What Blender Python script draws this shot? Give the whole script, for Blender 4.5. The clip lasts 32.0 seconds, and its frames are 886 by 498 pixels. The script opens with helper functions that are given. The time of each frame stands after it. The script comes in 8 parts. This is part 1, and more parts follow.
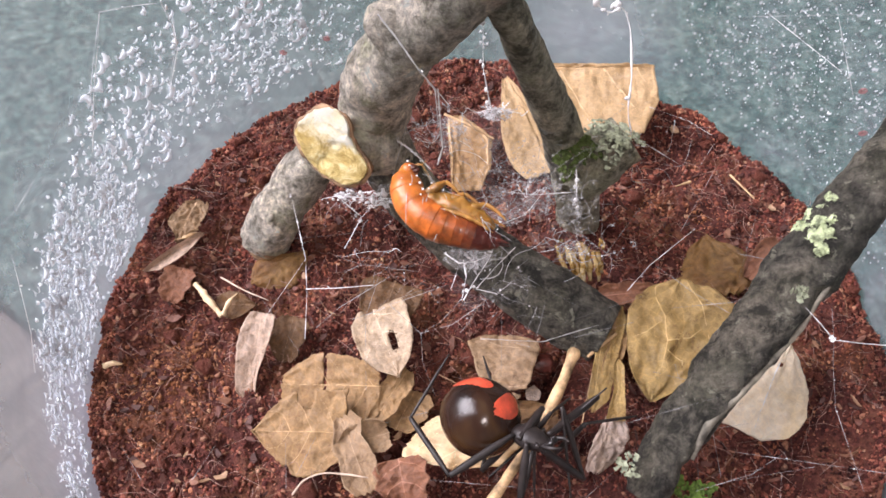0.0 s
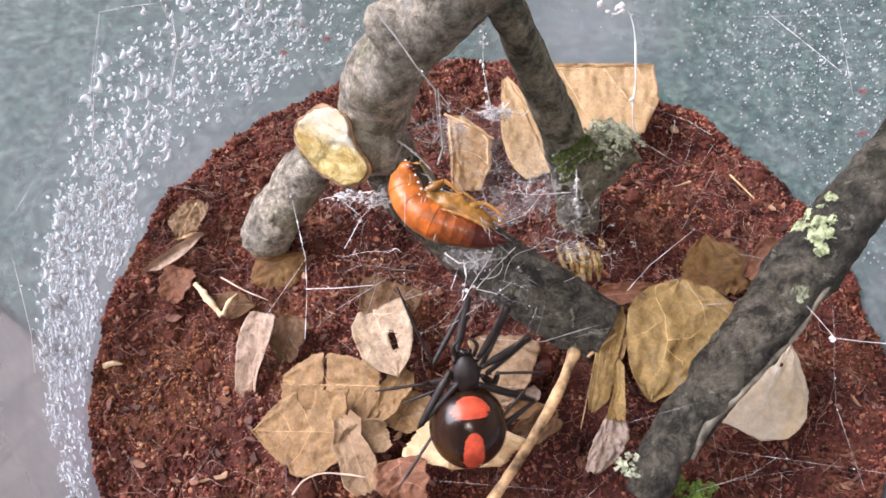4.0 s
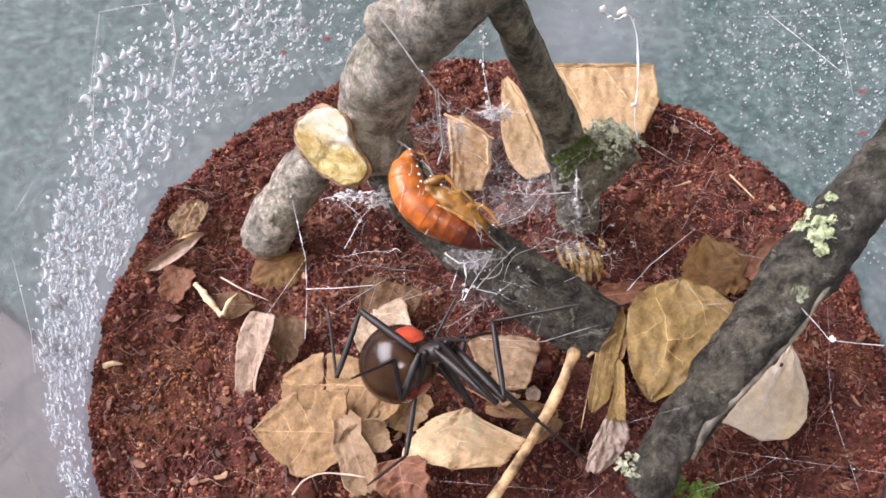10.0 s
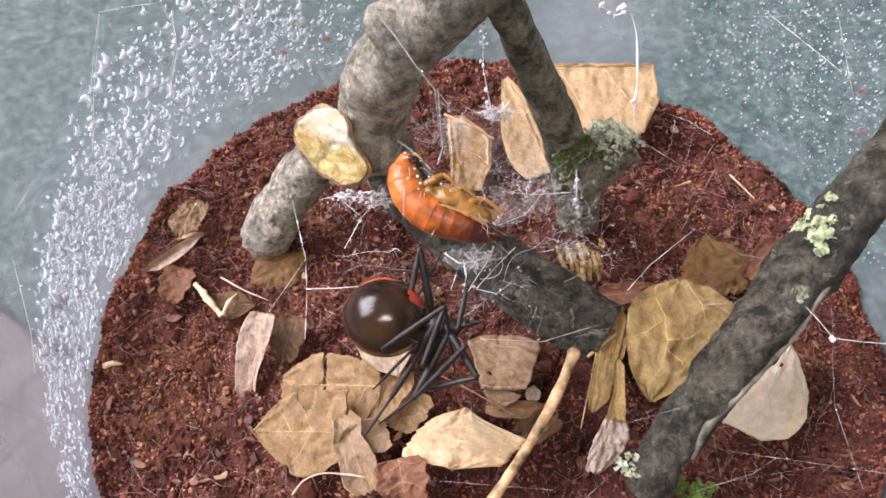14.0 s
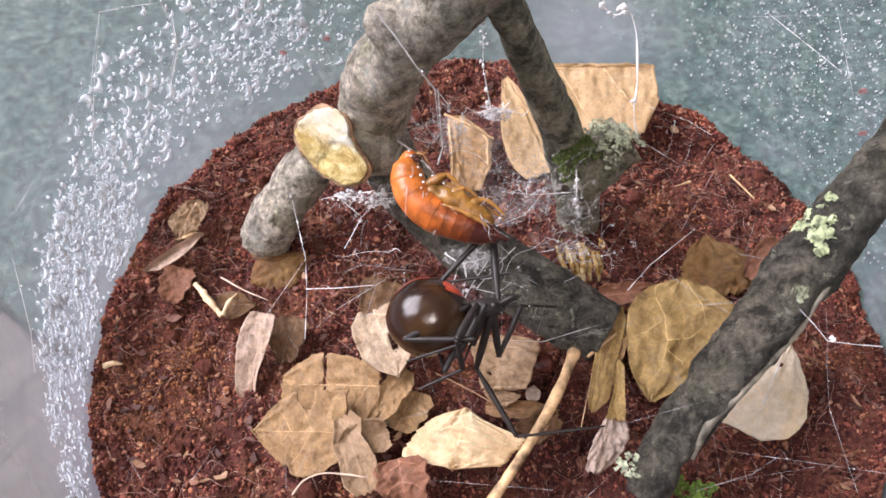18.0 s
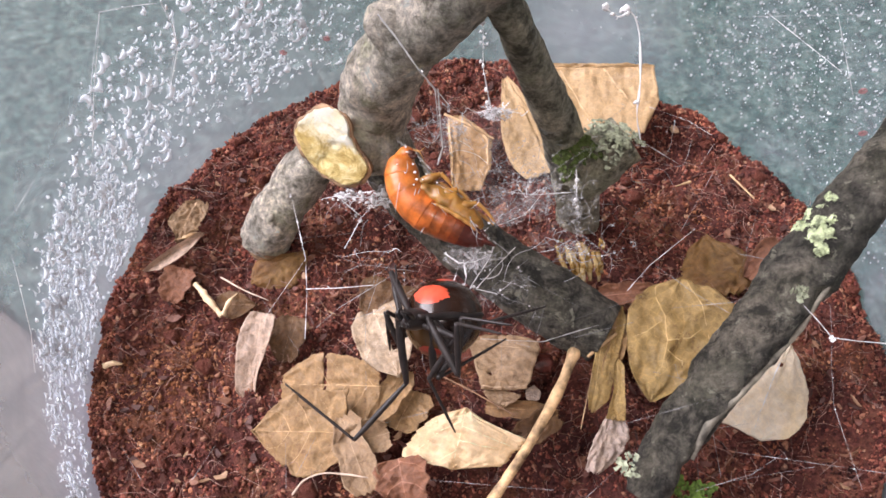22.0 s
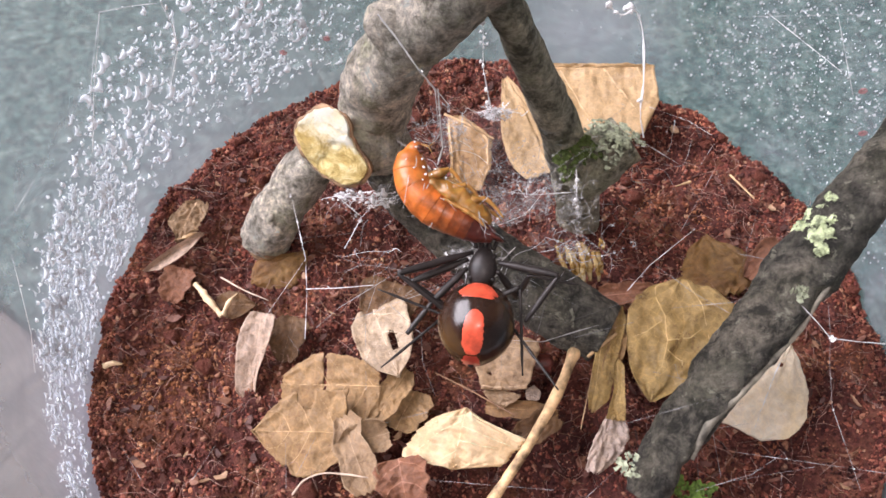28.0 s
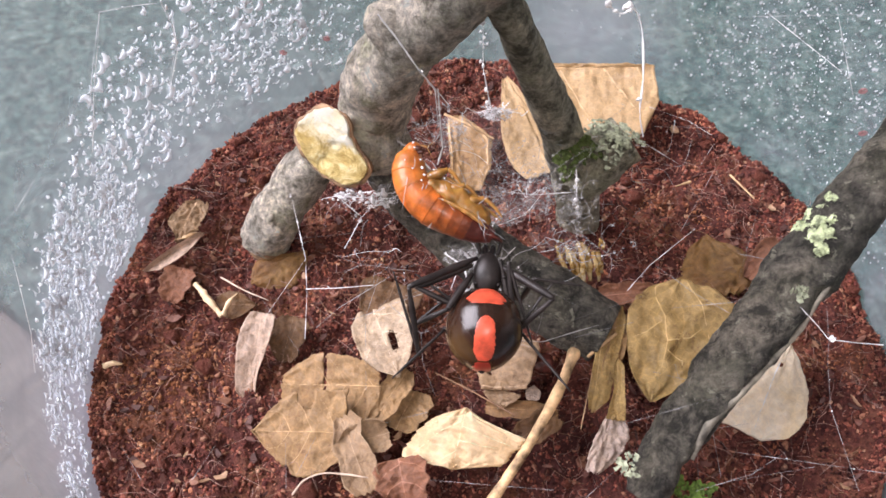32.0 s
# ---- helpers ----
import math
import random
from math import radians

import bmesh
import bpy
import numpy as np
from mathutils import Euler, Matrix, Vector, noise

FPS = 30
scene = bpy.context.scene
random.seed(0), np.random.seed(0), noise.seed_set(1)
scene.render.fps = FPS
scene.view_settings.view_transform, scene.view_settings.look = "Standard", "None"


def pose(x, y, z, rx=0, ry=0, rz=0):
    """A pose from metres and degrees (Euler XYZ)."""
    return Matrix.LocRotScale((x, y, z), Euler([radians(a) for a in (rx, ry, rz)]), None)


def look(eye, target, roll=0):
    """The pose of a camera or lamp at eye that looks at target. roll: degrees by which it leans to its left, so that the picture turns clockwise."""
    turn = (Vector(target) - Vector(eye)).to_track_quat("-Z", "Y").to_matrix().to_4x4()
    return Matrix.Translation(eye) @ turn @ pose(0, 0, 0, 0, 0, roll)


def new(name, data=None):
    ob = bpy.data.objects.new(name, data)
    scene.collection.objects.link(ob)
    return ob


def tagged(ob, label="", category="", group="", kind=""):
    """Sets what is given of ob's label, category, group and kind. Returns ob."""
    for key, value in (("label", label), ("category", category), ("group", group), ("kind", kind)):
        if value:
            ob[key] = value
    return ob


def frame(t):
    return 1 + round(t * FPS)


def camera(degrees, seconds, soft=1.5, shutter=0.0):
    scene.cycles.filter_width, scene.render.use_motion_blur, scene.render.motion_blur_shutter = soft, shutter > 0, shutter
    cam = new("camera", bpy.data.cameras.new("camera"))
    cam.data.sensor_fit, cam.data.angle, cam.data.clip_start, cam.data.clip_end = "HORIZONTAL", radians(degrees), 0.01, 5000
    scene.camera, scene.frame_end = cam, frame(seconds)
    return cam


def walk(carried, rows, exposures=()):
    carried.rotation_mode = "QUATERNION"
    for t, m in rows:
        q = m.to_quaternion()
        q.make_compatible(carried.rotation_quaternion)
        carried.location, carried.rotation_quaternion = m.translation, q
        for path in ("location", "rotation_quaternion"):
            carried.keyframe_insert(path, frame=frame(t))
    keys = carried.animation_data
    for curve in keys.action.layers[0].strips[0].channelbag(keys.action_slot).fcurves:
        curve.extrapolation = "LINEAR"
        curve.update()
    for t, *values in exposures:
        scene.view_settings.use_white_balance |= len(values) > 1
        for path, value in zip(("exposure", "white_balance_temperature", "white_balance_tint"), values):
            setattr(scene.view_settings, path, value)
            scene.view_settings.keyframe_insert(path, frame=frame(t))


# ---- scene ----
# A clear cup with soil, twigs and leaves; a spider works on its prey in the web.
# The camera stands still, above the front rim, and looks down into the cup.
EYE = (-0.00574, -0.05465, 0.09536)
AIM = (-0.00574, 0.01271, 0.0)
cam = camera(55, 32.0, soft=1.6, shutter=0.9)
walk(cam, [(0.0, look(EYE, AIM)), (32.0, look(EYE, AIM))], exposures=[(0.0, 0.0, 6450, 22), (32.0, 0.0, 6450, 22)])

# ---------------------------------------------------------------- light
# Overcast daylight through one large window, and a round ceiling lamp behind the viewer.
world = bpy.data.worlds.new("sky")
scene.world = world
world.use_nodes = True
sky = world.node_tree.nodes.new("ShaderNodeTexSky")
sky.sky_type, sky.sun_disc = "NISHITA", False
sky.sun_elevation, sky.sun_rotation = radians(40), radians(-70)
world.node_tree.links.new(sky.outputs[0], world.node_tree.nodes["Background"].inputs[0])
world.node_tree.nodes["Background"].inputs[1].default_value = 0.1
day = bpy.data.lights.new("window_light", "AREA")
day.shape, day.size, day.size_y = "RECTANGLE", 1.15, 1.0
day.energy, day.color = 48.0, (0.97, 0.98, 1.0)
window_light = new("window_light", day)
window_light.matrix_world = look((-0.90, 0.25, 0.95), (0.0, 0.25, 0.35))
LAMP_PLACE = (0.05, -1.05, 1.62)
bulb = bpy.data.lights.new("ceiling_bulb", "AREA")
bulb.shape, bulb.size = "DISK", 0.34
bulb.energy, bulb.color = 12.5, (1.0, 0.94, 0.86)
ceiling_bulb = new("ceiling_bulb", bulb)
ceiling_bulb.matrix_world = look((0.05, -1.05, 1.585), (0.05, -0.9, 0.0))

# ---------------------------------------------------------------- helpers
R_SOIL, TAPER, RIM = 0.0505, 0.12, 0.049


def nodes_of(name):
    m = bpy.data.materials.new(name)
    m.use_nodes = True
    t = m.node_tree
    return m, t, t.nodes["Principled BSDF"]


def add(t, kind, **values):
    n = t.nodes.new(kind)
    for k, v in values.items():
        n.inputs[k.replace("_", " ")].default_value = v
    return n


def ramp(t, fac, stops):
    n = t.nodes.new("ShaderNodeValToRGB")
    e = n.color_ramp.elements
    while len(e) < len(stops):
        e.new(0.5)
    for s, (p, c) in zip(e, stops):
        s.position, s.color = p, (*c, 1)
    t.links.new(fac, n.inputs[0])
    return n.outputs[0]


def mix(t, fac, a, b, how="MIX"):
    n = t.nodes.new("ShaderNodeMix")
    n.data_type, n.blend_type = "RGBA", how
    for socket, v in ((n.inputs[0], fac), (n.inputs[6], a), (n.inputs[7], b)):
        if hasattr(v, "is_linked"):
            t.links.new(v, socket)
        elif isinstance(v, (int, float)):
            socket.default_value = v
        else:
            socket.default_value = (*v, 1)
    return n.outputs[2]


def grain(t, scale, detail=5, rough=0.6, distort=0.0, stretch=None):
    """Noise in object space; the scale is in features per metre."""
    co = t.nodes.new("ShaderNodeTexCoord").outputs["Object"]
    if stretch:
        mp = t.nodes.new("ShaderNodeMapping")
        mp.inputs["Scale"].default_value = stretch
        t.links.new(co, mp.inputs[0])
        co = mp.outputs[0]
    n = add(t, "ShaderNodeTexNoise", Scale=scale, Detail=detail, Roughness=rough, Distortion=distort)
    t.links.new(co, n.inputs["Vector"])
    return n.outputs[0]


def bump(t, b, height, strength, distance):
    n = add(t, "ShaderNodeBump", Strength=strength, Distance=distance)
    t.links.new(height, n.inputs["Height"])
    t.links.new(n.outputs[0], b.inputs["Normal"])


def smooth(me, on=True):
    me.polygons.foreach_set("use_smooth", [on] * len(me.polygons))
    return me


def mesh(name, verts, faces, mat, shade=True):
    me = bpy.data.meshes.new(name)
    me.from_pydata([tuple(v) for v in verts], [], [tuple(f) for f in faces])
    me.materials.append(mat)
    smooth(me, shade)
    me.update()
    return me


def part(name, me, parent, label=""):
    """One mesh as a part under a thing; a bmesh result is passed as mesh data."""
    ob = new(name, me)
    ob.parent = parent
    if label:
        tagged(ob, label)
    return ob


def thing(name, place=(0, 0, 0), label="", category="", group="", kind=""):
    ob = new(name)
    ob.empty_display_size = 0.002
    ob.location = place
    return tagged(ob, label, category, group, kind)


def local(me, place):
    me.transform(Matrix.Translation(-Vector(place)))
    return me


def spline(points, n):
    """n + 1 places along a smooth line through the points."""
    p = [Vector(q) for q in points]
    p = [p[0] * 2 - p[1], *p, p[-1] * 2 - p[-2]]
    out = []
    for i in range(n + 1):
        s = i / n * (len(p) - 3)
        k = min(int(s), len(p) - 4)
        f = s - k
        a, b, c, d = p[k:k + 4]
        out.append(0.5 * (2 * b + (c - a) * f + (2 * a - 5 * b + 4 * c - d) * f * f + (3 * b - a - 3 * c + d) * f ** 3))
    return out


def tube(name, points, radii, mat, rings=40, sides=16, lump=0.0, lump_size=0.004, caps=True, seed=0.0):
    """A round body along a smooth line, with radii spread along it and lumps in it."""
    line = spline(points, rings)
    verts, faces = [], []
    side = None
    for i, c in enumerate(line):
        along = (line[min(i + 1, rings)] - line[max(i - 1, 0)]).normalized()
        side = along.orthogonal() if side is None else (side - along * side.dot(along))
        side.normalize()
        up = along.cross(side)
        s = i / rings * (len(radii) - 1)
        k = min(int(s), len(radii) - 2) if len(radii) > 1 else 0
        f = s - k
        f = f * f * (3 - 2 * f)
        r0 = radii[k] * (1 - f) + radii[min(k + 1, len(radii) - 1)] * f
        for j in range(sides):
            a = 2 * math.pi * j / sides
            d = side * math.cos(a) + up * math.sin(a)
            q = c + d * r0
            if lump:
                w = q / lump_size + Vector((seed, seed * 1.7, 0))
                q = c + d * (r0 + lump * (noise.noise(w) + 0.5 * noise.noise(w * 2.3) + 0.3 * noise.noise(w * 5.1)))
            verts.append(q)
    for i in range(rings):
        for j in range(sides):
            a, b = i * sides + j, i * sides + (j + 1) % sides
            faces.append((a, b, b + sides, a + sides))
    if caps:
        for base, centre, flip in ((0, line[0], 1), (rings * sides, line[-1], 0)):
            verts.append(centre)
            m = len(verts) - 1
            for j in range(sides):
                a, b = base + j, base + (j + 1) % sides
                faces.append((b, a, m) if flip else (a, b, m))
    return mesh(name, verts, faces, mat)


def blob(name, centre, radii, mat, seg=24, rings=16, warp=None):
    """A closed rounded body; warp moves each place of the unit ball."""
    verts, faces = [], []
    for i in range(rings + 1):
        th = math.pi * i / rings
        for j in range(seg):
            ph = 2 * math.pi * j / seg
            v = Vector((math.cos(th), math.sin(th) * math.cos(ph), math.sin(th) * math.sin(ph)))
            if warp:
                v = warp(v)
            verts.append(Vector((v.x * radii[0], v.y * radii[1], v.z * radii[2])) + Vector(centre))
    for i in range(rings):
        for j in range(seg):
            a, b = i * seg + j, i * seg + (j + 1) % seg
            faces.append((a, b, b + seg, a + seg))
    return mesh(name, verts, faces, mat)


def along_list(values, u):
    """A value between the entries of an evenly spaced list."""
    s = u * (len(values) - 1)
    k = min(int(s), len(values) - 2)
    f = s - k
    return values[k] * (1 - f) + values[k + 1] * f


HOLLOWS = (((0.00650, -0.01950, 0), 0.0100, 0.010), ((0.03676, -0.02053, 0), 0.0070, 0.009), ((0.00925, -0.00845, 0), 0.0030, 0.005), ((-0.00907, 0.00816, 0), 0.0015, 0.007), ((-0.00471, -0.02200, 0), 0.0090, 0.0080))


def soil_height(x, y):
    v = Vector((x, y, 0.0))
    h = 0.0016 * noise.noise(v * 55) + 0.0013 * noise.noise(v * 160 + Vector((3, 1, 0)))
    h += 0.00055 * noise.noise(v * 420) + 0.0003 * noise.noise(v * 1100)
    # loose clods with pits between them
    h += 0.0014 * (0.30 - abs(noise.noise(v * 240 + Vector((7, 2, 0)))))
    # hollows under the leaves and beside the branch, in front, added so the soil there falls darker
    for c, deep, wide in HOLLOWS:
        h -= deep * math.exp(-((x - c[0]) ** 2 + 1.6 * (y - c[1]) ** 2) / wide ** 2)
    return h


# ---------------------------------------------------------------- materials
def soil_material():
    m, t, b = nodes_of("coir_soil")
    a = ramp(t, grain(t, 90, 4), [(0.3, (0.075, 0.026, 0.026)), (0.5, (0.19, 0.068, 0.056)), (0.7, (0.36, 0.17, 0.09))])
    fine = ramp(t, grain(t, 1500, 6, 0.7), [(0.32, (0.25, 0.22, 0.22)), (0.62, (1.0, 0.95, 0.9)), (0.8, (1.9, 1.7, 1.5))])
    t.links.new(mix(t, 1.0, a, fine, "MULTIPLY"), b.inputs["Base Color"])
    b.inputs["Roughness"].default_value = 0.85
    b.inputs["Specular IOR Level"].default_value = 0.2
    bump(t, b, grain(t, 1800, 8, 0.75), 1.0, 0.0006)
    return m


def crumb_material():
    """Coconut fibre: purple-brown, with drier orange-brown patches and pale specks."""
    m, t, b = nodes_of("soil_crumb")
    g = t.nodes.new("ShaderNodeNewGeometry").outputs["Random Per Island"]
    a = ramp(t, g, [(0.0, (0.060, 0.017, 0.018)), (0.45, (0.245, 0.072, 0.057)), (0.85, (0.445, 0.162, 0.112)), (0.96, (0.58, 0.29, 0.19)), (1.0, (0.68, 0.44, 0.31))])
    dry = ramp(t, grain(t, 75, 5, 0.65), [(0.54, (0, 0, 0)), (0.70, (0.9, 0.9, 0.9))])
    # one larger patch that has dried out
    spot = t.nodes.new("ShaderNodeVectorMath")
    spot.operation = "DISTANCE"
    spot.inputs[1].default_value = (-0.0400, -0.0075, 0.0)
    t.links.new(t.nodes.new("ShaderNodeTexCoord").outputs["Object"], spot.inputs[0])
    ragged = t.nodes.new("ShaderNodeMath")
    ragged.operation = "MULTIPLY_ADD"
    ragged.inputs[1].default_value = 0.016
    t.links.new(grain(t, 210, 6, 0.7), ragged.inputs[0])
    t.links.new(spot.outputs["Value"], ragged.inputs[2])
    parched = ramp(t, ragged.outputs[0], [(0.0125, (0.85, 0.85, 0.85)), (0.0185, (0, 0, 0))])
    dry = mix(t, 1.0, dry, parched, "LIGHTEN")
    orange = ramp(t, g, [(0.0, (0.085, 0.030, 0.014)), (0.5, (0.32, 0.135, 0.058)), (0.95, (0.58, 0.30, 0.145)), (1.0, (0.70, 0.46, 0.26))])
    a = mix(t, dry, a, orange)
    damp = ramp(t, grain(t, 150, 6, 0.7), [(0.36, (0.32, 0.30, 0.33)), (0.50, (1.1, 1.1, 1.1)), (0.66, (1.55, 1.55, 1.45))])
    a = mix(t, 1.0, a, mix(t, parched, damp, (1.35, 1.35, 1.35)), "MULTIPLY")
    fine = ramp(t, grain(t, 2600, 5, 0.7), [(0.32, (0.35, 0.32, 0.32)), (0.68, (1.35, 1.28, 1.2))])
    t.links.new(mix(t, 1.0, a, fine, "MULTIPLY"), b.inputs["Base Color"])
    b.inputs["Roughness"].default_value = 0.75
    b.inputs["Specular IOR Level"].default_value = 0.25
    bump(t, b, grain(t, 2600, 7, 0.75), 1.0, 0.0005)
    return m


def bark_material(name, dark, light, split=0.5, patchy=330, algae=0.5, fleck=0.6):
    """Bark in blotches of two tones with worn, broken edges, fine pores, a film of algae and flecks of pale lichen."""
    m, t, b = nodes_of(name)
    mid = [0.55 * d + 0.45 * l for d, l in zip(dark, light)]
    blotch = grain(t, patchy, 10, 0.74, 0.25)
    a = ramp(t, blotch, [(split - 0.09, dark), (split - 0.02, mid), (split + 0.03, [0.3 * d + 0.7 * l for d, l in zip(dark, light)]), (split + 0.09, light), (split + 0.18, [l * 1.25 for l in light])])
    broad = ramp(t, grain(t, 85, 5, 0.6, 0.5), [(0.36, (0.58, 0.60, 0.60)), (0.5, (1, 1, 1)), (0.64, (1.42, 1.38, 1.34))])
    dust = ramp(t, grain(t, 1500, 6, 0.75), [(0.34, (0.5, 0.5, 0.5)), (0.5, (1, 1, 1)), (0.66, (1.5, 1.5, 1.48))])
    c = mix(t, 1.0, mix(t, 1.0, a, broad, "MULTIPLY"), dust, "MULTIPLY")
    green = ramp(t, grain(t, 160, 8, 0.74, 0.3), [(0.48, (0, 0, 0)), (0.60, (algae, algae, algae))])
    c = mix(t, green, c, mix(t, 1.0, [0.9 * v for v in (mid[0], mid[1] * 1.12, mid[2] * 0.8)], dust, "MULTIPLY"))
    pale = ramp(t, grain(t, 380, 9, 0.78, 0.4), [(0.585, (0, 0, 0)), (0.625, (fleck, fleck, fleck))])
    t.links.new(mix(t, pale, c, [min(0.6, 1.7 * l + 0.04) * k for l, k in zip(light, (0.93, 1.0, 0.92))]), b.inputs["Base Color"])
    b.inputs["Roughness"].default_value = 0.7
    fine = grain(t, 900, 10, 0.78, 0.6)
    both = t.nodes.new("ShaderNodeMath")
    t.links.new(blotch, both.inputs[0])
    t.links.new(fine, both.inputs[1])
    bump(t, b, both.outputs[0], 1.0, 0.0016)
    return m


VEINS = {}


def leaf_material(name, base, edge, spot, amount=0.5):
    """Dead leaf: faded patches, brown blots, grey mildew, specks and a fine net of cells; its veins are a paler shade of it."""
    m, t, b = nodes_of(name)
    base, edge = [v * k for v, k in zip(base, (0.94, 0.88, 0.84))], [v * k for v, k in zip(edge, (0.86, 0.79, 0.72))]
    a = ramp(t, grain(t, 190, 6, 0.68, 0.4), [(0.36, edge), (0.56, base), (0.70, [min(0.9, 1.18 * v) for v in base])])
    blot = ramp(t, grain(t, 260, 9, 0.78, 0.8), [(0.36, [min(0.85, 2.4 * amount)] * 3), (0.44, (0, 0, 0))])
    dirt = ramp(t, grain(t, 110, 8, 0.75, 0.4), [(0.46, (0, 0, 0)), (0.66, (amount, amount, amount))])
    mould = ramp(t, grain(t, 230, 9, 0.8, 0.3), [(0.54, (0, 0, 0)), (0.68, (0.4, 0.4, 0.4))])
    pale = [min(0.9, 0.6 * c + 0.4 * max(base) * 1.15) for c in base]
    c = mix(t, mould, mix(t, dirt, mix(t, blot, a, spot), spot), pale)
    net = t.nodes.new("ShaderNodeTexVoronoi")
    net.feature = "DISTANCE_TO_EDGE"
    net.inputs["Scale"].default_value = 900
    t.links.new(t.nodes.new("ShaderNodeTexCoord").outputs["Object"], net.inputs["Vector"])
    # sound leaves are cleaner than rotten ones
    worn = min(1.0, 0.25 + 2.5 * amount)
    lines = ramp(t, net.outputs["Distance"], [(0.0, [1 + worn * v for v in (0.16, 0.13, 0.06)]), (0.10, [1 - worn * v for v in (0.05, 0.06, 0.07)])])
    cells = ramp(t, grain(t, 1000, 8, 0.78), [(0.30, [1 - worn * v for v in (0.70, 0.75, 0.79)]), (0.37, [1 - worn * v for v in (0.20, 0.23, 0.26)]), (0.5, (1, 1, 1)), (0.68, [1 + worn * v for v in (0.25, 0.22, 0.20)])])
    c = mix(t, 1.0, mix(t, 1.0, c, cells, "MULTIPLY"), lines, "MULTIPLY")
    t.links.new(c, b.inputs["Base Color"])
    b.inputs["Roughness"].default_value = 0.46
    bump(t, b, grain(t, 420, 9, 0.74, 0.8), 0.55, 0.0010)
    # thin enough to let some light through
    thin = t.nodes.new("ShaderNodeBsdfTranslucent")
    t.links.new(c, thin.inputs[0])
    both = t.nodes.new("ShaderNodeMixShader")
    both.inputs[0].default_value = 0.18
    t.links.new(b.outputs[0], both.inputs[1])
    t.links.new(thin.outputs[0], both.inputs[2])
    t.links.new(both.outputs[0], t.nodes["Material Output"].inputs[0])
    VEINS[m.name] = plain(name + "_vein", [min(0.8, 1.18 * v + 0.02) for v in base], 0.5, vary=0.2, scale=900, relief=0.2)
    return m


def plain(name, colour, rough=0.5, coat=0.0, vary=0.25, scale=700, metal=0.0, relief=0.3, trans=0.0, sss=0.0):
    m, t, b = nodes_of(name)
    lo, hi = [c * (1 - vary) for c in colour], [min(1.0, c * (1 + vary)) for c in colour]
    t.links.new(ramp(t, grain(t, scale, 5), [(0.35, lo), (0.65, hi)]), b.inputs["Base Color"])
    b.inputs["Roughness"].default_value = rough
    b.inputs["Coat Weight"].default_value = coat
    b.inputs["Coat Roughness"].default_value = 0.12
    b.inputs["Metallic"].default_value = metal
    b.inputs["Transmission Weight"].default_value = trans
    b.inputs["Subsurface Weight"].default_value = sss
    b.inputs["Subsurface Radius"].default_value = (0.0012, 0.0005, 0.0002)
    b.inputs["Subsurface Scale"].default_value = 1.0
    if relief:
        bump(t, b, grain(t, scale * 2, 5), relief, 0.0002)
    return m


def outer_plastic():
    m, t, b = nodes_of("outer_plastic")
    clear = t.nodes.new("ShaderNodeBsdfTransparent")
    clear.inputs[0].default_value = (0.97, 0.98, 0.98, 1)
    t.links.new(clear.outputs[0], t.nodes["Material Output"].inputs[0])
    return m


MIST_SPOT = Vector((0.01405, 0.04942, 0.00738)) + Vector((0, 0, 0.042))


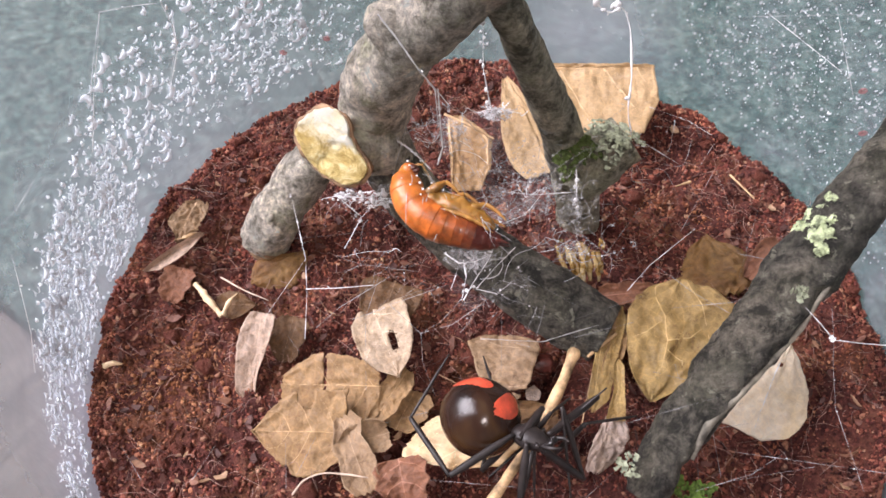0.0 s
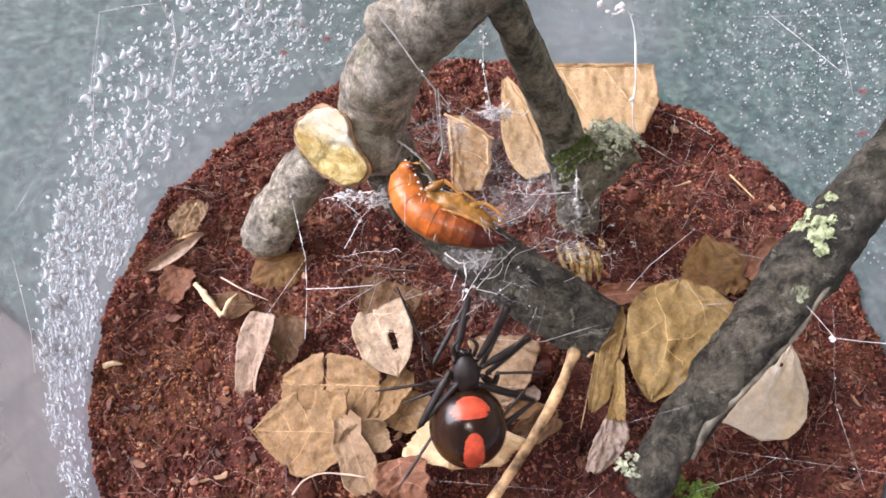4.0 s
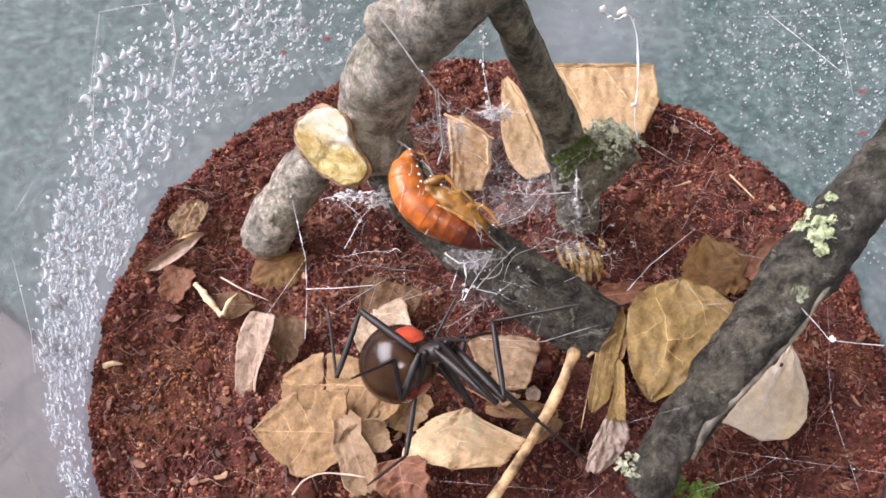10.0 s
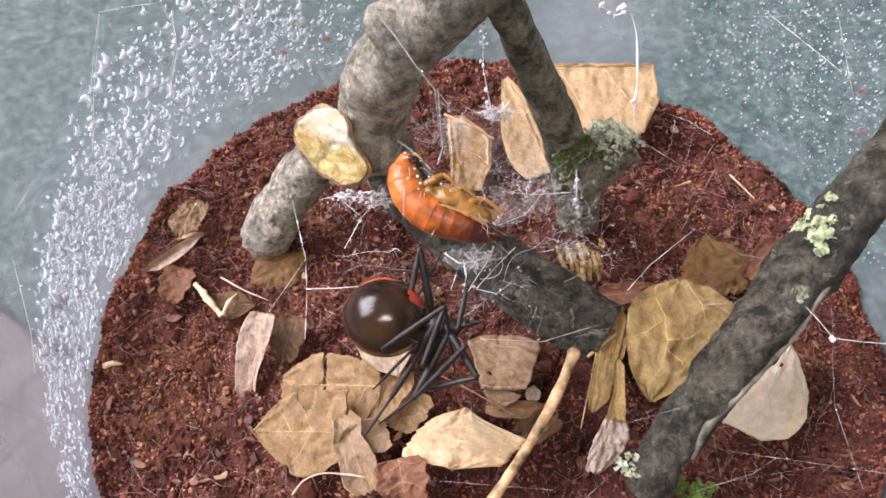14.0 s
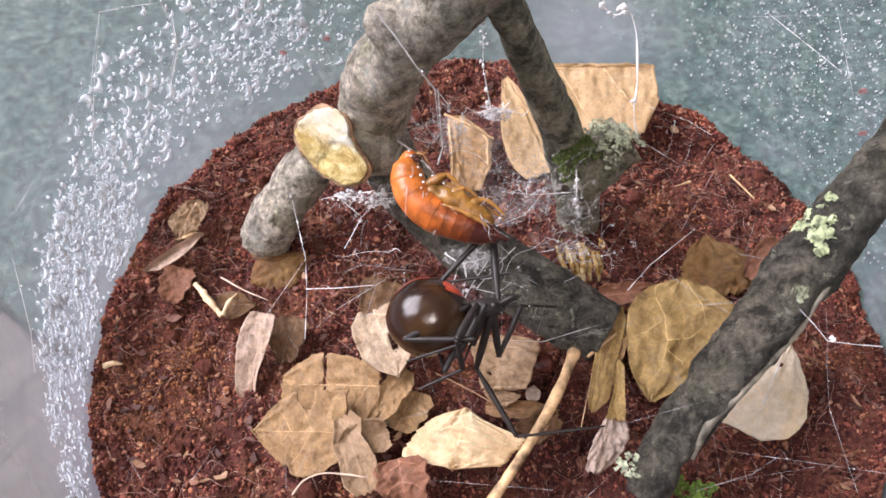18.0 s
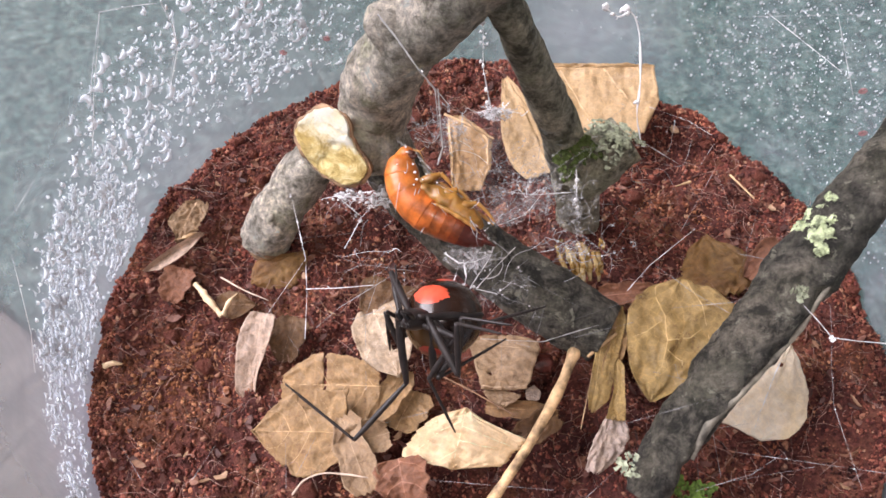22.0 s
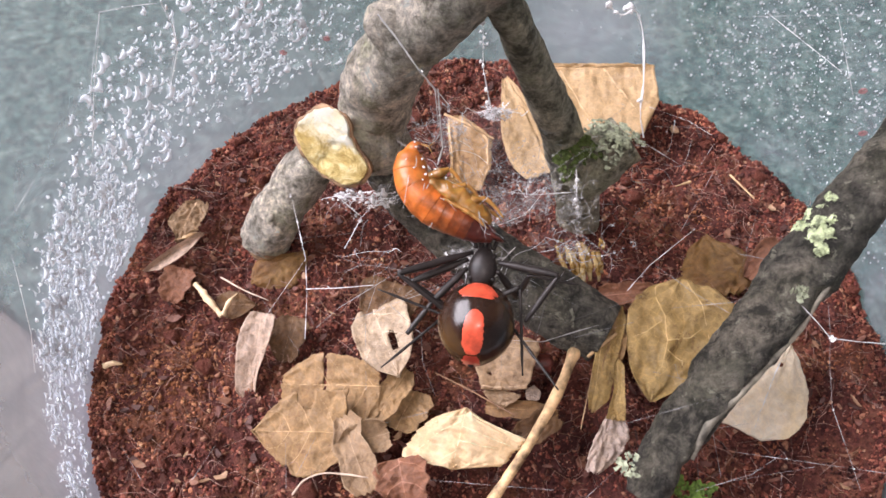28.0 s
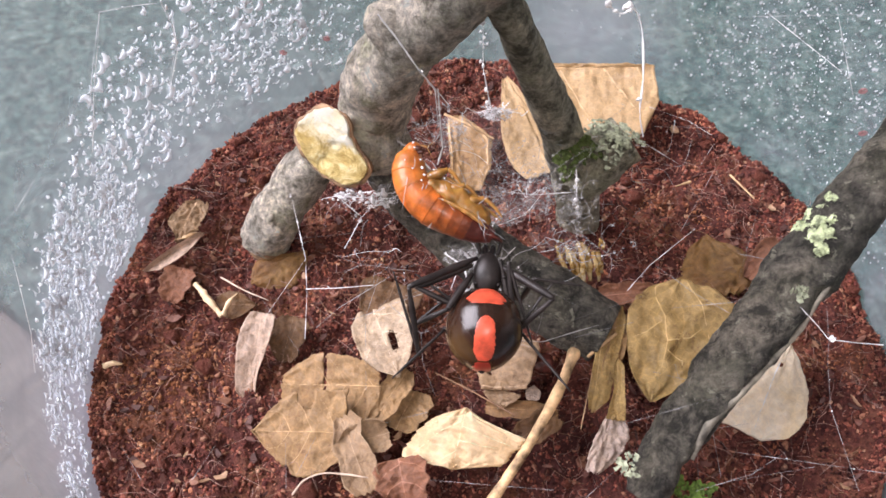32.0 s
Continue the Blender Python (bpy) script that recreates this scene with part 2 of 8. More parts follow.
def plastic_material():
    """Thin clear plastic with a faint breath of mist and scratches."""
    m, t, b = nodes_of("clear_plastic")
    out = t.nodes["Material Output"]
    clear = t.nodes.new("ShaderNodeBsdfTransparent")
    clear.inputs[0].default_value = (0.95, 0.97, 0.97, 1)
    mist = t.nodes.new("ShaderNodeBsdfDiffuse")
    mist.inputs[0].default_value = (0.73, 0.77, 0.88, 1)
    gloss = t.nodes.new("ShaderNodeBsdfGlossy")
    gloss.inputs["Roughness"].default_value = 0.12
    much = ramp(t, grain(t, 70, 8, 0.75, 1.0), [(0.32, (0.02, 0.02, 0.02)), (0.60, (0.11, 0.11, 0.11)), (0.75, (0.28, 0.28, 0.28))])
    # more breath on the side towards the window, standing in for the plastic's reflection too
    pos = t.nodes.new("ShaderNodeSeparateXYZ")
    t.links.new(t.nodes.new("ShaderNodeTexCoord").outputs["Object"], pos.inputs[0])
    window = add(t, "ShaderNodeMapRange")
    window.inputs[1].default_value, window.inputs[2].default_value = 0.012, -0.050
    window.inputs[3].default_value, window.inputs[4].default_value = 0.0, 0.46
    t.links.new(pos.outputs[0], window.inputs[0])
    low = add(t, "ShaderNodeMapRange")
    low.inputs[1].default_value, low.inputs[2].default_value = 0.068, 0.043
    low.inputs[3].default_value, low.inputs[4].default_value = 0.34, 1.0
    t.links.new(pos.outputs[2], low.inputs[0])
    times = t.nodes.new("ShaderNodeMath")
    times.operation = "MULTIPLY"
    t.links.new(window.outputs[0], times.inputs[0])
    t.links.new(low.outputs[0], times.inputs[1])
    both = t.nodes.new("ShaderNodeMath")
    t.links.new(much, both.inputs[0])
    t.links.new(times.outputs[0], both.inputs[1])
    # a breath of mist high on the far side
    far = t.nodes.new("ShaderNodeVectorMath")
    far.operation = "DISTANCE"
    far.inputs[1].default_value = MIST_SPOT
    t.links.new(t.nodes.new("ShaderNodeTexCoord").outputs["Object"], far.inputs[0])
    spot = add(t, "ShaderNodeMapRange")
    spot.inputs[1].default_value, spot.inputs[2].default_value = 0.019, 0.001
    spot.inputs[3].default_value, spot.inputs[4].default_value = 0.0, 0.48
    t.links.new(far.outputs["Value"], spot.inputs[0])
    three = t.nodes.new("ShaderNodeMath")
    t.links.new(both.outputs[0], three.inputs[0])
    t.links.new(spot.outputs[0], three.inputs[1])
    front = add(t, "ShaderNodeMapRange")
    front.inputs[1].default_value, front.inputs[2].default_value = 0.012, -0.016
    front.inputs[3].default_value, front.inputs[4].default_value = 0.0, 0.55
    t.links.new(pos.outputs[1], front.inputs[0])
    foot = add(t, "ShaderNodeMapRange")
    foot.inputs[1].default_value, foot.inputs[2].default_value = 0.056, 0.046
    foot.inputs[3].default_value, foot.inputs[4].default_value = 0.0, 1.0
    t.links.new(pos.outputs[2], foot.inputs[0])
    streak = ramp(t, grain(t, 260, 6, 0.7, 0.3, (1, 1, 0.12)), [(0.35, (0.45, 0.45, 0.45)), (0.62, (1, 1, 1))])
    wet = t.nodes.new("ShaderNodeMath")
    wet.operation = "MULTIPLY"
    t.links.new(front.outputs[0], wet.inputs[0])
    t.links.new(foot.outputs[0], wet.inputs[1])
    band = t.nodes.new("ShaderNodeMath")
    band.operation = "MULTIPLY"
    t.links.new(wet.outputs[0], band.inputs[0])
    t.links.new(streak, band.inputs[1])
    four = t.nodes.new("ShaderNodeMath")
    t.links.new(three.outputs[0], four.inputs[0])
    t.links.new(band.outputs[0], four.inputs[1])
    much = four.outputs[0]
    one = t.nodes.new("ShaderNodeMixShader")
    t.links.new(much, one.inputs[0])
    t.links.new(clear.outputs[0], one.inputs[1])
    glow = t.nodes.new("ShaderNodeBsdfTranslucent")
    glow.inputs[0].default_value = (0.73, 0.77, 0.88, 1)
    fog = t.nodes.new("ShaderNodeMixShader")
    fog.inputs[0].default_value = 0.22
    t.links.new(mist.outputs[0], fog.inputs[1])
    t.links.new(glow.outputs[0], fog.inputs[2])
    t.links.new(fog.outputs[0], one.inputs[2])
    fr = add(t, "ShaderNodeFresnel", IOR=1.3)
    two = t.nodes.new("ShaderNodeMixShader")
    t.links.new(fr.outputs[0], two.inputs[0])
    t.links.new(one.outputs[0], two.inputs[1])
    t.links.new(gloss.outputs[0], two.inputs[2])
    t.links.new(two.outputs[0], out.inputs[0])
    return m


def droplet_material(name, alpha):
    """White beads of water; their glint is in the colour, with some daylight coming through the wall."""
    m, t, b = nodes_of(name)
    b.inputs["Base Color"].default_value = (0.90, 0.94, 0.97, 1)
    b.inputs["Roughness"].default_value = 0.08
    b.inputs["IOR"].default_value = 1.33
    b.inputs["Transmission Weight"].default_value = 0.15
    lit = t.nodes.new("ShaderNodeBsdfTranslucent")
    lit.inputs[0].default_value = (0.90, 0.94, 0.97, 1)
    both = t.nodes.new("ShaderNodeMixShader")
    both.inputs[0].default_value = 0.32
    t.links.new(b.outputs[0], both.inputs[1])
    t.links.new(lit.outputs[0], both.inputs[2])
    clear = t.nodes.new("ShaderNodeBsdfTransparent")
    see = t.nodes.new("ShaderNodeMixShader")
    see.inputs[0].default_value = alpha
    t.links.new(clear.outputs[0], see.inputs[1])
    t.links.new(both.outputs[0], see.inputs[2])
    t.links.new(see.outputs[0], t.nodes["Material Output"].inputs[0])
    return m


def silk_material(name, see=0.35):
    m, t, b = nodes_of(name)
    b.inputs["Base Color"].default_value = (0.92, 0.92, 0.93, 1)
    b.inputs["Roughness"].default_value = 0.35
    b.inputs["Alpha"].default_value = 1 - see
    b.inputs["Specular IOR Level"].default_value = 0.3
    return m


def haze_material(name, much):
    """Wisps of silk too fine to tell apart; the faintest copy only adds haze."""
    m, t, b = nodes_of(name)
    b.inputs["Base Color"].default_value = (0.80, 0.80, 0.82, 1)
    b.inputs["Roughness"].default_value = 0.6
    wisps = mix(t, 1.0, ramp(t, grain(t, 1900, 6, 0.7, 1.5), [(0.42, (0, 0, 0)), (0.64, (much, much, much))]), ramp(t, grain(t, 420, 3), [(0.38, (0, 0, 0)), (0.58, (1, 1, 1))]), "MULTIPLY")
    t.links.new(wisps, b.inputs["Alpha"])
    return m


def table_material():
    m, t, b = nodes_of("green_cloth")
    a = ramp(t, grain(t, 210, 9, 0.78, 0.6), [(0.34, (0.016, 0.050, 0.046)), (0.50, (0.062, 0.110, 0.100)), (0.66, (0.155, 0.205, 0.185))])
    fine = ramp(t, grain(t, 480, 6, 0.72, 0.4), [(0.34, (0.36, 0.40, 0.40)), (0.5, (0.95, 0.95, 0.95)), (0.66, (1.6, 1.57, 1.55))])
    t.links.new(mix(t, 1.0, a, fine, "MULTIPLY"), b.inputs["Base Color"])
    b.inputs["Roughness"].default_value = 0.7
    bump(t, b, grain(t, 500, 5), 0.5, 0.001)
    return m


def wood_material(name, a, b2, stretch):
    m, t, b = nodes_of(name)
    t.links.new(ramp(t, grain(t, 60, 6, 0.65, 0.4, stretch), [(0.3, a), (0.7, b2)]), b.inputs["Base Color"])
    b.inputs["Roughness"].default_value = 0.45
    bump(t, b, grain(t, 300, 5, 0.6, 0, stretch), 0.3, 0.0005)
    return m


def cut_material():
    """Sawn wood: nearly white above, ochre stain and some painted shade below, rough fibres."""
    m, t, b = nodes_of("cut_wood")
    fibre = grain(t, 330, 9, 0.76, 1.2)
    pale = ramp(t, fibre, [(0.34, (0.80, 0.62, 0.28)), (0.44, (0.97, 0.88, 0.60)), (0.56, (0.99, 0.96, 0.82))])
    ochre = ramp(t, fibre, [(0.34, (0.40, 0.24, 0.06)), (0.45, (0.68, 0.49, 0.16)), (0.54, (0.88, 0.71, 0.32)), (0.64, (0.97, 0.89, 0.58))])
    split = t.nodes.new("ShaderNodeSeparateXYZ")
    t.links.new(t.nodes.new("ShaderNodeTexCoord").outputs["Object"], split.inputs[0])
    wobble = t.nodes.new("ShaderNodeMath")
    wobble.operation = "MULTIPLY_ADD"
    t.links.new(grain(t, 260, 6, 0.7), wobble.inputs[0])
    wobble.inputs[1].default_value = 0.006
    t.links.new(split.outputs["Z"], wobble.inputs[2])
    level = t.nodes.new("ShaderNodeMapRange")
    level.inputs["From Min"].default_value, level.inputs["From Max"].default_value = 0.0302, 0.0311
    t.links.new(wobble.outputs[0], level.inputs["Value"])
    a = mix(t, level.outputs["Result"], ochre, pale)
    fine = ramp(t, grain(t, 1200, 6, 0.75), [(0.3, (0.7, 0.64, 0.56)), (0.42, (1, 1, 1)), (0.7, (1.04, 1.04, 1.03))])
    t.links.new(mix(t, 1.0, a, fine, "MULTIPLY"), b.inputs["Base Color"])
    b.inputs["Roughness"].default_value = 0.6
    bump(t, b, fibre, 1.0, 0.0012)
    return m


def scrap_material():
    m, t, b = nodes_of("leaf_scraps")
    g = t.nodes.new("ShaderNodeNewGeometry").outputs["Random Per Island"]
    a = ramp(t, g, [(0.0, (0.05, 0.018, 0.014)), (0.5, (0.15, 0.055, 0.040)), (0.9, (0.27, 0.12, 0.07)), (1.0, (0.42, 0.26, 0.15))])
    t.links.new(mix(t, 1.0, a, ramp(t, grain(t, 1500, 4), [(0.3, (0.6, 0.6, 0.6)), (0.7, (1.2, 1.2, 1.2))]), "MULTIPLY"), b.inputs["Base Color"])
    b.inputs["Roughness"].default_value = 0.65
    return m


SOIL, CRUMB, SCRAPS = soil_material(), crumb_material(), scrap_material()
BARK = bark_material("grey_bark", (0.215, 0.192, 0.142), (0.78, 0.70, 0.59), 0.475, 380, 0.6, 0.8)
BARK_DARK = bark_material("dark_bark", (0.027, 0.025, 0.018), (0.225, 0.203, 0.162), 0.51, 330, 0.35, 0.75)
BARK_OLIVE = bark_material("olive_bark", (0.105, 0.100, 0.070), (0.52, 0.49, 0.38), 0.50, 320, 0.5, 0.6)
PALE_BARK = plain("pale_bark", (0.19, 0.172, 0.135), 0.75, vary=0.7, scale=420, relief=1.0)
CUT = cut_material()
INNER_BARK = plain("cambium", (0.30, 0.185, 0.105), 0.75, vary=0.45, scale=700, relief=0.7)
WHITE_LEAF = leaf_material("bleached_leaf", (0.98, 0.93, 0.78), (0.93, 0.83, 0.60), (0.55, 0.42, 0.24), 0.08)
TAN = leaf_material("tan_leaf", (0.49, 0.335, 0.170), (0.37, 0.235, 0.110), (0.180, 0.090, 0.044), 0.4)
CREAM = leaf_material("cream_leaf", (0.93, 0.75, 0.49), (0.84, 0.63, 0.37), (0.50, 0.32, 0.15), 0.1)
OLIVE = leaf_material("olive_leaf", (0.56, 0.415, 0.175), (0.43, 0.30, 0.110), (0.19, 0.105, 0.033), 0.35)
DULL = leaf_material("dull_leaf", (0.330, 0.200, 0.090), (0.245, 0.135, 0.056), (0.120, 0.055, 0.026))
PINKISH = leaf_material("pinkish_leaf", (0.354, 0.172, 0.105), (0.272, 0.118, 0.067), (0.123, 0.044, 0.023))
PALE = leaf_material("pale_leaf", (0.470, 0.345, 0.220), (0.370, 0.255, 0.150), (0.150, 0.082, 0.048), 0.35)
ASHEN = leaf_material("ashen_leaf", (0.64, 0.53, 0.40), (0.50, 0.39, 0.27), (0.19, 0.12, 0.07), 0.4)
BEIGE = leaf_material("beige_leaf", (0.74, 0.60, 0.50), (0.54, 0.42, 0.34), (0.24, 0.155, 0.11), 0.45)
GREY_LEAF = leaf_material("grey_leaf", (0.66, 0.57, 0.52), (0.44, 0.36, 0.30), (0.20, 0.14, 0.11), 0.4)
ROOTLET = plain("rootlet", (0.38, 0.23, 0.185), 0.6, vary=0.4, scale=300)
TAN_LIGHT = leaf_material("light_tan_leaf", (0.64, 0.475, 0.275), (0.54, 0.385, 0.20), (0.32, 0.19, 0.085), 0.2)
DARK_LEAF = leaf_material("dark_leaf", (0.195, 0.111, 0.048), (0.137, 0.074, 0.034), (0.073, 0.032, 0.017))
RUSSET = leaf_material("russet_leaf", (0.29, 0.175, 0.058), (0.25, 0.130, 0.045), (0.13, 0.058, 0.024), 0.4)

TWIG = plain("tan_twig", (0.25, 0.135, 0.075), 0.65, vary=0.45, scale=500, relief=0.7)
TWIG_PALE = plain("pale_twig", (0.60, 0.38, 0.20), 0.55, vary=0.75, scale=420, relief=1.0)
ROOT_PALE = plain("pale_root", (0.62, 0.48, 0.38), 0.6, vary=0.3)
CHIP = plain("split_wood", (0.74, 0.55, 0.34), 0.55, vary=0.25, scale=900, relief=0.6)
STRAW = plain("straw", (0.56, 0.37, 0.20), 0.5, vary=0.3)
PLASTIC, PLASTIC_OUT = plastic_material(), outer_plastic()
DROP, DROP_FAINT = droplet_material("water_drop", 0.95), droplet_material("faint_water_drop", 0.34)
SILK, SILK_FINE = silk_material("silk", 0.18), silk_material("fine_silk", 0.70)
SILK_HAZE, HAZE_VEIL, SILK_FILM = haze_material("silk_haze", 0.55), haze_material("haze_veil", 0.11), haze_material("silk_film", 1.0)
LICHEN = plain("lichen", (0.37, 0.43, 0.25), 0.85, vary=0.6, scale=1500, relief=0.8)
LICHEN_GREY = plain("grey_lichen", (0.33, 0.36, 0.25), 0.85, vary=0.5, scale=1200, relief=0.8)
MOSS = plain("moss", (0.07, 0.10, 0.022), 0.85, vary=0.5, scale=1500)
MOSS_BRIGHT = plain("bright_moss", (0.10, 0.165, 0.026), 0.85, vary=0.5, scale=1500)
AMBER = plain("amber_shell", (0.53, 0.155, 0.026), 0.38, 0.12, 0.35, 420, relief=0.35, sss=0.25)
AMBER_DEEP = plain("deep_amber_shell", (0.46, 0.122, 0.020), 0.38, 0.12, 0.4, 420, relief=0.35, sss=0.25)
BROWN_EYE = plain("brown_eye", (0.07, 0.018, 0.010), 0.3, 0.3)
AMBERS = [plain("amber_ring", [a + (b - a) * min(1.0, k / 5) for a, b in zip((0.42, 0.105, 0.017), (0.075, 0.013, 0.008))], 0.36, 0.12, 0.55, 600, relief=0.35, sss=0.15) for k in range(7)]
AMBER_PALE = plain("pale_amber", (0.42, 0.205, 0.050), 0.35, 0.3, 0.4, 500, relief=0.2, sss=0.2)
AMBER_OLIVE = plain("olive_amber", (0.290, 0.138, 0.026), 0.40, 0.12, 0.5, 500, relief=0.3, sss=0.25)
BLACK = plain("black_shell", (0.012, 0.010, 0.010), 0.28, 0.4, 0.5, 900, relief=0.1)
LEG_BLACK = plain("leg_black", (0.018, 0.013, 0.012), 0.5, 0.05, 0.5, 900, relief=0.2)
RED = plain("red_mark", (0.62, 0.085, 0.040), 0.34, 0.1, 0.3, 700, relief=0.1)
TABLE = table_material()
FLOOR_WOOD = wood_material("floor_wood", (0.22, 0.13, 0.07), (0.36, 0.23, 0.13), (0.02, 0.2, 0.02))
BOARD = wood_material("brown_board", (0.035, 0.034, 0.030), (0.17, 0.148, 0.130), (1, 9, 1))
# Toned down so that the unseen walls bounce less light.
WALL = plain("wall_paint", (0.52, 0.50, 0.47), 0.8, vary=0.04, scale=8, relief=0.0)


def abdomen_material():
    """Dark glossy shell, brown and a little see-through on the flanks."""
    m, t, b = nodes_of("abdomen_shell")
    a = ramp(t, grain(t, 130, 4, 0.5, 0.5), [(0.36, (0.012, 0.006, 0.005)), (0.50, (0.032, 0.014, 0.008)), (0.66, (0.080, 0.041, 0.014))])
    t.links.new(a, b.inputs["Base Color"])
    b.inputs["Roughness"].default_value = 0.20
    b.inputs["Specular IOR Level"].default_value = 0.42
    b.inputs["Coat Weight"].default_value = 0.15
    b.inputs["Coat Roughness"].default_value = 0.06
    bump(t, b, grain(t, 2500, 4), 0.14, 0.0002)
    return m



def husk_material():
    """Thin glossy shell in random patches from dark brown through honey to cream."""
    m, t, b = nodes_of("husk")
    a = ramp(t, grain(t, 520, 7, 0.7, 0.8), [(0.36, (0.10, 0.045, 0.012)), (0.46, (0.42, 0.25, 0.075)), (0.56, (0.66, 0.50, 0.24)), (0.68, (0.82, 0.76, 0.60))])
    t.links.new(a, b.inputs["Base Color"])
    b.inputs["Roughness"].default_value = 0.25
    bump(t, b, grain(t, 900, 6, 0.7), 0.5, 0.0005)
    return m


ABDOMEN = abdomen_material()
MID_RED = plain("mid_red", (0.48, 0.045, 0.024), 0.35, 0.3, 0.3, 600, relief=0.1)
DULL_RED = plain("dull_red", (0.24, 0.030, 0.020), 0.35, 0.2, 0.4, 600, relief=0.1)
RED_SPECK = plain("red_speck", (0.50, 0.20, 0.20), 0.5, vary=0.3)
RED_SPECK.node_tree.nodes["Principled BSDF"].inputs["Alpha"].default_value = 0.5
HUSK = husk_material()
SEED = plain("seed_coat", (0.085, 0.020, 0.014), 0.42, 0.1, 0.6, 900, relief=0.8)

# ---------------------------------------------------------------- table and cup
DEPTH = -0.042
FLOOR = -0.79


def slab_mesh(name, lo, hi, mat, bevel=0.0):
    """A box between two corners, with bevelled edges."""
    bm = bmesh.new()
    size = [h - l for l, h in zip(lo, hi)]
    bmesh.ops.create_cube(bm, size=1.0, matrix=Matrix.Translation([(l + h) / 2 for l, h in zip(lo, hi)]) @ Matrix.Diagonal((*size, 1)))
    if bevel:
        bmesh.ops.bevel(bm, geom=bm.edges[:], offset=bevel, segments=2, affect="EDGES")
    me = bpy.data.meshes.new(name)
    bm.to_mesh(me)
    bm.free()
    me.materials.append(mat)
    return me


def slab(name, lo, hi, mat, parent=None, bevel=0.0):
    me = slab_mesh(name, lo, hi, mat, bevel)
    if parent:
        return part(name, local(me, parent.location), parent)
    return new(name, me)


def room():
    """Plain unseen walls, added to close the place for reflections and bounced light, with the window's opening in one
    of them.
    """
    x0, x1, y0, y1, z1 = -1.0, 2.4, -2.2, 2.0, 1.66
    wy, wz = (-0.40, 0.90), (0.40, 1.50)
    bits = [("floor", (x0, y0, FLOOR - 0.1), (x1, y1, FLOOR), FLOOR_WOOD), ("ceiling", (x0, y0, z1), (x1, y1, z1 + 0.1), WALL),
            ("wall_north", (x0, y1, FLOOR), (x1, y1 + 0.12, z1), WALL), ("wall_south", (x0, y0 - 0.12, FLOOR), (x1, y0, z1), WALL),
            ("wall_east", (x1, y0, FLOOR), (x1 + 0.12, y1, z1), WALL)]
    for name, lo, hi, mat in bits:
        tagged(slab(name, lo, hi, mat), "plain " + ("wooden floor" if name == "floor" else "white ceiling" if name == "ceiling" else "white wall") + " of the unseen added room", name.split("_")[0], kind="structure")
    west = tagged(new("wall_west"), "plain white wall with a window opening, unseen, added for the light", "wall", kind="structure")
    for lo, hi in (((x0 - 0.12, y0, FLOOR), (x0, wy[0], z1)), ((x0 - 0.12, wy[1], FLOOR), (x0, y1, z1)),
                   ((x0 - 0.12, wy[0], FLOOR), (x0, wy[1], wz[0])), ((x0 - 0.12, wy[0], wz[1]), (x0, wy[1], z1))):
        slab("wall_piece", lo, hi, WALL, west)
    lamp = thing("ceiling_light", LAMP_PLACE, "round white ceiling light", "ceiling light")
    part("housing", local(lathe("housing", [(0.001, 1.655), (0.20, 1.655), (0.205, 1.63), (0.20, 1.60), (0.185, 1.60)], WALL, 48), (0, 0, LAMP_PLACE[2])), lamp)


def lathe(name, profile, mat, sides=128, inward=False):
    verts, faces = [], []
    for r0, z in profile:
        for j in range(sides):
            a = 2 * math.pi * j / sides
            verts.append((r0 * math.cos(a), r0 * math.sin(a), z))
    for i in range(len(profile) - 1):
        for j in range(sides):
            a, b = i * sides + j, i * sides + (j + 1) % sides
            q = (a, b, b + sides, a + sides)
            faces.append(q[::-1] if inward else q)
    return mesh(name, verts, faces, mat)


def wall_radius(z):
    return R_SOIL + TAPER * z


room()
table = thing("table", (0.15, 0.1, FLOOR), "grey-green mottled table under the cup", "table")
slab("table_top", (-0.75, -0.45, DEPTH - 0.032), (1.0, 0.75, DEPTH - 0.0004), TABLE, table, 0.002)
for lx in (-0.70, 0.89):
    for ly in (-0.40, 0.64):
        slab("leg", (lx, ly, FLOOR), (lx + 0.06, ly + 0.06, DEPTH - 0.032), BOARD, table, 0.003)

board = tagged(new("board"), "brown grained wooden board lying on the table", "board")
board.matrix_world = pose(-0.128, -0.068, DEPTH + 0.0016, 0, 0, 53)
part("plank", slab_mesh("plank", (-0.10, -0.045, -0.002), (0.10, 0.045, 0.002), BOARD, 0.0006), board)
part("plank", slab_mesh("plank", (-0.10, 0.0456, -0.002), (0.10, 0.0796, 0.002), BOARD, 0.0006), board)

cup = thing("plastic_cup", (0, 0, DEPTH), "clear plastic cup misted with droplets, on the table", "cup")
wall_me = lathe("wall", [(wall_radius(z), z) for z in np.linspace(DEPTH, RIM, 12)], PLASTIC, inward=True)
cup_wall = part("cup_wall", local(wall_me, (0, 0, DEPTH)), cup, "clear misted plastic wall")
skin_me = lathe("skin", [(wall_radius(z) + 0.0006, z) for z in np.linspace(DEPTH, RIM, 12)], PLASTIC_OUT)
part("cup_skin", local(skin_me, (0, 0, DEPTH)), cup, "clear outer face of the plastic wall")
rim_me = lathe("rim", [(wall_radius(RIM) + dr, RIM + dz) for dr, dz in ((0, 0), (0, 0.0012), (0.0015, 0.0016), (0.0026, 0.001), (0.0026, -0.0006), (0.0016, -0.0012))], PLASTIC_OUT)
part("cup_rim", local(rim_me, (0, 0, DEPTH)), cup, "rolled plastic rim")
base_me = lathe("base", [(0.0001, DEPTH + 0.0004), (wall_radius(DEPTH) - 0.0006, DEPTH + 0.0004)], PLASTIC)
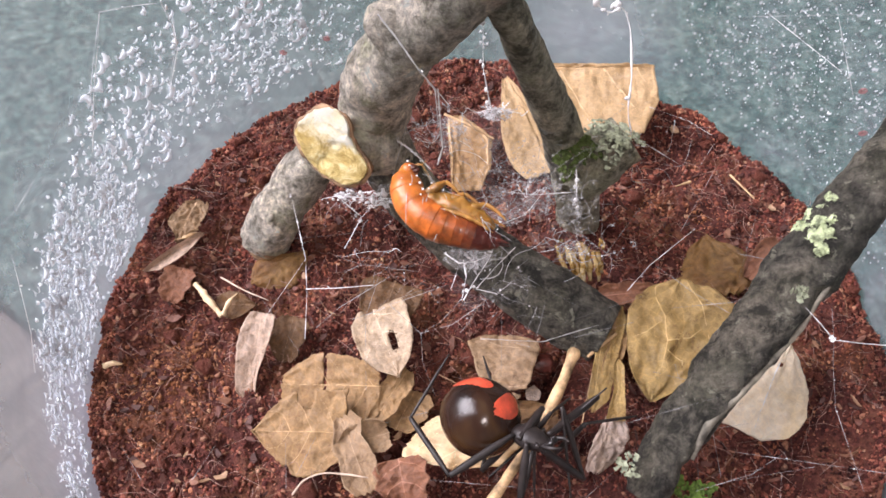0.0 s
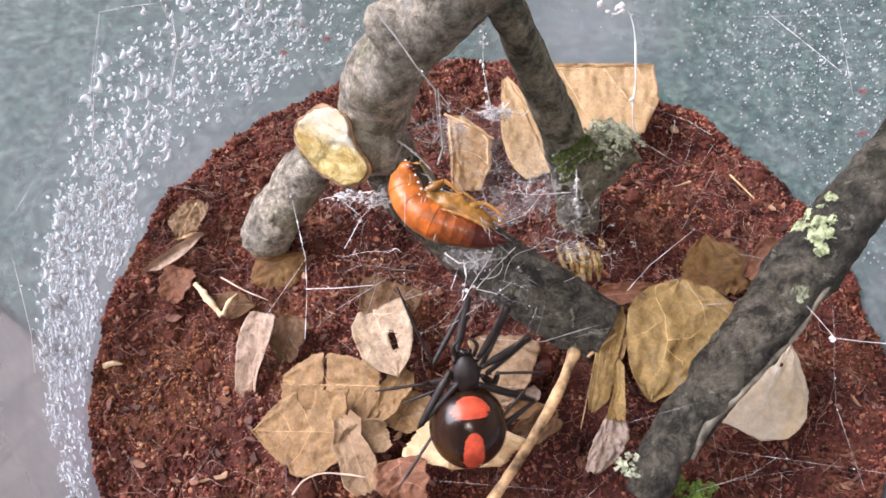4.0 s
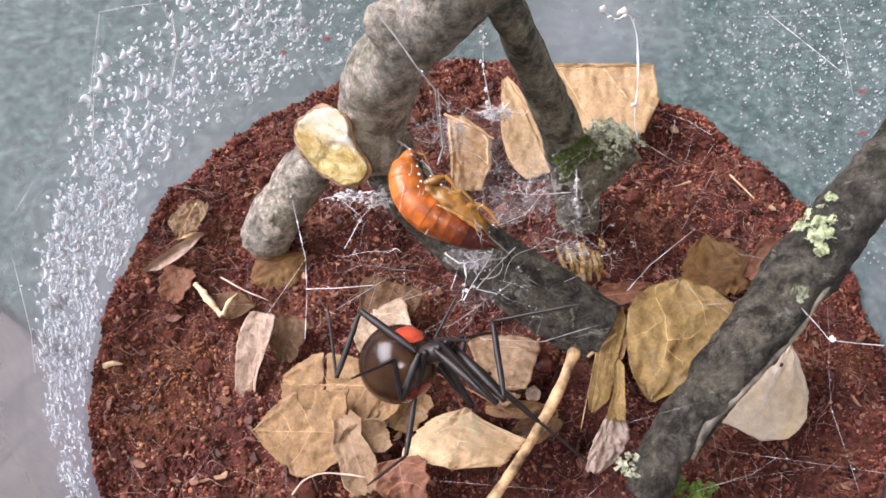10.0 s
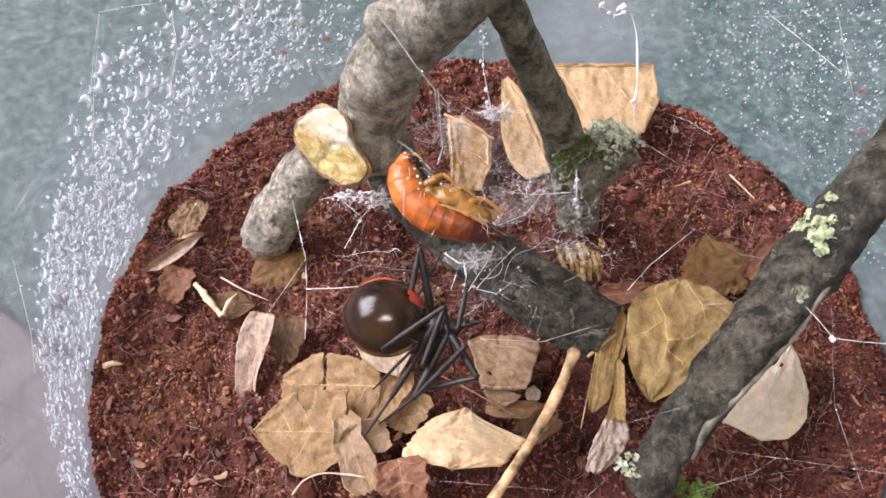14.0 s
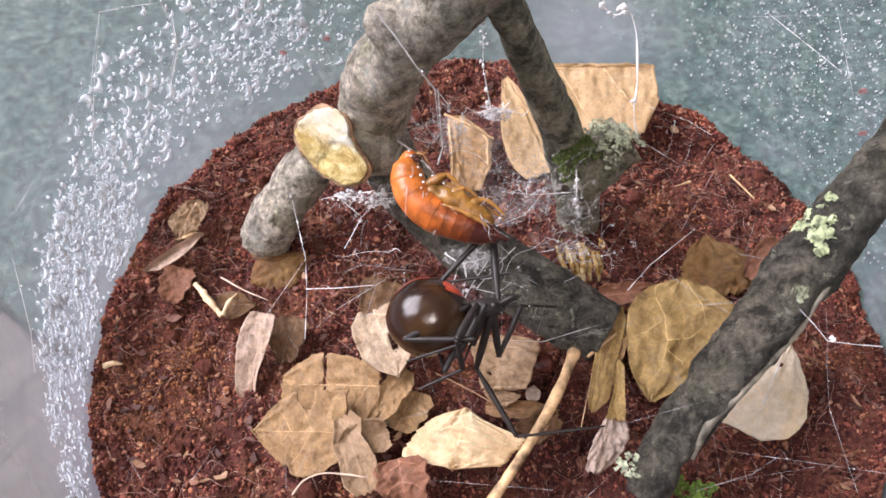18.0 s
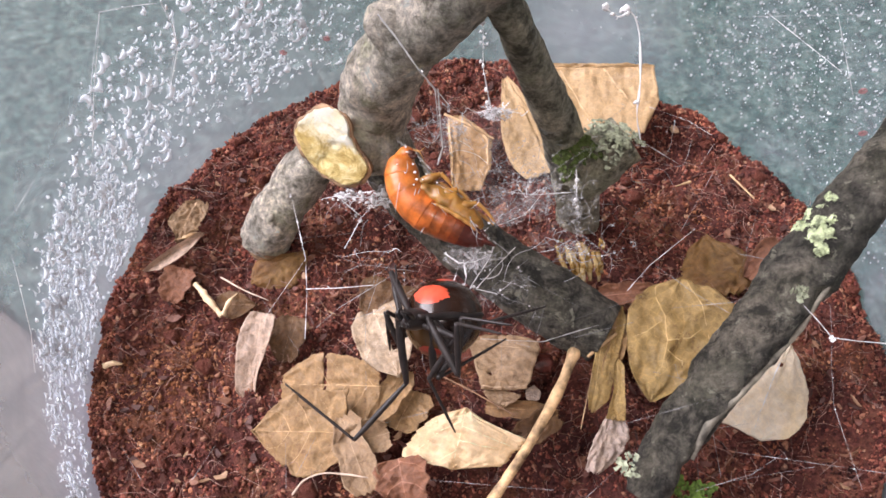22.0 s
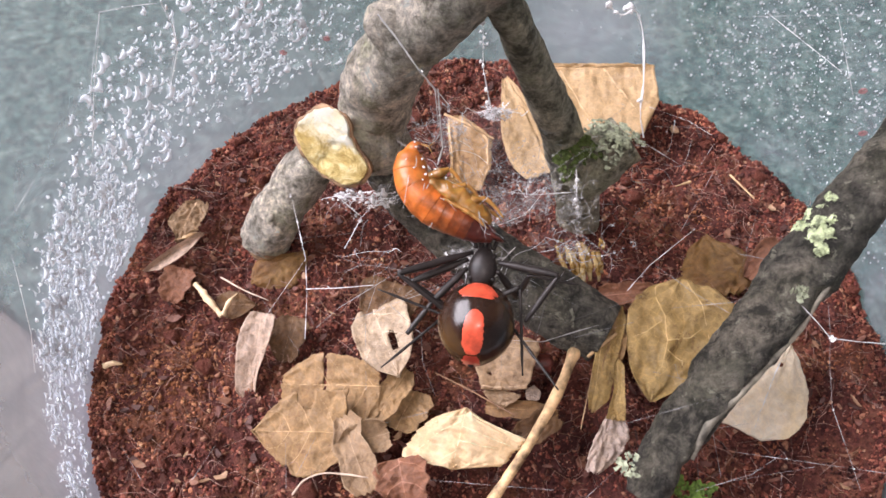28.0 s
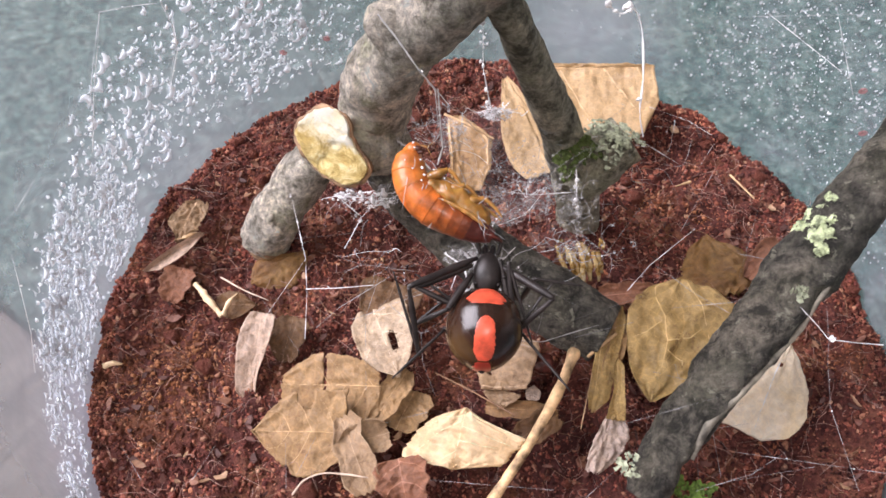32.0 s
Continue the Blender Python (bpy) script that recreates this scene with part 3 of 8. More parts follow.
part("cup_base", local(base_me, (0, 0, DEPTH)), cup)
for o in cup.children:
    o.visible_shadow = False


# ---------------------------------------------------------------- soil
N = 300
side = np.linspace(-1, 1, N + 1)
verts, faces, index = [], [], {}
for i in range(N + 1):
    for j in range(N + 1):
        x, y = side[i] * R_SOIL, side[j] * R_SOIL
        rr = math.hypot(x, y)
        if rr <= R_SOIL * 0.992:
            index[i, j] = len(verts)
            drop = max(0.0, rr - R_SOIL * 0.95) * 0.25
            verts.append((x, y, soil_height(x, y) - drop))
for i in range(N):
    for j in range(N):
        q = [(i, j), (i + 1, j), (i + 1, j + 1), (i, j + 1)]
        if all(k in index for k in q):
            faces.append([index[k] for k in q])
soil = new("soil", mesh("soil", verts, faces, SOIL))
tagged(soil, "damp reddish-brown coconut fibre soil filling the cup", "soil", kind="structure")
fill = lathe("soil_body", [(wall_radius(z) - 0.0008, z) for z in np.linspace(DEPTH + 0.001, -0.001, 8)], SOIL, 96)
part("soil_body", fill, soil)


def crumbs(count, lo, hi, seed):
    """Loose soil crumbs, each a small uneven lump, in one mesh."""
    rng = np.random.default_rng(seed)
    bm = bmesh.new()
    bmesh.ops.create_icosphere(bm, subdivisions=1, radius=1.0)
    unit = np.array([v.co[:] for v in bm.verts])
    tri = np.array([[v.index for v in f.verts] for f in bm.faces])
    bm.free()
    vs, fs = [], []
    for k in range(count):
        edge = rng.random() < 0.16
        r0 = R_SOIL * ((0.955 + 0.03 * rng.random()) if edge else 0.97 * math.sqrt(rng.random()))
        a = rng.random() * 2 * math.pi
        x, y = r0 * math.cos(a), r0 * math.sin(a)
        s = lo + (hi - lo) * rng.random() ** 2.4
        u = unit * (1 + 0.35 * rng.normal(size=(len(unit), 1))) * (s * (0.45 + 1.2 * rng.random(3)))
        q = Euler(rng.random(3) * 6.28).to_matrix()
        u = u @ np.array(q)
        vs.append(u + (x, y, soil_height(x, y) + s * 0.25))
        fs.append(tri + k * len(unit))
    return mesh("soil_crumbs", np.concatenate(vs), np.concatenate(fs), CRUMB, True)


crumb_bed = part("crumb_bed", crumbs(70000, 0.00007, 0.00030, 4), soil, "loose crumbs of reddish-brown coconut fibre")
tagged(crumb_bed, kind="stuff")


def fibres(count, seed, mat, lo, hi, curl, thin):
    rng = random.Random(seed)
    vs, fs = [], []
    for k in range(count):
        r0, a = R_SOIL * 0.95 * math.sqrt(rng.random()), rng.random() * 6.283
        x, y = r0 * math.cos(a), r0 * math.sin(a)
        z = soil_height(x, y) + 0.0005
        d = Vector((rng.gauss(0, 1), rng.gauss(0, 1), rng.gauss(0, 0.35))).normalized()
        ln, w = rng.uniform(lo, hi), rng.uniform(0.6, 1.4) * thin
        bend = Vector((rng.gauss(0, 1), rng.gauss(0, 1), 0.6)) * ln * curl
        me = tube("f", [Vector((x, y, z)) - d * ln / 2, Vector((x, y, z)) + bend, Vector((x, y, z)) + d * ln / 2], [w, w, w * 0.5], mat, 6, 4, caps=False)
        n0 = len(vs)
        vs += [v.co[:] for v in me.vertices]
        fs += [[n0 + i for i in p.vertices] for p in me.polygons]
        bpy.data.meshes.remove(me)
    return mesh("soil_fibres", vs, fs, mat)


tagged(part("fibre_litter", fibres(380, 8, TWIG, 0.0015, 0.006, 0.08, 0.000035), soil, "thin pale brown coconut fibres"), kind="stuff")
tagged(part("rootlets", fibres(2300, 9, ROOTLET, 0.0010, 0.0040, 0.20, 0.000028), soil, "fine curled pinkish-brown rootlets"), kind="stuff")


# ---------------------------------------------------------------- condensation
def mist_top(a):
    """How high the beads reach on the wall, by bearing in degrees."""
    return along_list((0.026, 0.026, 0.0255, 0.024, 0.0185, 0.0155, 0.0110, 0.0080, 0.0065), min(1.0, max(0.0, (a - 118) / 100)))


def drops(name, count, a0, a1, z0, z1, lo, hi, power, seed, full=0.2, mat=None):
    """Water beads on the inside of the wall between two bearings (degrees) and two heights; white arcs, shaped like the
    glint on a bead's lower rim.
    """
    rng = np.random.default_rng(seed)
    vs, fs = [], []
    for k in range(count):
        for _ in range(8):
            f, g = rng.random(), (rng.random() if count == 1 else rng.beta(1.5, 1.9) ** power)
            a, z = radians(a0 + (a1 - a0) * f), z0 + (z1 - z0) * (1.25 * g - 0.1)
            if a1 > 100 and z > mist_top(math.degrees(a)) * rng.uniform(0.85, 1.06):
                continue
            if rng.random() < 0.55 + (1.1 if a1 > 100 else 0.4) * noise.noise(Vector((a * 9, z * 190, seed))) and z > 0.0:
                break
        else:
            continue
        s = lo + (hi - lo) * rng.random() ** 2.6
        r0 = wall_radius(z)
        n0 = len(vs)
        whole = rng.random() < full or s < lo * 1.6
        span = 2.6 if whole else rng.uniform(1.7, 3.4)
        mid = rng.normal(-0.9, 0.5)
        steps, ring = 8, 5
        thick = s * (0.50 if whole else rng.uniform(0.26, 0.60))
        radius = s * 0.35 if whole else s
        stretch = rng.uniform(0.9, 1.4)
        for i in range(steps + 1):
            f = i / steps
            b = mid + (f - 0.5) * span
            w = thick * math.sin(math.pi * min(0.97, max(0.03, f))) ** 0.8
            for j in range(ring):
                c = 2 * math.pi * j / ring + 0.78
                out = radius - (0.35 * w if not whole else 0) + w * math.cos(c)
                across, high, deep = -out * math.cos(b), out * math.sin(b) * stretch, w * (0.7 + 0.7 * math.sin(c))
                rr = r0 - 0.00002 - deep
                vs.append((rr * math.cos(a + across / r0), rr * math.sin(a + across / r0), z + high))
        for i in range(steps):
            for j in range(ring):
                p, q = n0 + i * ring + j, n0 + i * ring + (j + 1) % ring
                fs.append((p, q, q + ring, p + ring))
        fs.append([n0 + j for j in range(ring)][::-1])
        fs.append([n0 + steps * ring + j for j in range(ring)])
    if not vs:
        return None
    me = local(mesh(name, vs, fs, mat or DROP), (0, 0, DEPTH))
    ob = part(name, me, cup, "beads of condensed water on the plastic wall, glints in their shape and colour")
    tagged(ob, kind="stuff")
    return ob


drops("condensation", 760, 120, 184, 0.006, 0.025, 0.00018, 0.00088, 0.9, 1)
drops("condensation", 700, 120, 184, 0.004, 0.020, 0.00012, 0.00050, 1.0, 6, 0.5, DROP_FAINT)
drops("condensation", 3200, 160, 222, -0.001, 0.014, 0.00010, 0.00056, 1.0, 2)
drops("condensation", 600, 98, 140, 0.005, 0.020, 0.00010, 0.00050, 1.0, 3)
drops("condensation", 800, 6, 46, 0.005, 0.034, 0.00012, 0.00036, 0.8, 4, 0.8)
drops("condensation", 1500, 4, 56, 0.004, 0.036, 0.00016, 0.00052, 0.8, 7, 0.9, DROP_FAINT)
drops("condensation", 260, 40, 96, 0.005, 0.018, 0.00006, 0.00028, 0.7, 5, 0.7, DROP_FAINT)

for k in range(240):
    bead = drops("water_drop", 1, 118, 190, 0.007, 0.0255, 0.00050, 0.00100, 1.0, 1000 + k, 0.05)
    if bead:
        bead["kind"], bead["label"] = "", "white bead of condensed water, its glint in shape and colour"


def speck(place):
    ob = part("red_speck", blob("red_speck", (0, 0, 0), (0.0006, 0.0002, 0.0005), RED_SPECK, 12, 8), cup, "faint red speck on the plastic")
    ob.location = Vector(place) * 0.996 - Vector((0, 0, DEPTH))


for place in ((-0.02959, 0.04225, 0.00898), (-0.02346, 0.04587, 0.00854), (0.04732, 0.02348, 0.0194), (0.04819, 0.02033, 0.01503)):
    speck(place)


def litter(count, seed):
    """Small flat scraps of leaf and bark among the crumbs."""
    rng = random.Random(seed)
    vs, fs = [], []
    for k in range(count):
        r0, a = R_SOIL * 0.94 * math.sqrt(rng.random()), rng.random() * 6.283
        c = Vector((r0 * math.cos(a), r0 * math.sin(a), 0))
        c.z = soil_height(c.x, c.y) + rng.uniform(0.0002, 0.0006)
        n = Vector((rng.gauss(0, 0.35), rng.gauss(0, 0.35), 1)).normalized()
        e = n.orthogonal().normalized()
        e = Matrix.Rotation(rng.random() * 6.283, 3, n) @ e
        f = n.cross(e)
        s, w, m, n0 = rng.uniform(0.0003, 0.0012), rng.uniform(0.2, 0.7), 7, len(vs)
        edge = [s * rng.uniform(0.45, 1.1) for _ in range(m)]
        for top in (0, 1):
            for j in range(m):
                b = 6.283 * j / m
                g = edge[j]
                vs.append(c + e * g * math.cos(b) + f * g * w * math.sin(b) + n * (0.00015 * top + 0.25 * s * math.cos(b) ** 2))
        fs.append([n0 + m + j for j in range(m)])
        fs.append([n0 + j for j in reversed(range(m))])
        for j in range(m):
            i = (j + 1) % m
            fs.append((n0 + j, n0 + i, n0 + m + i, n0 + m + j))
    return mesh("scrap_litter", vs, fs, SCRAPS, False)


tagged(part("scrap_litter", litter(900, 21), soil, "small brown and tan scraps of leaf"), kind="stuff")


def clump_mesh(seed):
    """A matted lump of fibre soil with a torn, branching outline."""
    off = Vector((seed * 5.3, 0, 0))
    return blob("soil_clump", (0, 0, 0), (1, 1, 0.8), CRUMB, 18, 12, lambda v: v * (1 + 0.35 * noise.noise(v * 1.7 + off) + 0.35 * noise.noise(v * 4.5 + off) + 0.2 * noise.noise(v * 9 + off)))


clump_meshes = [clump_mesh(k) for k in range(6)]
rng = random.Random(77)
for k in range(240):
    edge = k < 110
    r0, a = R_SOIL * (rng.uniform(0.93, 0.97) if edge else 0.92 * math.sqrt(rng.random())), rng.random() * 6.283
    x, y, size = r0 * math.cos(a), r0 * math.sin(a), rng.uniform(0.0003, 0.0007 if edge else 0.0011)
    lump = part("soil_clump", clump_meshes[k % 6], soil)
    lump.matrix_basis = pose(x, y, soil_height(x, y) + size * 0.2, rng.uniform(-30, 30), rng.uniform(-30, 30), rng.uniform(0, 360)) @ Matrix.Diagonal((size * rng.uniform(0.8, 1.5), size, size, 1))


# ---------------------------------------------------------------- branches
def patch(name, centre, normal, radius, count, size, mat, parent, seed, thick=0.5):
    """A ruffled patch of many small lobes (lichen or moss)."""
    rng = random.Random(seed)
    n = Vector(normal).normalized()
    e = n.orthogonal().normalized()
    f = n.cross(e)
    vs, fs = [], []
    for k in range(count):
        a = rng.random() * 6.283
        r0 = radius * math.sqrt(rng.random()) * (1 + 0.4 * math.sin(3 * a + seed) + 0.25 * math.sin(7 * a + 2 * seed))
        c = Vector(centre) + e * r0 * math.cos(a) + f * r0 * math.sin(a) - n * (r0 ** 2 / radius * 0.35) + n * rng.uniform(0, size * thick)
        tilt = (n + e * rng.gauss(0, 0.35) + f * rng.gauss(0, 0.35)).normalized()
        g = tilt.orthogonal().normalized()
        h = tilt.cross(g)
        n0, m, s = len(vs), 7, size * rng.uniform(0.5, 1.2)
        for j in range(m):
            b = 6.283 * j / m
            w = s * rng.choice((0.45, 0.7, 1.2, 1.5))
            vs.append(c + g * w * math.cos(b) + h * w * math.sin(b) + tilt * rng.uniform(-0.1, 0.35) * s)
        vs.append(c + tilt * s * 0.05)
        vs.append(c - tilt * s * 0.25)
        for j in range(m):
            fs.append((n0 + j, n0 + (j + 1) % m, n0 + m))
            fs.append((n0 + (j + 1) % m, n0 + j, n0 + m + 1))
    base = Vector(parent.location)
    return part(name, mesh(name, [v - base for v in vs], fs, mat, False), parent)


def limb(name, points, radii, mat, parent, lump=0.0004, rings=90, sides=32, seed=0.0, label=""):
    me = tube(name, points, radii, mat, rings, sides, lump, 0.004, True, seed)
    return part(name, local(me, parent.location), parent, label)


fork_base = (0.01337, -0.00066, 0.001)
fork = thing("forked_branch", fork_base, "grey forked branch with a sawn side shoot, standing in soil", "branch")
limb("main_limb", [(0.00035, 0.01114, 0.049), (-0.0049, 0.01005, 0.044), (-0.00962, 0.01109, 0.038), (-0.01273, 0.01155, 0.031), (-0.01308, 0.01249, 0.022), (-0.00982, 0.01144, 0.0145)],
     [0.0036, 0.0034, 0.0037, 0.0039, 0.0036, 0.0034], BARK, fork, 0.00045, 130, 44, 1.0, "thick light grey limb")
limb("lower_limb", [(-0.0131, 0.01164, 0.021), (-0.00845, 0.01043, 0.013), (0.00106, 0.00525, 0.007), (0.00845, 0.00098, 0.0045), (0.01433, -0.00221, 0.003)],
     [0.0030, 0.0035, 0.0042, 0.0045, 0.0039], BARK_DARK, fork, 0.0005, 100, 40, 1.5, "dark lower limb")
limb("side_limb", [(-0.0023, 0.01156, 0.046), (0.00090, 0.01251, 0.04), (0.00370, 0.01482, 0.032), (0.00789, 0.01705, 0.021), (0.01059, 0.01732, 0.013), (0.01221, 0.01741, 0.006), (0.01362, 0.01717, -0.002)],
     [0.0020, 0.0019, 0.0021, 0.0025, 0.0029, 0.0030, 0.0030], BARK_OLIVE, fork, 0.00025, 120, 32, 2.0, "thinner olive-brown limb")
limb("side_stub", [(0.01154, 0.01559, 0.01), (0.01413, 0.01736, 0.0135), (0.01742, 0.01892, 0.0155)], [0.0028, 0.0037, 0.0033], BARK_OLIVE, fork, 0.0004, 40, 28, 3.0)
limb("cut_shoot", [(-0.01269, 0.01066, 0.024), (-0.01539, 0.00932, 0.025), (-0.01768, 0.00783, 0.026)], [0.0038, 0.0037, 0.0033], BARK, fork, 0.0003, 40, 32, 4.0)


def cut_face(centre, normal, up, rx, ry, parent):
    """A rough sawn end, broad above and narrow below, with a rim of torn bark."""
    n, b = Vector(normal).normalized(), Vector(up)
    b = (b - n * b.dot(n)).normalized()
    a = b.cross(n)
    base = Vector(parent.location)
    m, rings = 64, 14
    face = (0.78, 1.01, 0.99, 0.91, 0.85, 0.86, 0.99, 0.82, 0.81, 0.72, 0.71, 0.76, 0.91, 1.09, 1.2, 0.84, 0.78)
    torn = (0.85, 1.06, 1.06, 1.00, 0.95, 0.98, 1.10, 1.04, 0.90, 0.80, 0.79, 0.85, 1.00, 1.16, 1.24, 0.88, 0.85)
    for name, shape, mat, depth in (("bark_rim", torn, INNER_BARK, -0.0006), ("cut_face", face, CUT, 0.0)):
        vs, fs = [], []
        for i in range(rings + 1):
            for j in range(m):
                t0 = 2 * math.pi * j / m
                w = along_list(shape, j / m) + 0.06 * noise.noise(Vector((math.cos(t0) * 4, math.sin(t0) * 4, depth * 4000))) + 0.04 * noise.noise(Vector((math.cos(t0) * 11, math.sin(t0) * 11, depth * 4000)))
                k = i / rings * w
                p = a * rx * k * math.cos(t0) + b * ry * k * math.sin(t0)
                # the lower half broke off a little deeper than the saw cut
                step = min(1, max(0, (0.10 - k * math.sin(t0) + 0.25 * noise.noise(p * 500)) * 5))
                z = depth - 0.0005 * step + 0.0004 * noise.noise(p * 320) + 0.00022 * noise.noise(p * 900) + 0.0001 * noise.noise(p * 2200)
                vs.append(Vector(centre) + p + n * z - base)
        for j in range(m):
            vs.append(vs[rings * m + j] - n * 0.0035 - (vs[rings * m + j] + base - Vector(centre)) * 0.22)
        for i in range(rings + 1):
            for j in range(m):
                p, q = i * m + j, i * m + (j + 1) % m
                fs.append((p, q, q + m, p + m))
        me = mesh(name, vs, fs, mat)
        me.polygons.foreach_set("use_smooth", [i < rings * m for i in range(len(fs))])
        part(name, me, parent, "pale yellow sawn wood" if mat is CUT else "torn brown bark rim")


def knot(centre, size, mat, parent, seed):
    v = Vector(centre) - Vector(parent.location)
    part("knot", blob("knot", v, size, mat, 20, 14, lambda q: q * (1 + 0.2 * noise.noise(q * 2 + Vector((seed, 0, 0))))), parent)


knot((-0.01078, 0.01066, 0.0405), (0.0026, 0.0026, 0.0030), BARK, fork, 1)
knot((-0.01372, 0.01032, 0.033), (0.0026, 0.0022, 0.0034), BARK, fork, 2)
knot((0.01163, 0.01685, 0.013), (0.0026, 0.0024, 0.0030), BARK_OLIVE, fork, 3)
cut_face((-0.01805, 0.00603, 0.028), (-0.302, -0.644, 0.703), (-0.423, 0.74, 0.523), 0.0035, 0.0048, fork)
patch("lichen", (0.01539, 0.0169, 0.0186), (0.105, -0.056, 0.993), 0.0030, 420, 0.00024, LICHEN_GREY, fork, 3, 0.15)
patch("moss", (0.01028, 0.01486, 0.0182), (0, -0.406, 0.914), 0.0026, 460, 0.00028, MOSS, fork, 4, 0.3)

stub = thing("branch_stub", (-0.03001, 0.01352, 0.001), "short grey branch stub lying on the soil", "branch")
limb("stub", [(-0.02192, 0.01732, 0.013), (-0.02475, 0.01607, 0.01), (-0.02728, 0.01414, 0.0065), (-0.02940, 0.01225, 0.0030), (-0.03010, 0.01150, 0.0018)], [0.0030, 0.0033, 0.0034, 0.0033, 0.0028], BARK, stub, 0.0004, 60, 30, 5.0)
knot((-0.02790, 0.01180, 0.0086), (0.0006, 0.0009, 0.0005), BARK, stub, 4)
limb("broken_end", [(-0.02975, 0.01185, 0.0024), (-0.03040, 0.01115, 0.0012)], [0.0026, 0.0019], INNER_BARK, stub, 0.0005, 12, 24, 9.0, "torn brown end")

prop = thing("branch", (0.01826, -0.02095, 0.003), "dark grey branch with pale lichen leaning on the cup wall", "branch")
limb("limb", [(0.01597, -0.02327, 0.004), (0.01791, -0.02021, 0.006), (0.02305, -0.01381, 0.01), (0.0292, -0.00755, 0.014), (0.03525, -0.00107, 0.018), (0.04096, 0.00491, 0.022), (0.04811, 0.01137, 0.026)],
     [0.0019, 0.0026, 0.0030, 0.0035, 0.0036, 0.0034, 0.0034], BARK_DARK, prop, 0.00060, 150, 44, 6.0)
limb("pale_edge", [(0.0373, -0.00376, 0.0192), (0.03455, -0.00649, 0.0177), (0.03264, -0.00884, 0.0156), (0.02841, -0.01275, 0.0131), (0.02522, -0.01539, 0.0116), (0.02252, -0.01766, 0.0105), (0.0209, -0.02037, 0.0078)],
     [0.00018, 0.00030, 0.00036, 0.00040, 0.00044, 0.00046, 0.00030], PALE_BARK, prop, 0.00014, 120, 12, 7.0, "pale strip along the branch's edge")
for k, (place, normal, size) in enumerate((
    ((0.03633, 0.00326, 0.02286), (-0.69, 0.0, 0.7), 0.0008), ((0.03554, 0.00203, 0.02245), (-0.65, -0.1, 0.75), 0.0007), ((0.03470, 0.00235, 0.02140), (-0.7, 0.1, 0.7), 0.0009),
    ((0.03350, 0.00100, 0.02080), (-0.7, 0.0, 0.7), 0.0009), ((0.03407, -0.00078, 0.02151), (-0.5, -0.1, 0.86), 0.0008), ((0.03522, -0.00073, 0.02206), (-0.35, -0.26, 0.9), 0.0008),
    ((0.03465, -0.00229, 0.02134), (-0.22, -0.39, 0.89), 0.0006), ((0.03480, 0.00060, 0.02210), (-0.6, -0.1, 0.8), 0.0008), ((0.03590, 0.00060, 0.02260), (-0.5, -0.2, 0.85), 0.0006),
)):
    patch("lichen", place, normal, size, 64, 0.00030, LICHEN, prop, 50 + k, 0.6)
patch("lichen", (0.03145, -0.00776, 0.021), (0.309, -0.704, 0.639), 0.0009, 30, 0.0003, LICHEN_GREY, prop, 6)
patch("lichen", (0.01366, -0.02181, 0.0095), (-0.53, -0.489, 0.693), 0.0012, 40, 0.0003, LICHEN_GREY, prop, 7)


def twig(name, points, radii, mat, label, category="twig", lump=0.0001):
    base = points[0]
    ob = new(name, local(tube(name, points, radii, mat, 40, 12, lump, 0.0015), base))
    ob.location = base
    return tagged(ob, label, category, {"chip": "wood chips", "straw": "straw slivers"}.get(category, ""))


twig("twig", [(0.00978, -0.00661, 0.0068), (0.00918, -0.00803, 0.0066), (0.00743, -0.01165, 0.0055), (0.00455, -0.01638, 0.0045), (0.00186, -0.02028, 0.0038), (-0.00053, -0.0235, 0.003)],
     [0.00066, 0.00078, 0.00066, 0.00060, 0.00062, 0.00074, 0.00062, 0.00059, 0.00059, 0.00060, 0.00062, 0.00062, 0.00066], TWIG_PALE, "thin tan broken twig lying over the leaves", lump=0.00008)
twig("leaf_stalk", [(-0.0067, -0.00716, 0.002), (-0.00263, -0.00966, 0.0025), (0.00257, -0.01316, 0.003)], [0.00006, 0.00008, 0.00011], TWIG, "thin brown leaf stalk on the soil", "stalk", 0)
twig("root_fibre", [(-0.02255, -0.02224, 0.002), (-0.02109, -0.02115, 0.0035), (-0.01893, -0.02063, 0.0042), (-0.0164, -0.02076, 0.0042), (-0.01373, -0.02108, 0.004)], [0.00016, 0.00010, 0.00011, 0.00012, 0.00007], ROOT_PALE, "thin pale curved root on the soil", "root", 0.00004)
twig("wood_chip", [(-0.03752, 0.00473, 0.0035), (-0.03556, 0.00243, 0.0036), (-0.03352, 0.00026, 0.003)], [0.00030, 0.00050, 0.00040], CHIP, "pale split wood chip on the soil", "chip", 0.00022)
twig("wood_chip", [(-0.03352, 0.00036, 0.003), (-0.03293, 0.00159, 0.0036), (-0.03197, 0.00344, 0.0034)], [0.00038, 0.00028, 0.00010], CHIP, "pale split wood chip on the soil", "chip", 0.00018)
twig("wood_chip", [(-0.04175, 0.01207, 0.003), (-0.04013, 0.01218, 0.0035), (-0.03893, 0.01329, 0.003)], [0.00012, 0.0003, 0.0001], STRAW, "pale split wood chip on the soil", "chip", 0.00022)
twig("straw", [(0.03534, 0.02427, 0.002), (0.0379, 0.01993, 0.002)], [0.00016, 0.00013], STRAW, "pale straw sliver on the soil", "straw", 0)
twig("straw", [(0.02717, 0.02218, 0.002), (0.02947, 0.02301, 0.002)], [0.00008, 0.00022], STRAW, "pale straw sliver on the soil", "straw", 0)
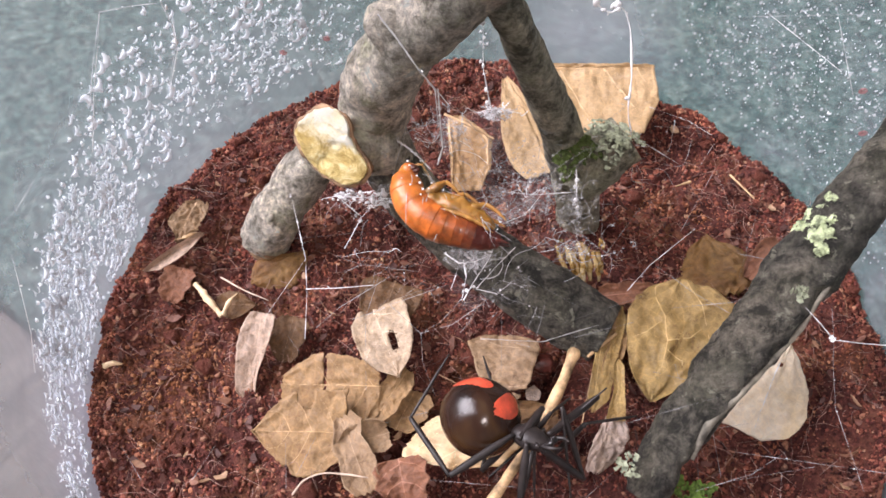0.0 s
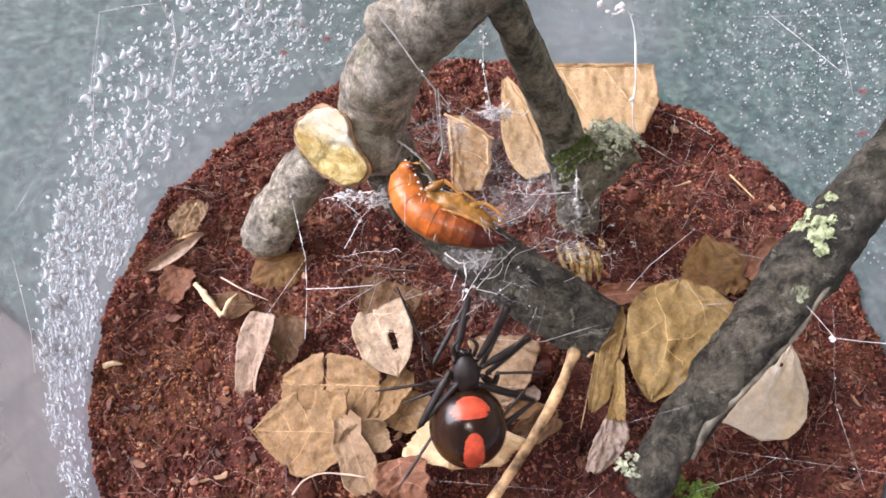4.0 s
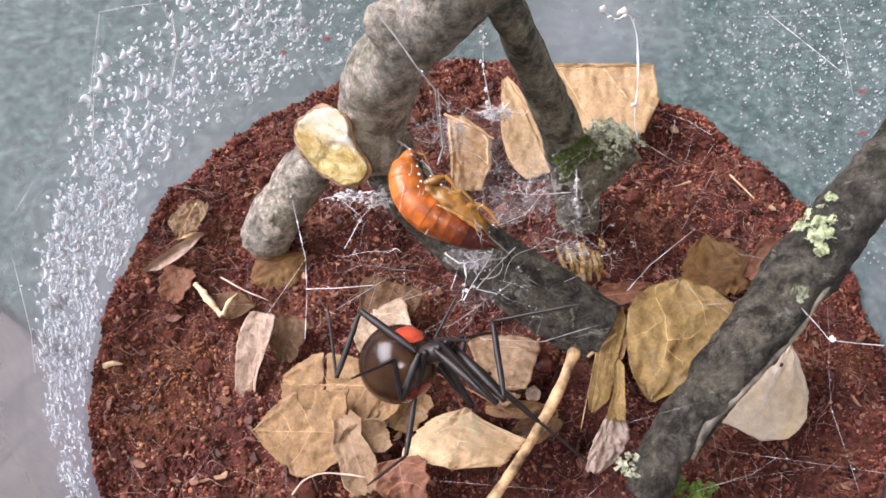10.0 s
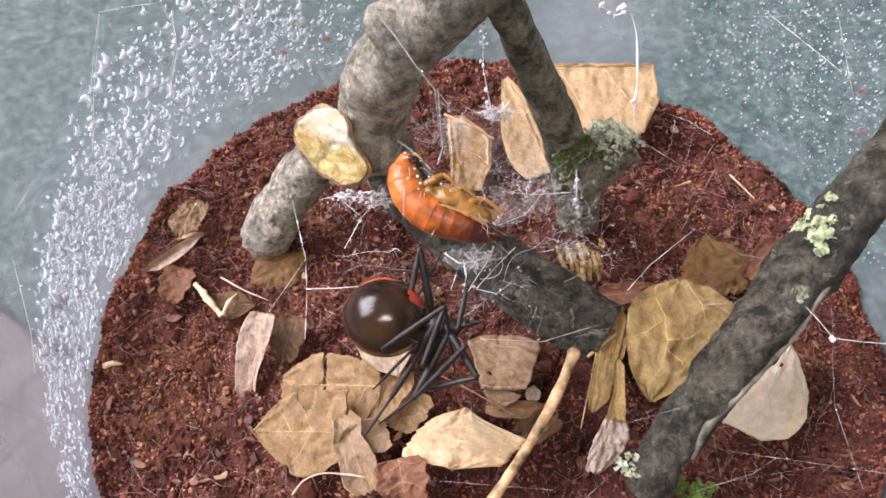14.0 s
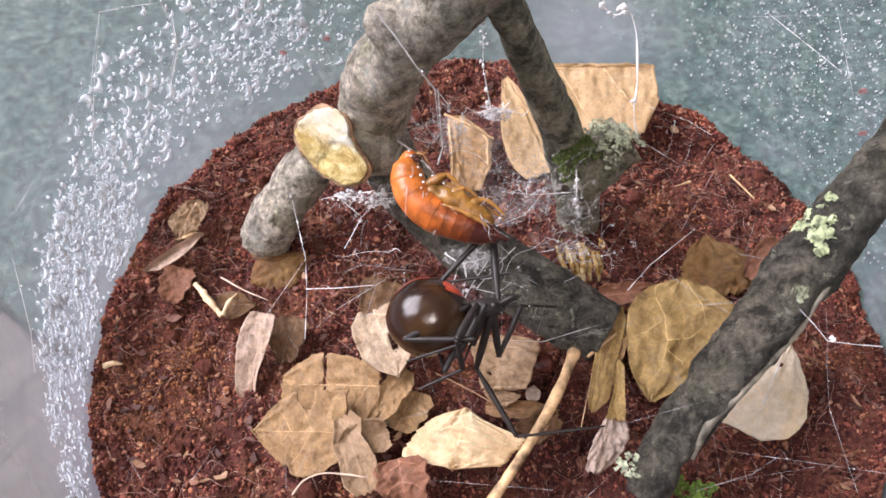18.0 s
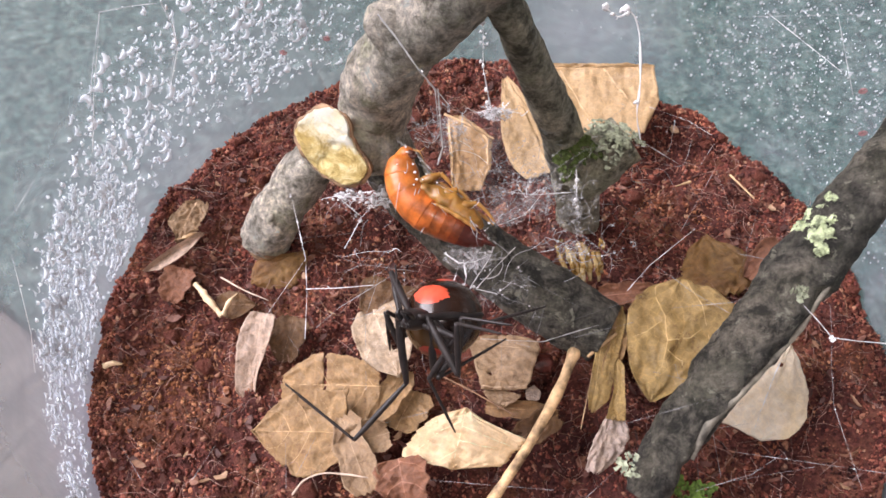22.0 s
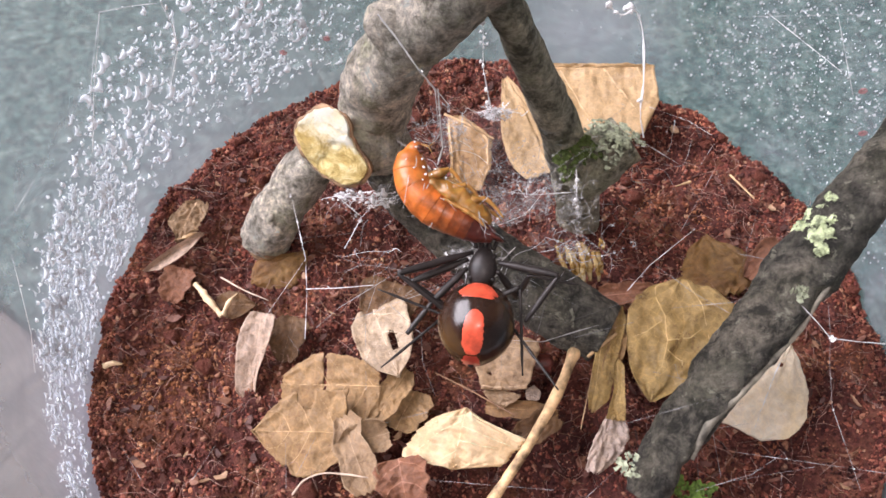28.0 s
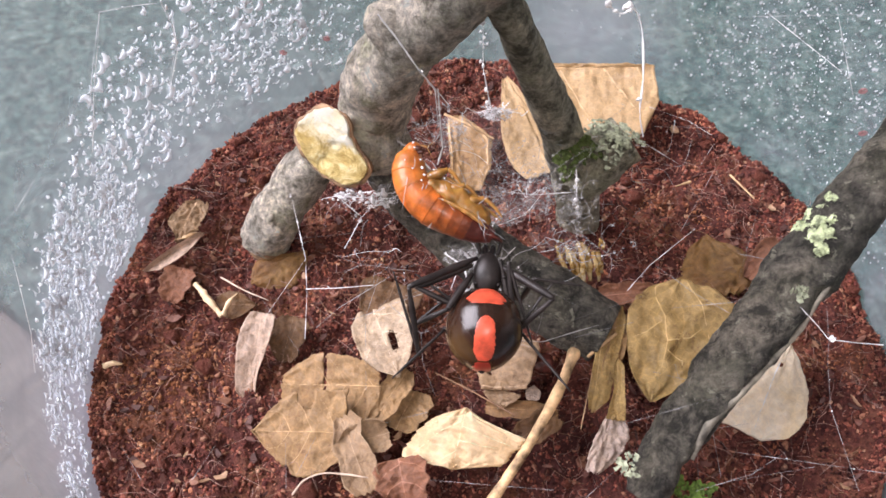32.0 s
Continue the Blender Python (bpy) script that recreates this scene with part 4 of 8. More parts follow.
twig("straw", [(0.01527, -0.00335, 0.005), (0.01171, -0.00605, 0.004)], [0.00025, 0.0002], STRAW, "pale straw sliver beside the leaf", "straw", 0)
twig("straw", [(0.01185, -0.00868, 0.005), (0.01002, -0.01535, 0.004)], [0.00005, 0.00006], STRAW, "pale straw sliver beside the leaf", "straw", 0)
twig("straw", [(-0.0468, -0.00680, 0.003), (-0.0458, -0.00650, 0.0032), (-0.0447, -0.00640, 0.0028)], [0.00036, 0.00034, 0.00012], CHIP, "pale straw sliver on the soil", "straw", 0)
twig("straw", [(-0.00558, 0.02851, 0.01), (-0.00216, 0.02686, 0.0095), (0.0013, 0.02572, 0.008)], [0.00016, 0.00022, 0.00012], STRAW, "pale straw sliver leaning on a torn leaf", "straw", 0.00005)
twig("straw", [(-0.03426, 0.00544, 0.004), (-0.03096, 0.00334, 0.0042), (-0.02775, 0.00195, 0.004)], [0.00011, 0.00009, 0.00006], ROOT_PALE, "thin pale root hair on the soil", "straw", 0)
moss_clump = thing("moss_clump", (0.02176, -0.02305, 0.002), "small bright green moss clump on the soil", "moss")
patch("fronds", (0.02176, -0.02305, 0.0035), (0, -0.406, 0.914), 0.0018, 150, 0.00035, MOSS_BRIGHT, moss_clump, 9)


# ---------------------------------------------------------------- dead leaves
OVAL = (0.1, 0.62, 0.92, 1.0, 0.92, 0.66, 0.12)


def leaf(name, base, tip, width, mat, label, plus=OVAL, minus=OVAL, roll=0.0, cup_=0.1, arch=0.08, ragged=0.07, veins=4, hole=None, seed=0, wave=0.03, fold=0.0, rib_=0.62, lines=(), crumple=0.03, fine=0.8):
    """A dry leaf from base to tip: half widths of its two sides along it, cupped or folded across, arched along, ragged, with ribs;
    lines are veins, each a run of (along, across) from 0 to 1 and -1 to 1."""
    base, tip = Vector(base), Vector(tip)
    along = tip - base
    ln = along.length
    along.normalize()
    up = Vector((0, -0.35, 1))
    up = (up - along * up.dot(along)).normalized()
    up = Matrix.Rotation(radians(roll), 3, along) @ up
    across = up.cross(along)
    nu, nv = 60, 26
    rng = random.Random(seed)
    off = Vector((seed * 3.1, seed * 1.3, 0))

    def place(u, v, lift=0.0):
        w = width / 2 * along_list(plus if v > 0 else minus, u)
        tear = Vector((0, 3.0 if v > 0 else -3.0, 0)) + off
        edge = 1 + 0.02 * noise.noise(Vector((u * 90, 0, 2)) + tear) + ragged * (0.6 * noise.noise(Vector((u * 6, 0, 0)) + tear) + 0.6 * noise.noise(Vector((u * 31, 0, 0)) + tear) + 1.3 * min(0, noise.noise(Vector((u * 14, 0, 5)) + tear) + 0.25))
        x = w * (v + (edge - 1) * v * abs(v) ** 3)
        z = cup_ * width * v * v + fold * width * abs(v) + arch * ln * math.sin(math.pi * u)
        z += wave * width * (noise.noise(Vector((u * 4, v * 2.2, 1)) + off) + 0.5 * noise.noise(Vector((u * 9, v * 5, 2)) + off)) * 1.4
        z += crumple * width * (abs(noise.noise(Vector((u * 5, v * 2.6, 4)) + off)) + 0.5 * abs(noise.noise(Vector((u * 13, v * 6, 6)) + off)) - 0.3)
        z += 0.000025 * math.sin(u * 42 - abs(v) * 8) * min(1, abs(v) * 3) + lift
        slip = ragged * ln * 0.35 * (abs(u - 0.5) * 2) ** 3 * (noise.noise(Vector((v * 4, 7 if u > 0.5 else -7, 0)) + off) + 0.5 * noise.noise(Vector((v * 15, 7 if u > 0.5 else -7, 0)) + off))
        return base + along * (u * ln + slip) + across * x + up * z

    vs, fs = [], []
    for k, lift in ((0, 0.0), (1, -0.00018)):
        for i in range(nu + 1):
            for j in range(nv + 1):
                vs.append(place(i / nu, -1 + 2 * j / nv, lift) - base)
    count = (nu + 1) * (nv + 1)
    gone = set()
    if hole:
        for i in range(nu):
            for j in range(nv):
                du, dv = (i + 0.5) / nu - hole[0], -1 + 2 * (j + 0.5) / nv - hole[1]
                if (du / hole[2]) ** 2 + (dv / hole[3]) ** 2 < 1 + 0.5 * noise.noise(Vector((i * 0.5, j * 0.5, 0))):
                    gone.add((i, j))
    for i in range(nu):
        for j in range(nv):
            if (i, j) in gone:
                continue
            a = i * (nv + 1) + j
            q = (a, a + 1, a + nv + 2, a + nv + 1)
            fs.append(q)
            fs.append([count + k for k in reversed(q)])
            for (p0, p1), (di, dj) in zip(((q[0], q[1]), (q[1], q[2]), (q[2], q[3]), (q[3], q[0])), ((-1, 0), (0, 1), (1, 0), (0, -1))):
                n = (i + di, j + dj)
                if n in gone or not (0 <= n[0] < nu and 0 <= n[1] < nv):
                    fs.append((p1, p0, count + p0, count + p1))
    ob = thing(name, base, label, "leaf", "dead leaves on the soil")
    part("blade", mesh("blade", vs, fs, mat), ob)
    vein_mat = VEINS[mat.name]

    def rib(name_, run, fat, label_=""):
        """A vein half sunk in the blade."""
        pts = []
        for (u0, v0), (u1, v1) in zip(run, run[1:]):
            for f in np.linspace(0, 1, 7)[:-1]:
                pts.append((u0 + (u1 - u0) * f, v0 + (v1 - v0) * f))
        pts = [place(u, v, -fat * 0.35) - base for u, v in (*pts, run[-1])]
        part(name_, tube(name_, pts, [fat, fat * 0.8, fat * 0.4], vein_mat, 4 * len(pts), 6, fat * 0.35, 0.0006), ob, label_)

    if rib_:
        rib("midrib", [(0.0, 0), (0.5, 0), (0.97, 0)], 0.00019 * (rib_ if veins else rib_ * 0.5), "raised pale midrib")
    for run in lines:
        rib("side_vein", run, 0.00011 * fine)
    for s in (-1, 1):
        for k in range(veins):
            u0 = 0.08 + 0.70 * k / veins + rng.uniform(-0.05, 0.05)
            rib("side_vein", [(u0, 0), (min(0.97, u0 + 0.10), s * 0.5), (min(0.97, u0 + 0.24), s * 0.93)], 0.00008 * rng.uniform(0.5, 1.0) * (0.5 + rib_))
    return ob


STRIP = (0.5, 0.9, 1.0, 0.85, 0.95, 0.7, 0.3)
SCRAP = (0.7, 1.0, 0.85, 1.0, 0.75, 0.8, 0.5)
leaf("dead_leaf", (0.02377, 0.00322, 0.007), (0.01906, -0.0109, 0.002), 0.0153, OLIVE, "large yellow-olive dry leaf with pale veins, leaning by the branch",
     (0.55, 1.0, 0.95, 0.9, 0.8, 0.68, 0.54, 0.32, 0.04), (0.04, 0.43, 0.63, 0.71, 0.68, 0.6, 0.52, 0.35, 0.04), 0, 0.02, 0.04, 0.05, 0, seed=1, wave=0.025, rib_=0, fine=0.95,
     lines=(((0.09, -0.95), (0.34, -0.17), (0.52, 0.01), (0.73, 0.05), (0.83, -0.14), (0.87, -0.85)), ((0.03, 0.17), (0.16, 0.41), (0.41, 0.73)), ((0.52, 0.01), (0.45, 0.4), (0.32, 0.58)), ((0.59, 0.06), (0.64, 0.46), (0.68, 0.54)), ((0.38, -0.2), (0.51, -0.53), (0.58, -0.87))))
leaf("dead_leaf", (0.03688, -0.00408, 0.0035), (0.03122, -0.01553, 0.0015), 0.0116, WHITE_LEAF, "pale yellowish broad dry leaf under the branch",
     (0.03, 0.27, 0.46, 0.61, 0.68, 0.72, 0.68, 0.53, 0.05), (0.02, 0.16, 0.31, 0.43, 0.55, 0.66, 0.78, 0.9, 1.0), 0, -0.04, 0.06, 0.04, 0, (0.26, -0.3, 0.03, 0.16), seed=2, rib_=0, lines=(((0.21, -0.42), (0.65, -0.27), (0.94, -0.18)),))
leaf("dead_leaf", (-0.00304, -0.01361, 0.006), (-0.00478, -0.0203, 0.0045), 0.0150, CREAM, "pale cream broad dry leaf with fanned ribs on the soil",
     (0.03, 0.32, 1.0, 0.94, 0.85, 0.79, 0.69, 0.33, 0.0), (0.03, 0.26, 0.43, 0.53, 0.61, 0.67, 0.72, 0.76, 0.77), 0, -0.04, 0.03, 0.08, 0, seed=3, wave=0.02, rib_=0.8, fine=0.6,
     lines=(((0.05, 0.5), (0.14, 0.92), (0.29, 0.95)), ((0.31, 0.0), (0.37, 0.4), (0.41, 0.85)), ((0.54, 0.0), (0.53, 0.39), (0.5, 0.69)), ((0.14, -0.13), (0.22, -0.69), (0.43, -0.93)), ((0.19, -0.03), (0.45, -0.5), (0.87, -0.78)), ((0.69, 0.0), (0.9, -0.26), (1.0, -0.51))))
leaf("dead_leaf", (-0.01321, -0.00995, 0.004), (-0.02508, -0.00877, 0.0022), 0.0082, TAN, "torn cracked tan dry leaf lying on the soil",
     (0.8, 1.1, 1.1, 1.1, 1.1, 1.1, 0.95), (0.35, 0.75, 0.85, 0.95, 0.9, 0.6, 0.25), -5, 0.02, 0.04, 0.10, 3, (0.55, 0.0, 0.016, 1.4), seed=4, rib_=0.5)
leaf("dead_leaf", (-0.01692, -0.01542, 0.0032), (-0.02807, -0.01461, 0.0018), 0.0098, TAN, "torn tan dry leaf with a bright midrib lying on the soil",
     (0.5, 0.9, 1.0, 0.98, 0.75, 0.4, 0.0), (1.0, 1.0, 1.0, 0.95, 0.8, 0.45, 0.0), 0, 0.02, 0.04, 0.11, 3, (0.42, -0.85, 0.10, 0.30), seed=5, rib_=0.5)
leaf("dead_leaf", (-0.01722, -0.01427, 0.005), (-0.01376, -0.02251, 0.0034), 0.0046, PALE, "narrow pale curled dry leaf", (0.6, 1.0, 0.7, 0.9, 1.0, 0.8, 0.7), (0.4, 0.6, 0.9, 0.8, 0.9, 1.0, 0.6), 12, 0.15, 0.05, 0.12, 0, seed=6)
leaf("dead_leaf", (-0.01189, -0.01597, 0.0045), (-0.01747, -0.01752, 0.004), 0.0042, PALE, "small pale curled leaf scrap", SCRAP, STRIP, 0, 0.2, 0.06, 0.14, 0, seed=16)
leaf("dead_leaf", (-0.00997, -0.00729, 0.003), (-0.01405, -0.014, 0.0025), 0.0036, TAN, "narrow tan leaf strip", STRIP, SCRAP, 0, 0.1, 0.05, 0.1, 0, seed=17)
leaf("dead_leaf", (-0.01188, 0.00531, 0.003), (-0.01401, -0.00136, 0.0015), 0.0080, DARK_LEAF, "dark olive-brown torn leaf under a paler one", (0.95, 1.0, 1.0, 0.9, 0.8, 0.6, 0.3), (0.7, 1.0, 1.0, 0.9, 0.8, 0.6, 0.3), 0, 0.05, 0.05, 0.06, 0, seed=31)
leaf("dead_leaf", (-0.01465, 0.00153, 0.0025), (-0.01095, -0.00902, 0.0045), 0.0082, ASHEN, "pale brown teardrop leaf with a hole",
     (0.95, 1.0, 0.95, 0.9, 0.8, 0.55, 0.05), (0.5, 0.8, 0.85, 0.85, 0.8, 0.6, 0.05), 0, 0.05, 0.05, 0.05, 2, (0.56, 0.28, 0.15, 0.14), seed=7, rib_=0.4)
leaf("dead_leaf", (0.00155, -0.00253, 0.003), (0.00155, -0.01015, 0.0035), 0.0090, PALE, "pale tan square leaf scrap with bright ribs",
     (0.37, 0.99, 1.0, 0.93, 0.87, 0.8, 0.74, 0.68, 0.6), (0.45, 0.94, 0.9, 0.84, 0.78, 0.73, 0.68, 0.64, 0.6), 0, 0.02, 0.02, 0.06, 0, (0.72, -0.5, 0.03, 0.08), seed=8, rib_=0, lines=(((0.04, -0.95), (0.21, 0.01), (0.3, 0.95)), ((0.95, -0.95), (0.96, 0.01), (0.94, 0.95))))
leaf("dead_leaf", (0.00139, -0.0099, 0.003), (0.00073, -0.01169, 0.0015), 0.0046, PALE, "small pale torn leaf scrap", (1.0, 0.96, 0.87, 0.76, 0.65, 0.54, 0.42, 0.31, 0.0), (0.12, 0.47, 0.86, 0.97, 0.8, 0.64, 0.47, 0.07, 0.0), 0, 0.02, 0.02, 0.06, 0, seed=41, rib_=0)
leaf("dead_leaf", (0.00524, -0.00882, 0.002), (0.00482, -0.01081, 0.0015), 0.0020, GREY_LEAF, "small greenish-grey leaf scrap", (0.03, 0.37, 0.75, 1.0, 0.98, 0.97, 0.95, 0.52, 0.05), (0.03, 0.31, 0.63, 0.9, 0.86, 0.81, 0.77, 0.59, 0.06), 0, 0.05, 0.05, 0.06, 0, seed=42, rib_=0)
leaf("dead_leaf", (-0.02801, -0.00077, 0.0055), (-0.02935, -0.01013, -0.0006), 0.0047, BEIGE, "pale grey-beige tapering dry leaf half sunk in the soil", (0.75, 0.75, 0.67, 0.57, 0.46, 0.31, 0.26, 0.26, 0.26), (0.59, 0.83, 0.95, 1.0, 0.96, 0.92, 0.88, 0.77, 0.0), 0, 0.08, 0.06, 0.06, 0, seed=9, rib_=0)
leaf("dead_leaf", (-0.02451, 0.00023, 0.003), (-0.02567, -0.00509, 0.001), 0.0046, DARK_LEAF, "dark brown leaf scrap half sunk in the soil", SCRAP, STRIP, 0, 0.1, 0.05, 0.1, 0, seed=18)
leaf("dead_leaf", (-0.02401, 0.01111, 0.002), (-0.03106, 0.00629, 0.0015), 0.0072, RUSSET, "smooth olive-brown leaf scrap under the stub", (0.06, 0.49, 0.78, 0.89, 1.0, 0.87, 0.73, 0.46, 0.19), (0.01, 0.13, 0.26, 0.39, 0.51, 0.58, 0.61, 0.44, 0.0), 0, -0.08, 0.08, 0.05, 0, seed=10, rib_=0)
leaf("dead_leaf", (-0.03917, 0.01803, 0.004), (-0.04171, 0.01251, 0.002), 0.0046, PALE, "crumpled pale torn leaf at the cup's edge", (0.71, 0.8, 0.91, 0.9, 0.88, 0.86, 0.69, 0.48, 0.0), (0.08, 0.62, 0.73, 0.84, 0.94, 1.0, 0.83, 0.36, 0.0), 0, 0.05, 0.06, 0.2, 2, seed=11, crumple=0.2, rib_=0.6)
leaf("dead_leaf", (-0.03742, 0.012, 0.0045), (-0.04535, 0.00832, 0.001), 0.0032, BEIGE, "narrow curled pale leaf at the cup's edge", (0.2, 0.57, 0.87, 0.97, 1.0, 0.95, 0.89, 0.51, 0.05), (0.1, 0.12, 0.12, 0.15, 0.15, 0.12, 0.12, 0.08, 0.0), 0, 0.28, 0.06, 0.06, 0, seed=12, rib_=0)
leaf("dead_leaf", (-0.02949, 0.00201, 0.0028), (-0.03483, 0.00250, 0.002), 0.0040, DARK_LEAF, "small dark leaf scrap under a wood chip", (0.1, 0.5, 0.8, 1.0, 0.9, 0.8, 0.5), (0.1, 0.4, 0.7, 0.8, 0.9, 0.7, 0.5), 0, 0.1, 0.05, 0.06, 0, seed=19)
leaf("dead_leaf", (0.00794, 0.04075, 0.007), (0.02585, 0.04075, 0.007), 0.0270, TAN_LIGHT, "large tan dry leaf standing at the back of the cup", (0.03, 0.05, 0.05, 0.06, 0.05, 0.05, 0.03), (0.5, 0.9, 1.0, 1.0, 0.98, 0.9, 0.45), -14, 0.01, 0.01, 0.03, 0, seed=13, wave=0.006, rib_=1.3,
     lines=(((0.20, -0.01), (0.32, -0.40), (0.45, -0.85)), ((0.57, -0.01), (0.70, -0.35), (0.83, -0.75)), ((0.85, -0.01), (0.92, -0.3)), ((0.05, -0.01), (0.15, -0.5))))
leaf("dead_leaf", (0.00364, 0.03883, 0.007), (0.00934, 0.02394, 0.003), 0.0063, TAN_LIGHT, "narrow tan dry leaf behind the thin limb", (0.07, 0.33, 0.39, 0.41, 0.4, 0.39, 0.39, 0.38, 0.38), (0.2, 0.5, 0.8, 1.05, 1.3, 1.45, 1.5, 1.4, 1.1), 0, 0.02, 0.02, 0.05, 0, seed=14, rib_=0)
leaf("dead_leaf", (-0.00321, 0.03207, 0.006), (-0.00251, 0.02054, 0.003), 0.0086, TAN, "olive-tan torn leaf with pale split ribs on the soil", (0.05, 0.4, 0.78, 1.0, 0.95, 0.9, 0.84, 0.65, 0.48), (0.38, 0.48, 0.48, 0.47, 0.46, 0.46, 0.46, 0.46, 0.46), 0, 0.02, 0.03, 0.07, 0, seed=15, rib_=0, fine=2.0,
     lines=(((0.05, -0.84), (0.49, -0.81), (0.93, -0.95)), ((0.01, -0.74), (0.19, 0.9), (0.33, 0.95)), ((0.05, -0.6), (0.22, 0.85), (0.36, 0.9)), ((0.3, 0.81), (0.74, 0.9), (0.97, 0.91))))
leaf("dead_leaf", (-0.01068, -0.01924, 0.005), (-0.00957, -0.02413, 0.003), 0.0062, PINKISH, "reddish-brown leaf scrap on the soil", SCRAP, SCRAP, 0, 0.1, 0.08, 0.08, 2, seed=20)
leaf("dead_leaf", (0.01405, -0.01297, 0.0045), (0.01148, -0.02005, 0.003), 0.0049, GREY_LEAF, "silvery grey crumpled leaf scrap", (0.13, 0.71, 0.89, 1.0, 0.91, 0.83, 0.69, 0.46, 0.12), (0.05, 0.21, 0.35, 0.45, 0.49, 0.53, 0.56, 0.54, 0.53), 0, -0.05, 0.05, 0.16, 0, seed=21, wave=0.06, rib_=0, crumple=0.14)
leaf("dead_leaf", (0.01486, -0.00735, 0.006), (0.01409, -0.0146, 0.0048), 0.0026, OLIVE, "narrow olive leaf stem end", (0.09, 0.54, 0.57, 0.6, 0.63, 0.66, 0.69, 0.73, 0.68), (0.08, 0.42, 0.41, 0.4, 0.38, 0.49, 0.67, 0.84, 1.0), 0, 0.1, 0.04, 0.08, 0, seed=51, rib_=0.4)
leaf("dead_leaf", (0.01641, 0.00042, 0.005), (0.01205, -0.01221, 0.002), 0.0036, OLIVE, "narrow olive leaf strip", (0.09, 0.53, 0.55, 0.56, 0.58, 0.64, 0.71, 0.78, 0.15), (0.08, 0.5, 0.77, 1.0, 0.93, 0.85, 0.78, 0.68, 0.35), 0, 0.1, 0.04, 0.1, 0, seed=22, rib_=0, lines=(((0.11, -0.9), (0.56, -0.63), (0.96, -0.19)),))
leaf("dead_leaf", (0.01698, -0.00035, 0.0045), (0.01395, -0.0079, 0.003), 0.0026, TAN, "narrow tan leaf strip", STRIP, SCRAP, 0, 0.2, 0.05, 0.08, 1, seed=23)
leaf("dead_leaf", (0.01398, 0.00254, 0.004), (0.02127, 0.00249, 0.005), 0.0030, PINKISH, "small curled brown leaf scrap", SCRAP, STRIP, 0, 0.2, 0.1, 0.12, 0, seed=24)
leaf("dead_leaf", (0.03012, 0.01403, 0.0012), (0.03169, 0.00485, 0.0006), 0.0104, RUSSET, "orange-brown leaf half sunk in the soil", (0.09, 0.37, 0.66, 0.92, 0.94, 0.96, 0.87, 0.75, 0.32), (0.1, 0.5, 0.65, 0.8, 0.95, 1.0, 0.92, 0.59, 0.09), 0, -0.03, 0.04, 0.14, 0, seed=25, rib_=0, crumple=0.06)
leaf("dead_leaf", (0.03924, 0.01161, 0.003), (0.03424, 0.00718, 0.0015), 0.0040, PINKISH, "reddish leaf scrap behind the branch", SCRAP, STRIP, 0, 0.1, 0.05, 0.1, 0, seed=26)
leaf("dead_leaf", (-0.03985, 0.00785, 0.0025), (-0.04111, 0.00324, 0.0015), 0.0045, PINKISH, "red-brown bark scrap on the soil", SCRAP, SCRAP, 0, 0.1, 0.1, 0.14, 0, seed=27)
leaf("dead_leaf", (0.00767, -0.01271, 0.002), (0.00183, -0.01657, 0.002), 0.0036, DARK_LEAF, "small brown leaf scrap under the twig", SCRAP, STRIP, 0, 0.1, 0.06, 0.12, 0, seed=28)
leaf("dead_leaf", (-0.00909, -0.00918, 0.0015), (-0.01134, -0.01406, 0.001), 0.0060, TAN, "tan leaf scrap half sunk in the soil", SCRAP, SCRAP, 0, 0.05, 0.03, 0.14, 0, seed=29)
leaf("dead_leaf", (-0.0006, -0.01126, 0.0012), (0.0080, -0.01196, 0.0010), 0.0024, DULL, "brown leaf strip on the soil", STRIP, SCRAP, 0, 0.1, 0.03, 0.12, 0, seed=30)

husk = thing("insect_husk", (0.01166, 0.00707, 0.003), "shiny golden empty insect husk on the soil", "insect husk")
flake_rng = random.Random(5)


def shell_plate(top, foot, wide, seed):
    """A thin curled sliver of shell with torn ends."""
    top, foot = Vector(top), Vector(foot)
    along = (foot - top).normalized()
    side = along.cross(Vector((0, -0.4, 1))).normalized()
    out = side.cross(along)
    off = Vector((seed * 3.3, 0, 0))
    vs, fs, n, m = [], [], 14, 6
    for lift in (0.0, -0.00006):
        for i in range(n + 1):
            for j in range(m + 1):
                u, v = i / n, 2 * j / m - 1
                w = wide * (0.55 + 0.45 * math.sin(math.pi * min(1, 0.15 + u * 0.9))) * (1 + 0.5 * noise.noise(Vector((u * 5, v, 0)) + off))
                slip = 0.0006 * noise.noise(Vector((v * 2.5, 9 if u > 0.5 else 0, 0)) + off) * abs(2 * u - 1)
                p = top.lerp(foot, u) + along * slip + side * (w * v + 0.0003 * noise.noise(Vector((u * 3, 5, 0)) + off))
                vs.append(p + out * (0.0006 * math.sin(math.pi * u) - 0.9 * w * v * v + 0.0002 * noise.noise(Vector((u * 7, v * 2, 3)) + off) + lift))
    c = (n + 1) * (m + 1)
    for i in range(n):
        for j in range(m):
            a = i * (m + 1) + j
            q = (a, a + 1, a + m + 2, a + m + 1)
            fs.append(q)
            fs.append([c + k for k in reversed(q)])
            for edge, at in ((i == 0, (q[1], q[0])), (i == n - 1, (q[3], q[2])), (j == 0, (q[0], q[3])), (j == m - 1, (q[2], q[1]))):
                if edge:
                    fs.append((at[0], at[1], c + at[1], c + at[0]))
    return mesh("shell_plate", vs, fs, HUSK)


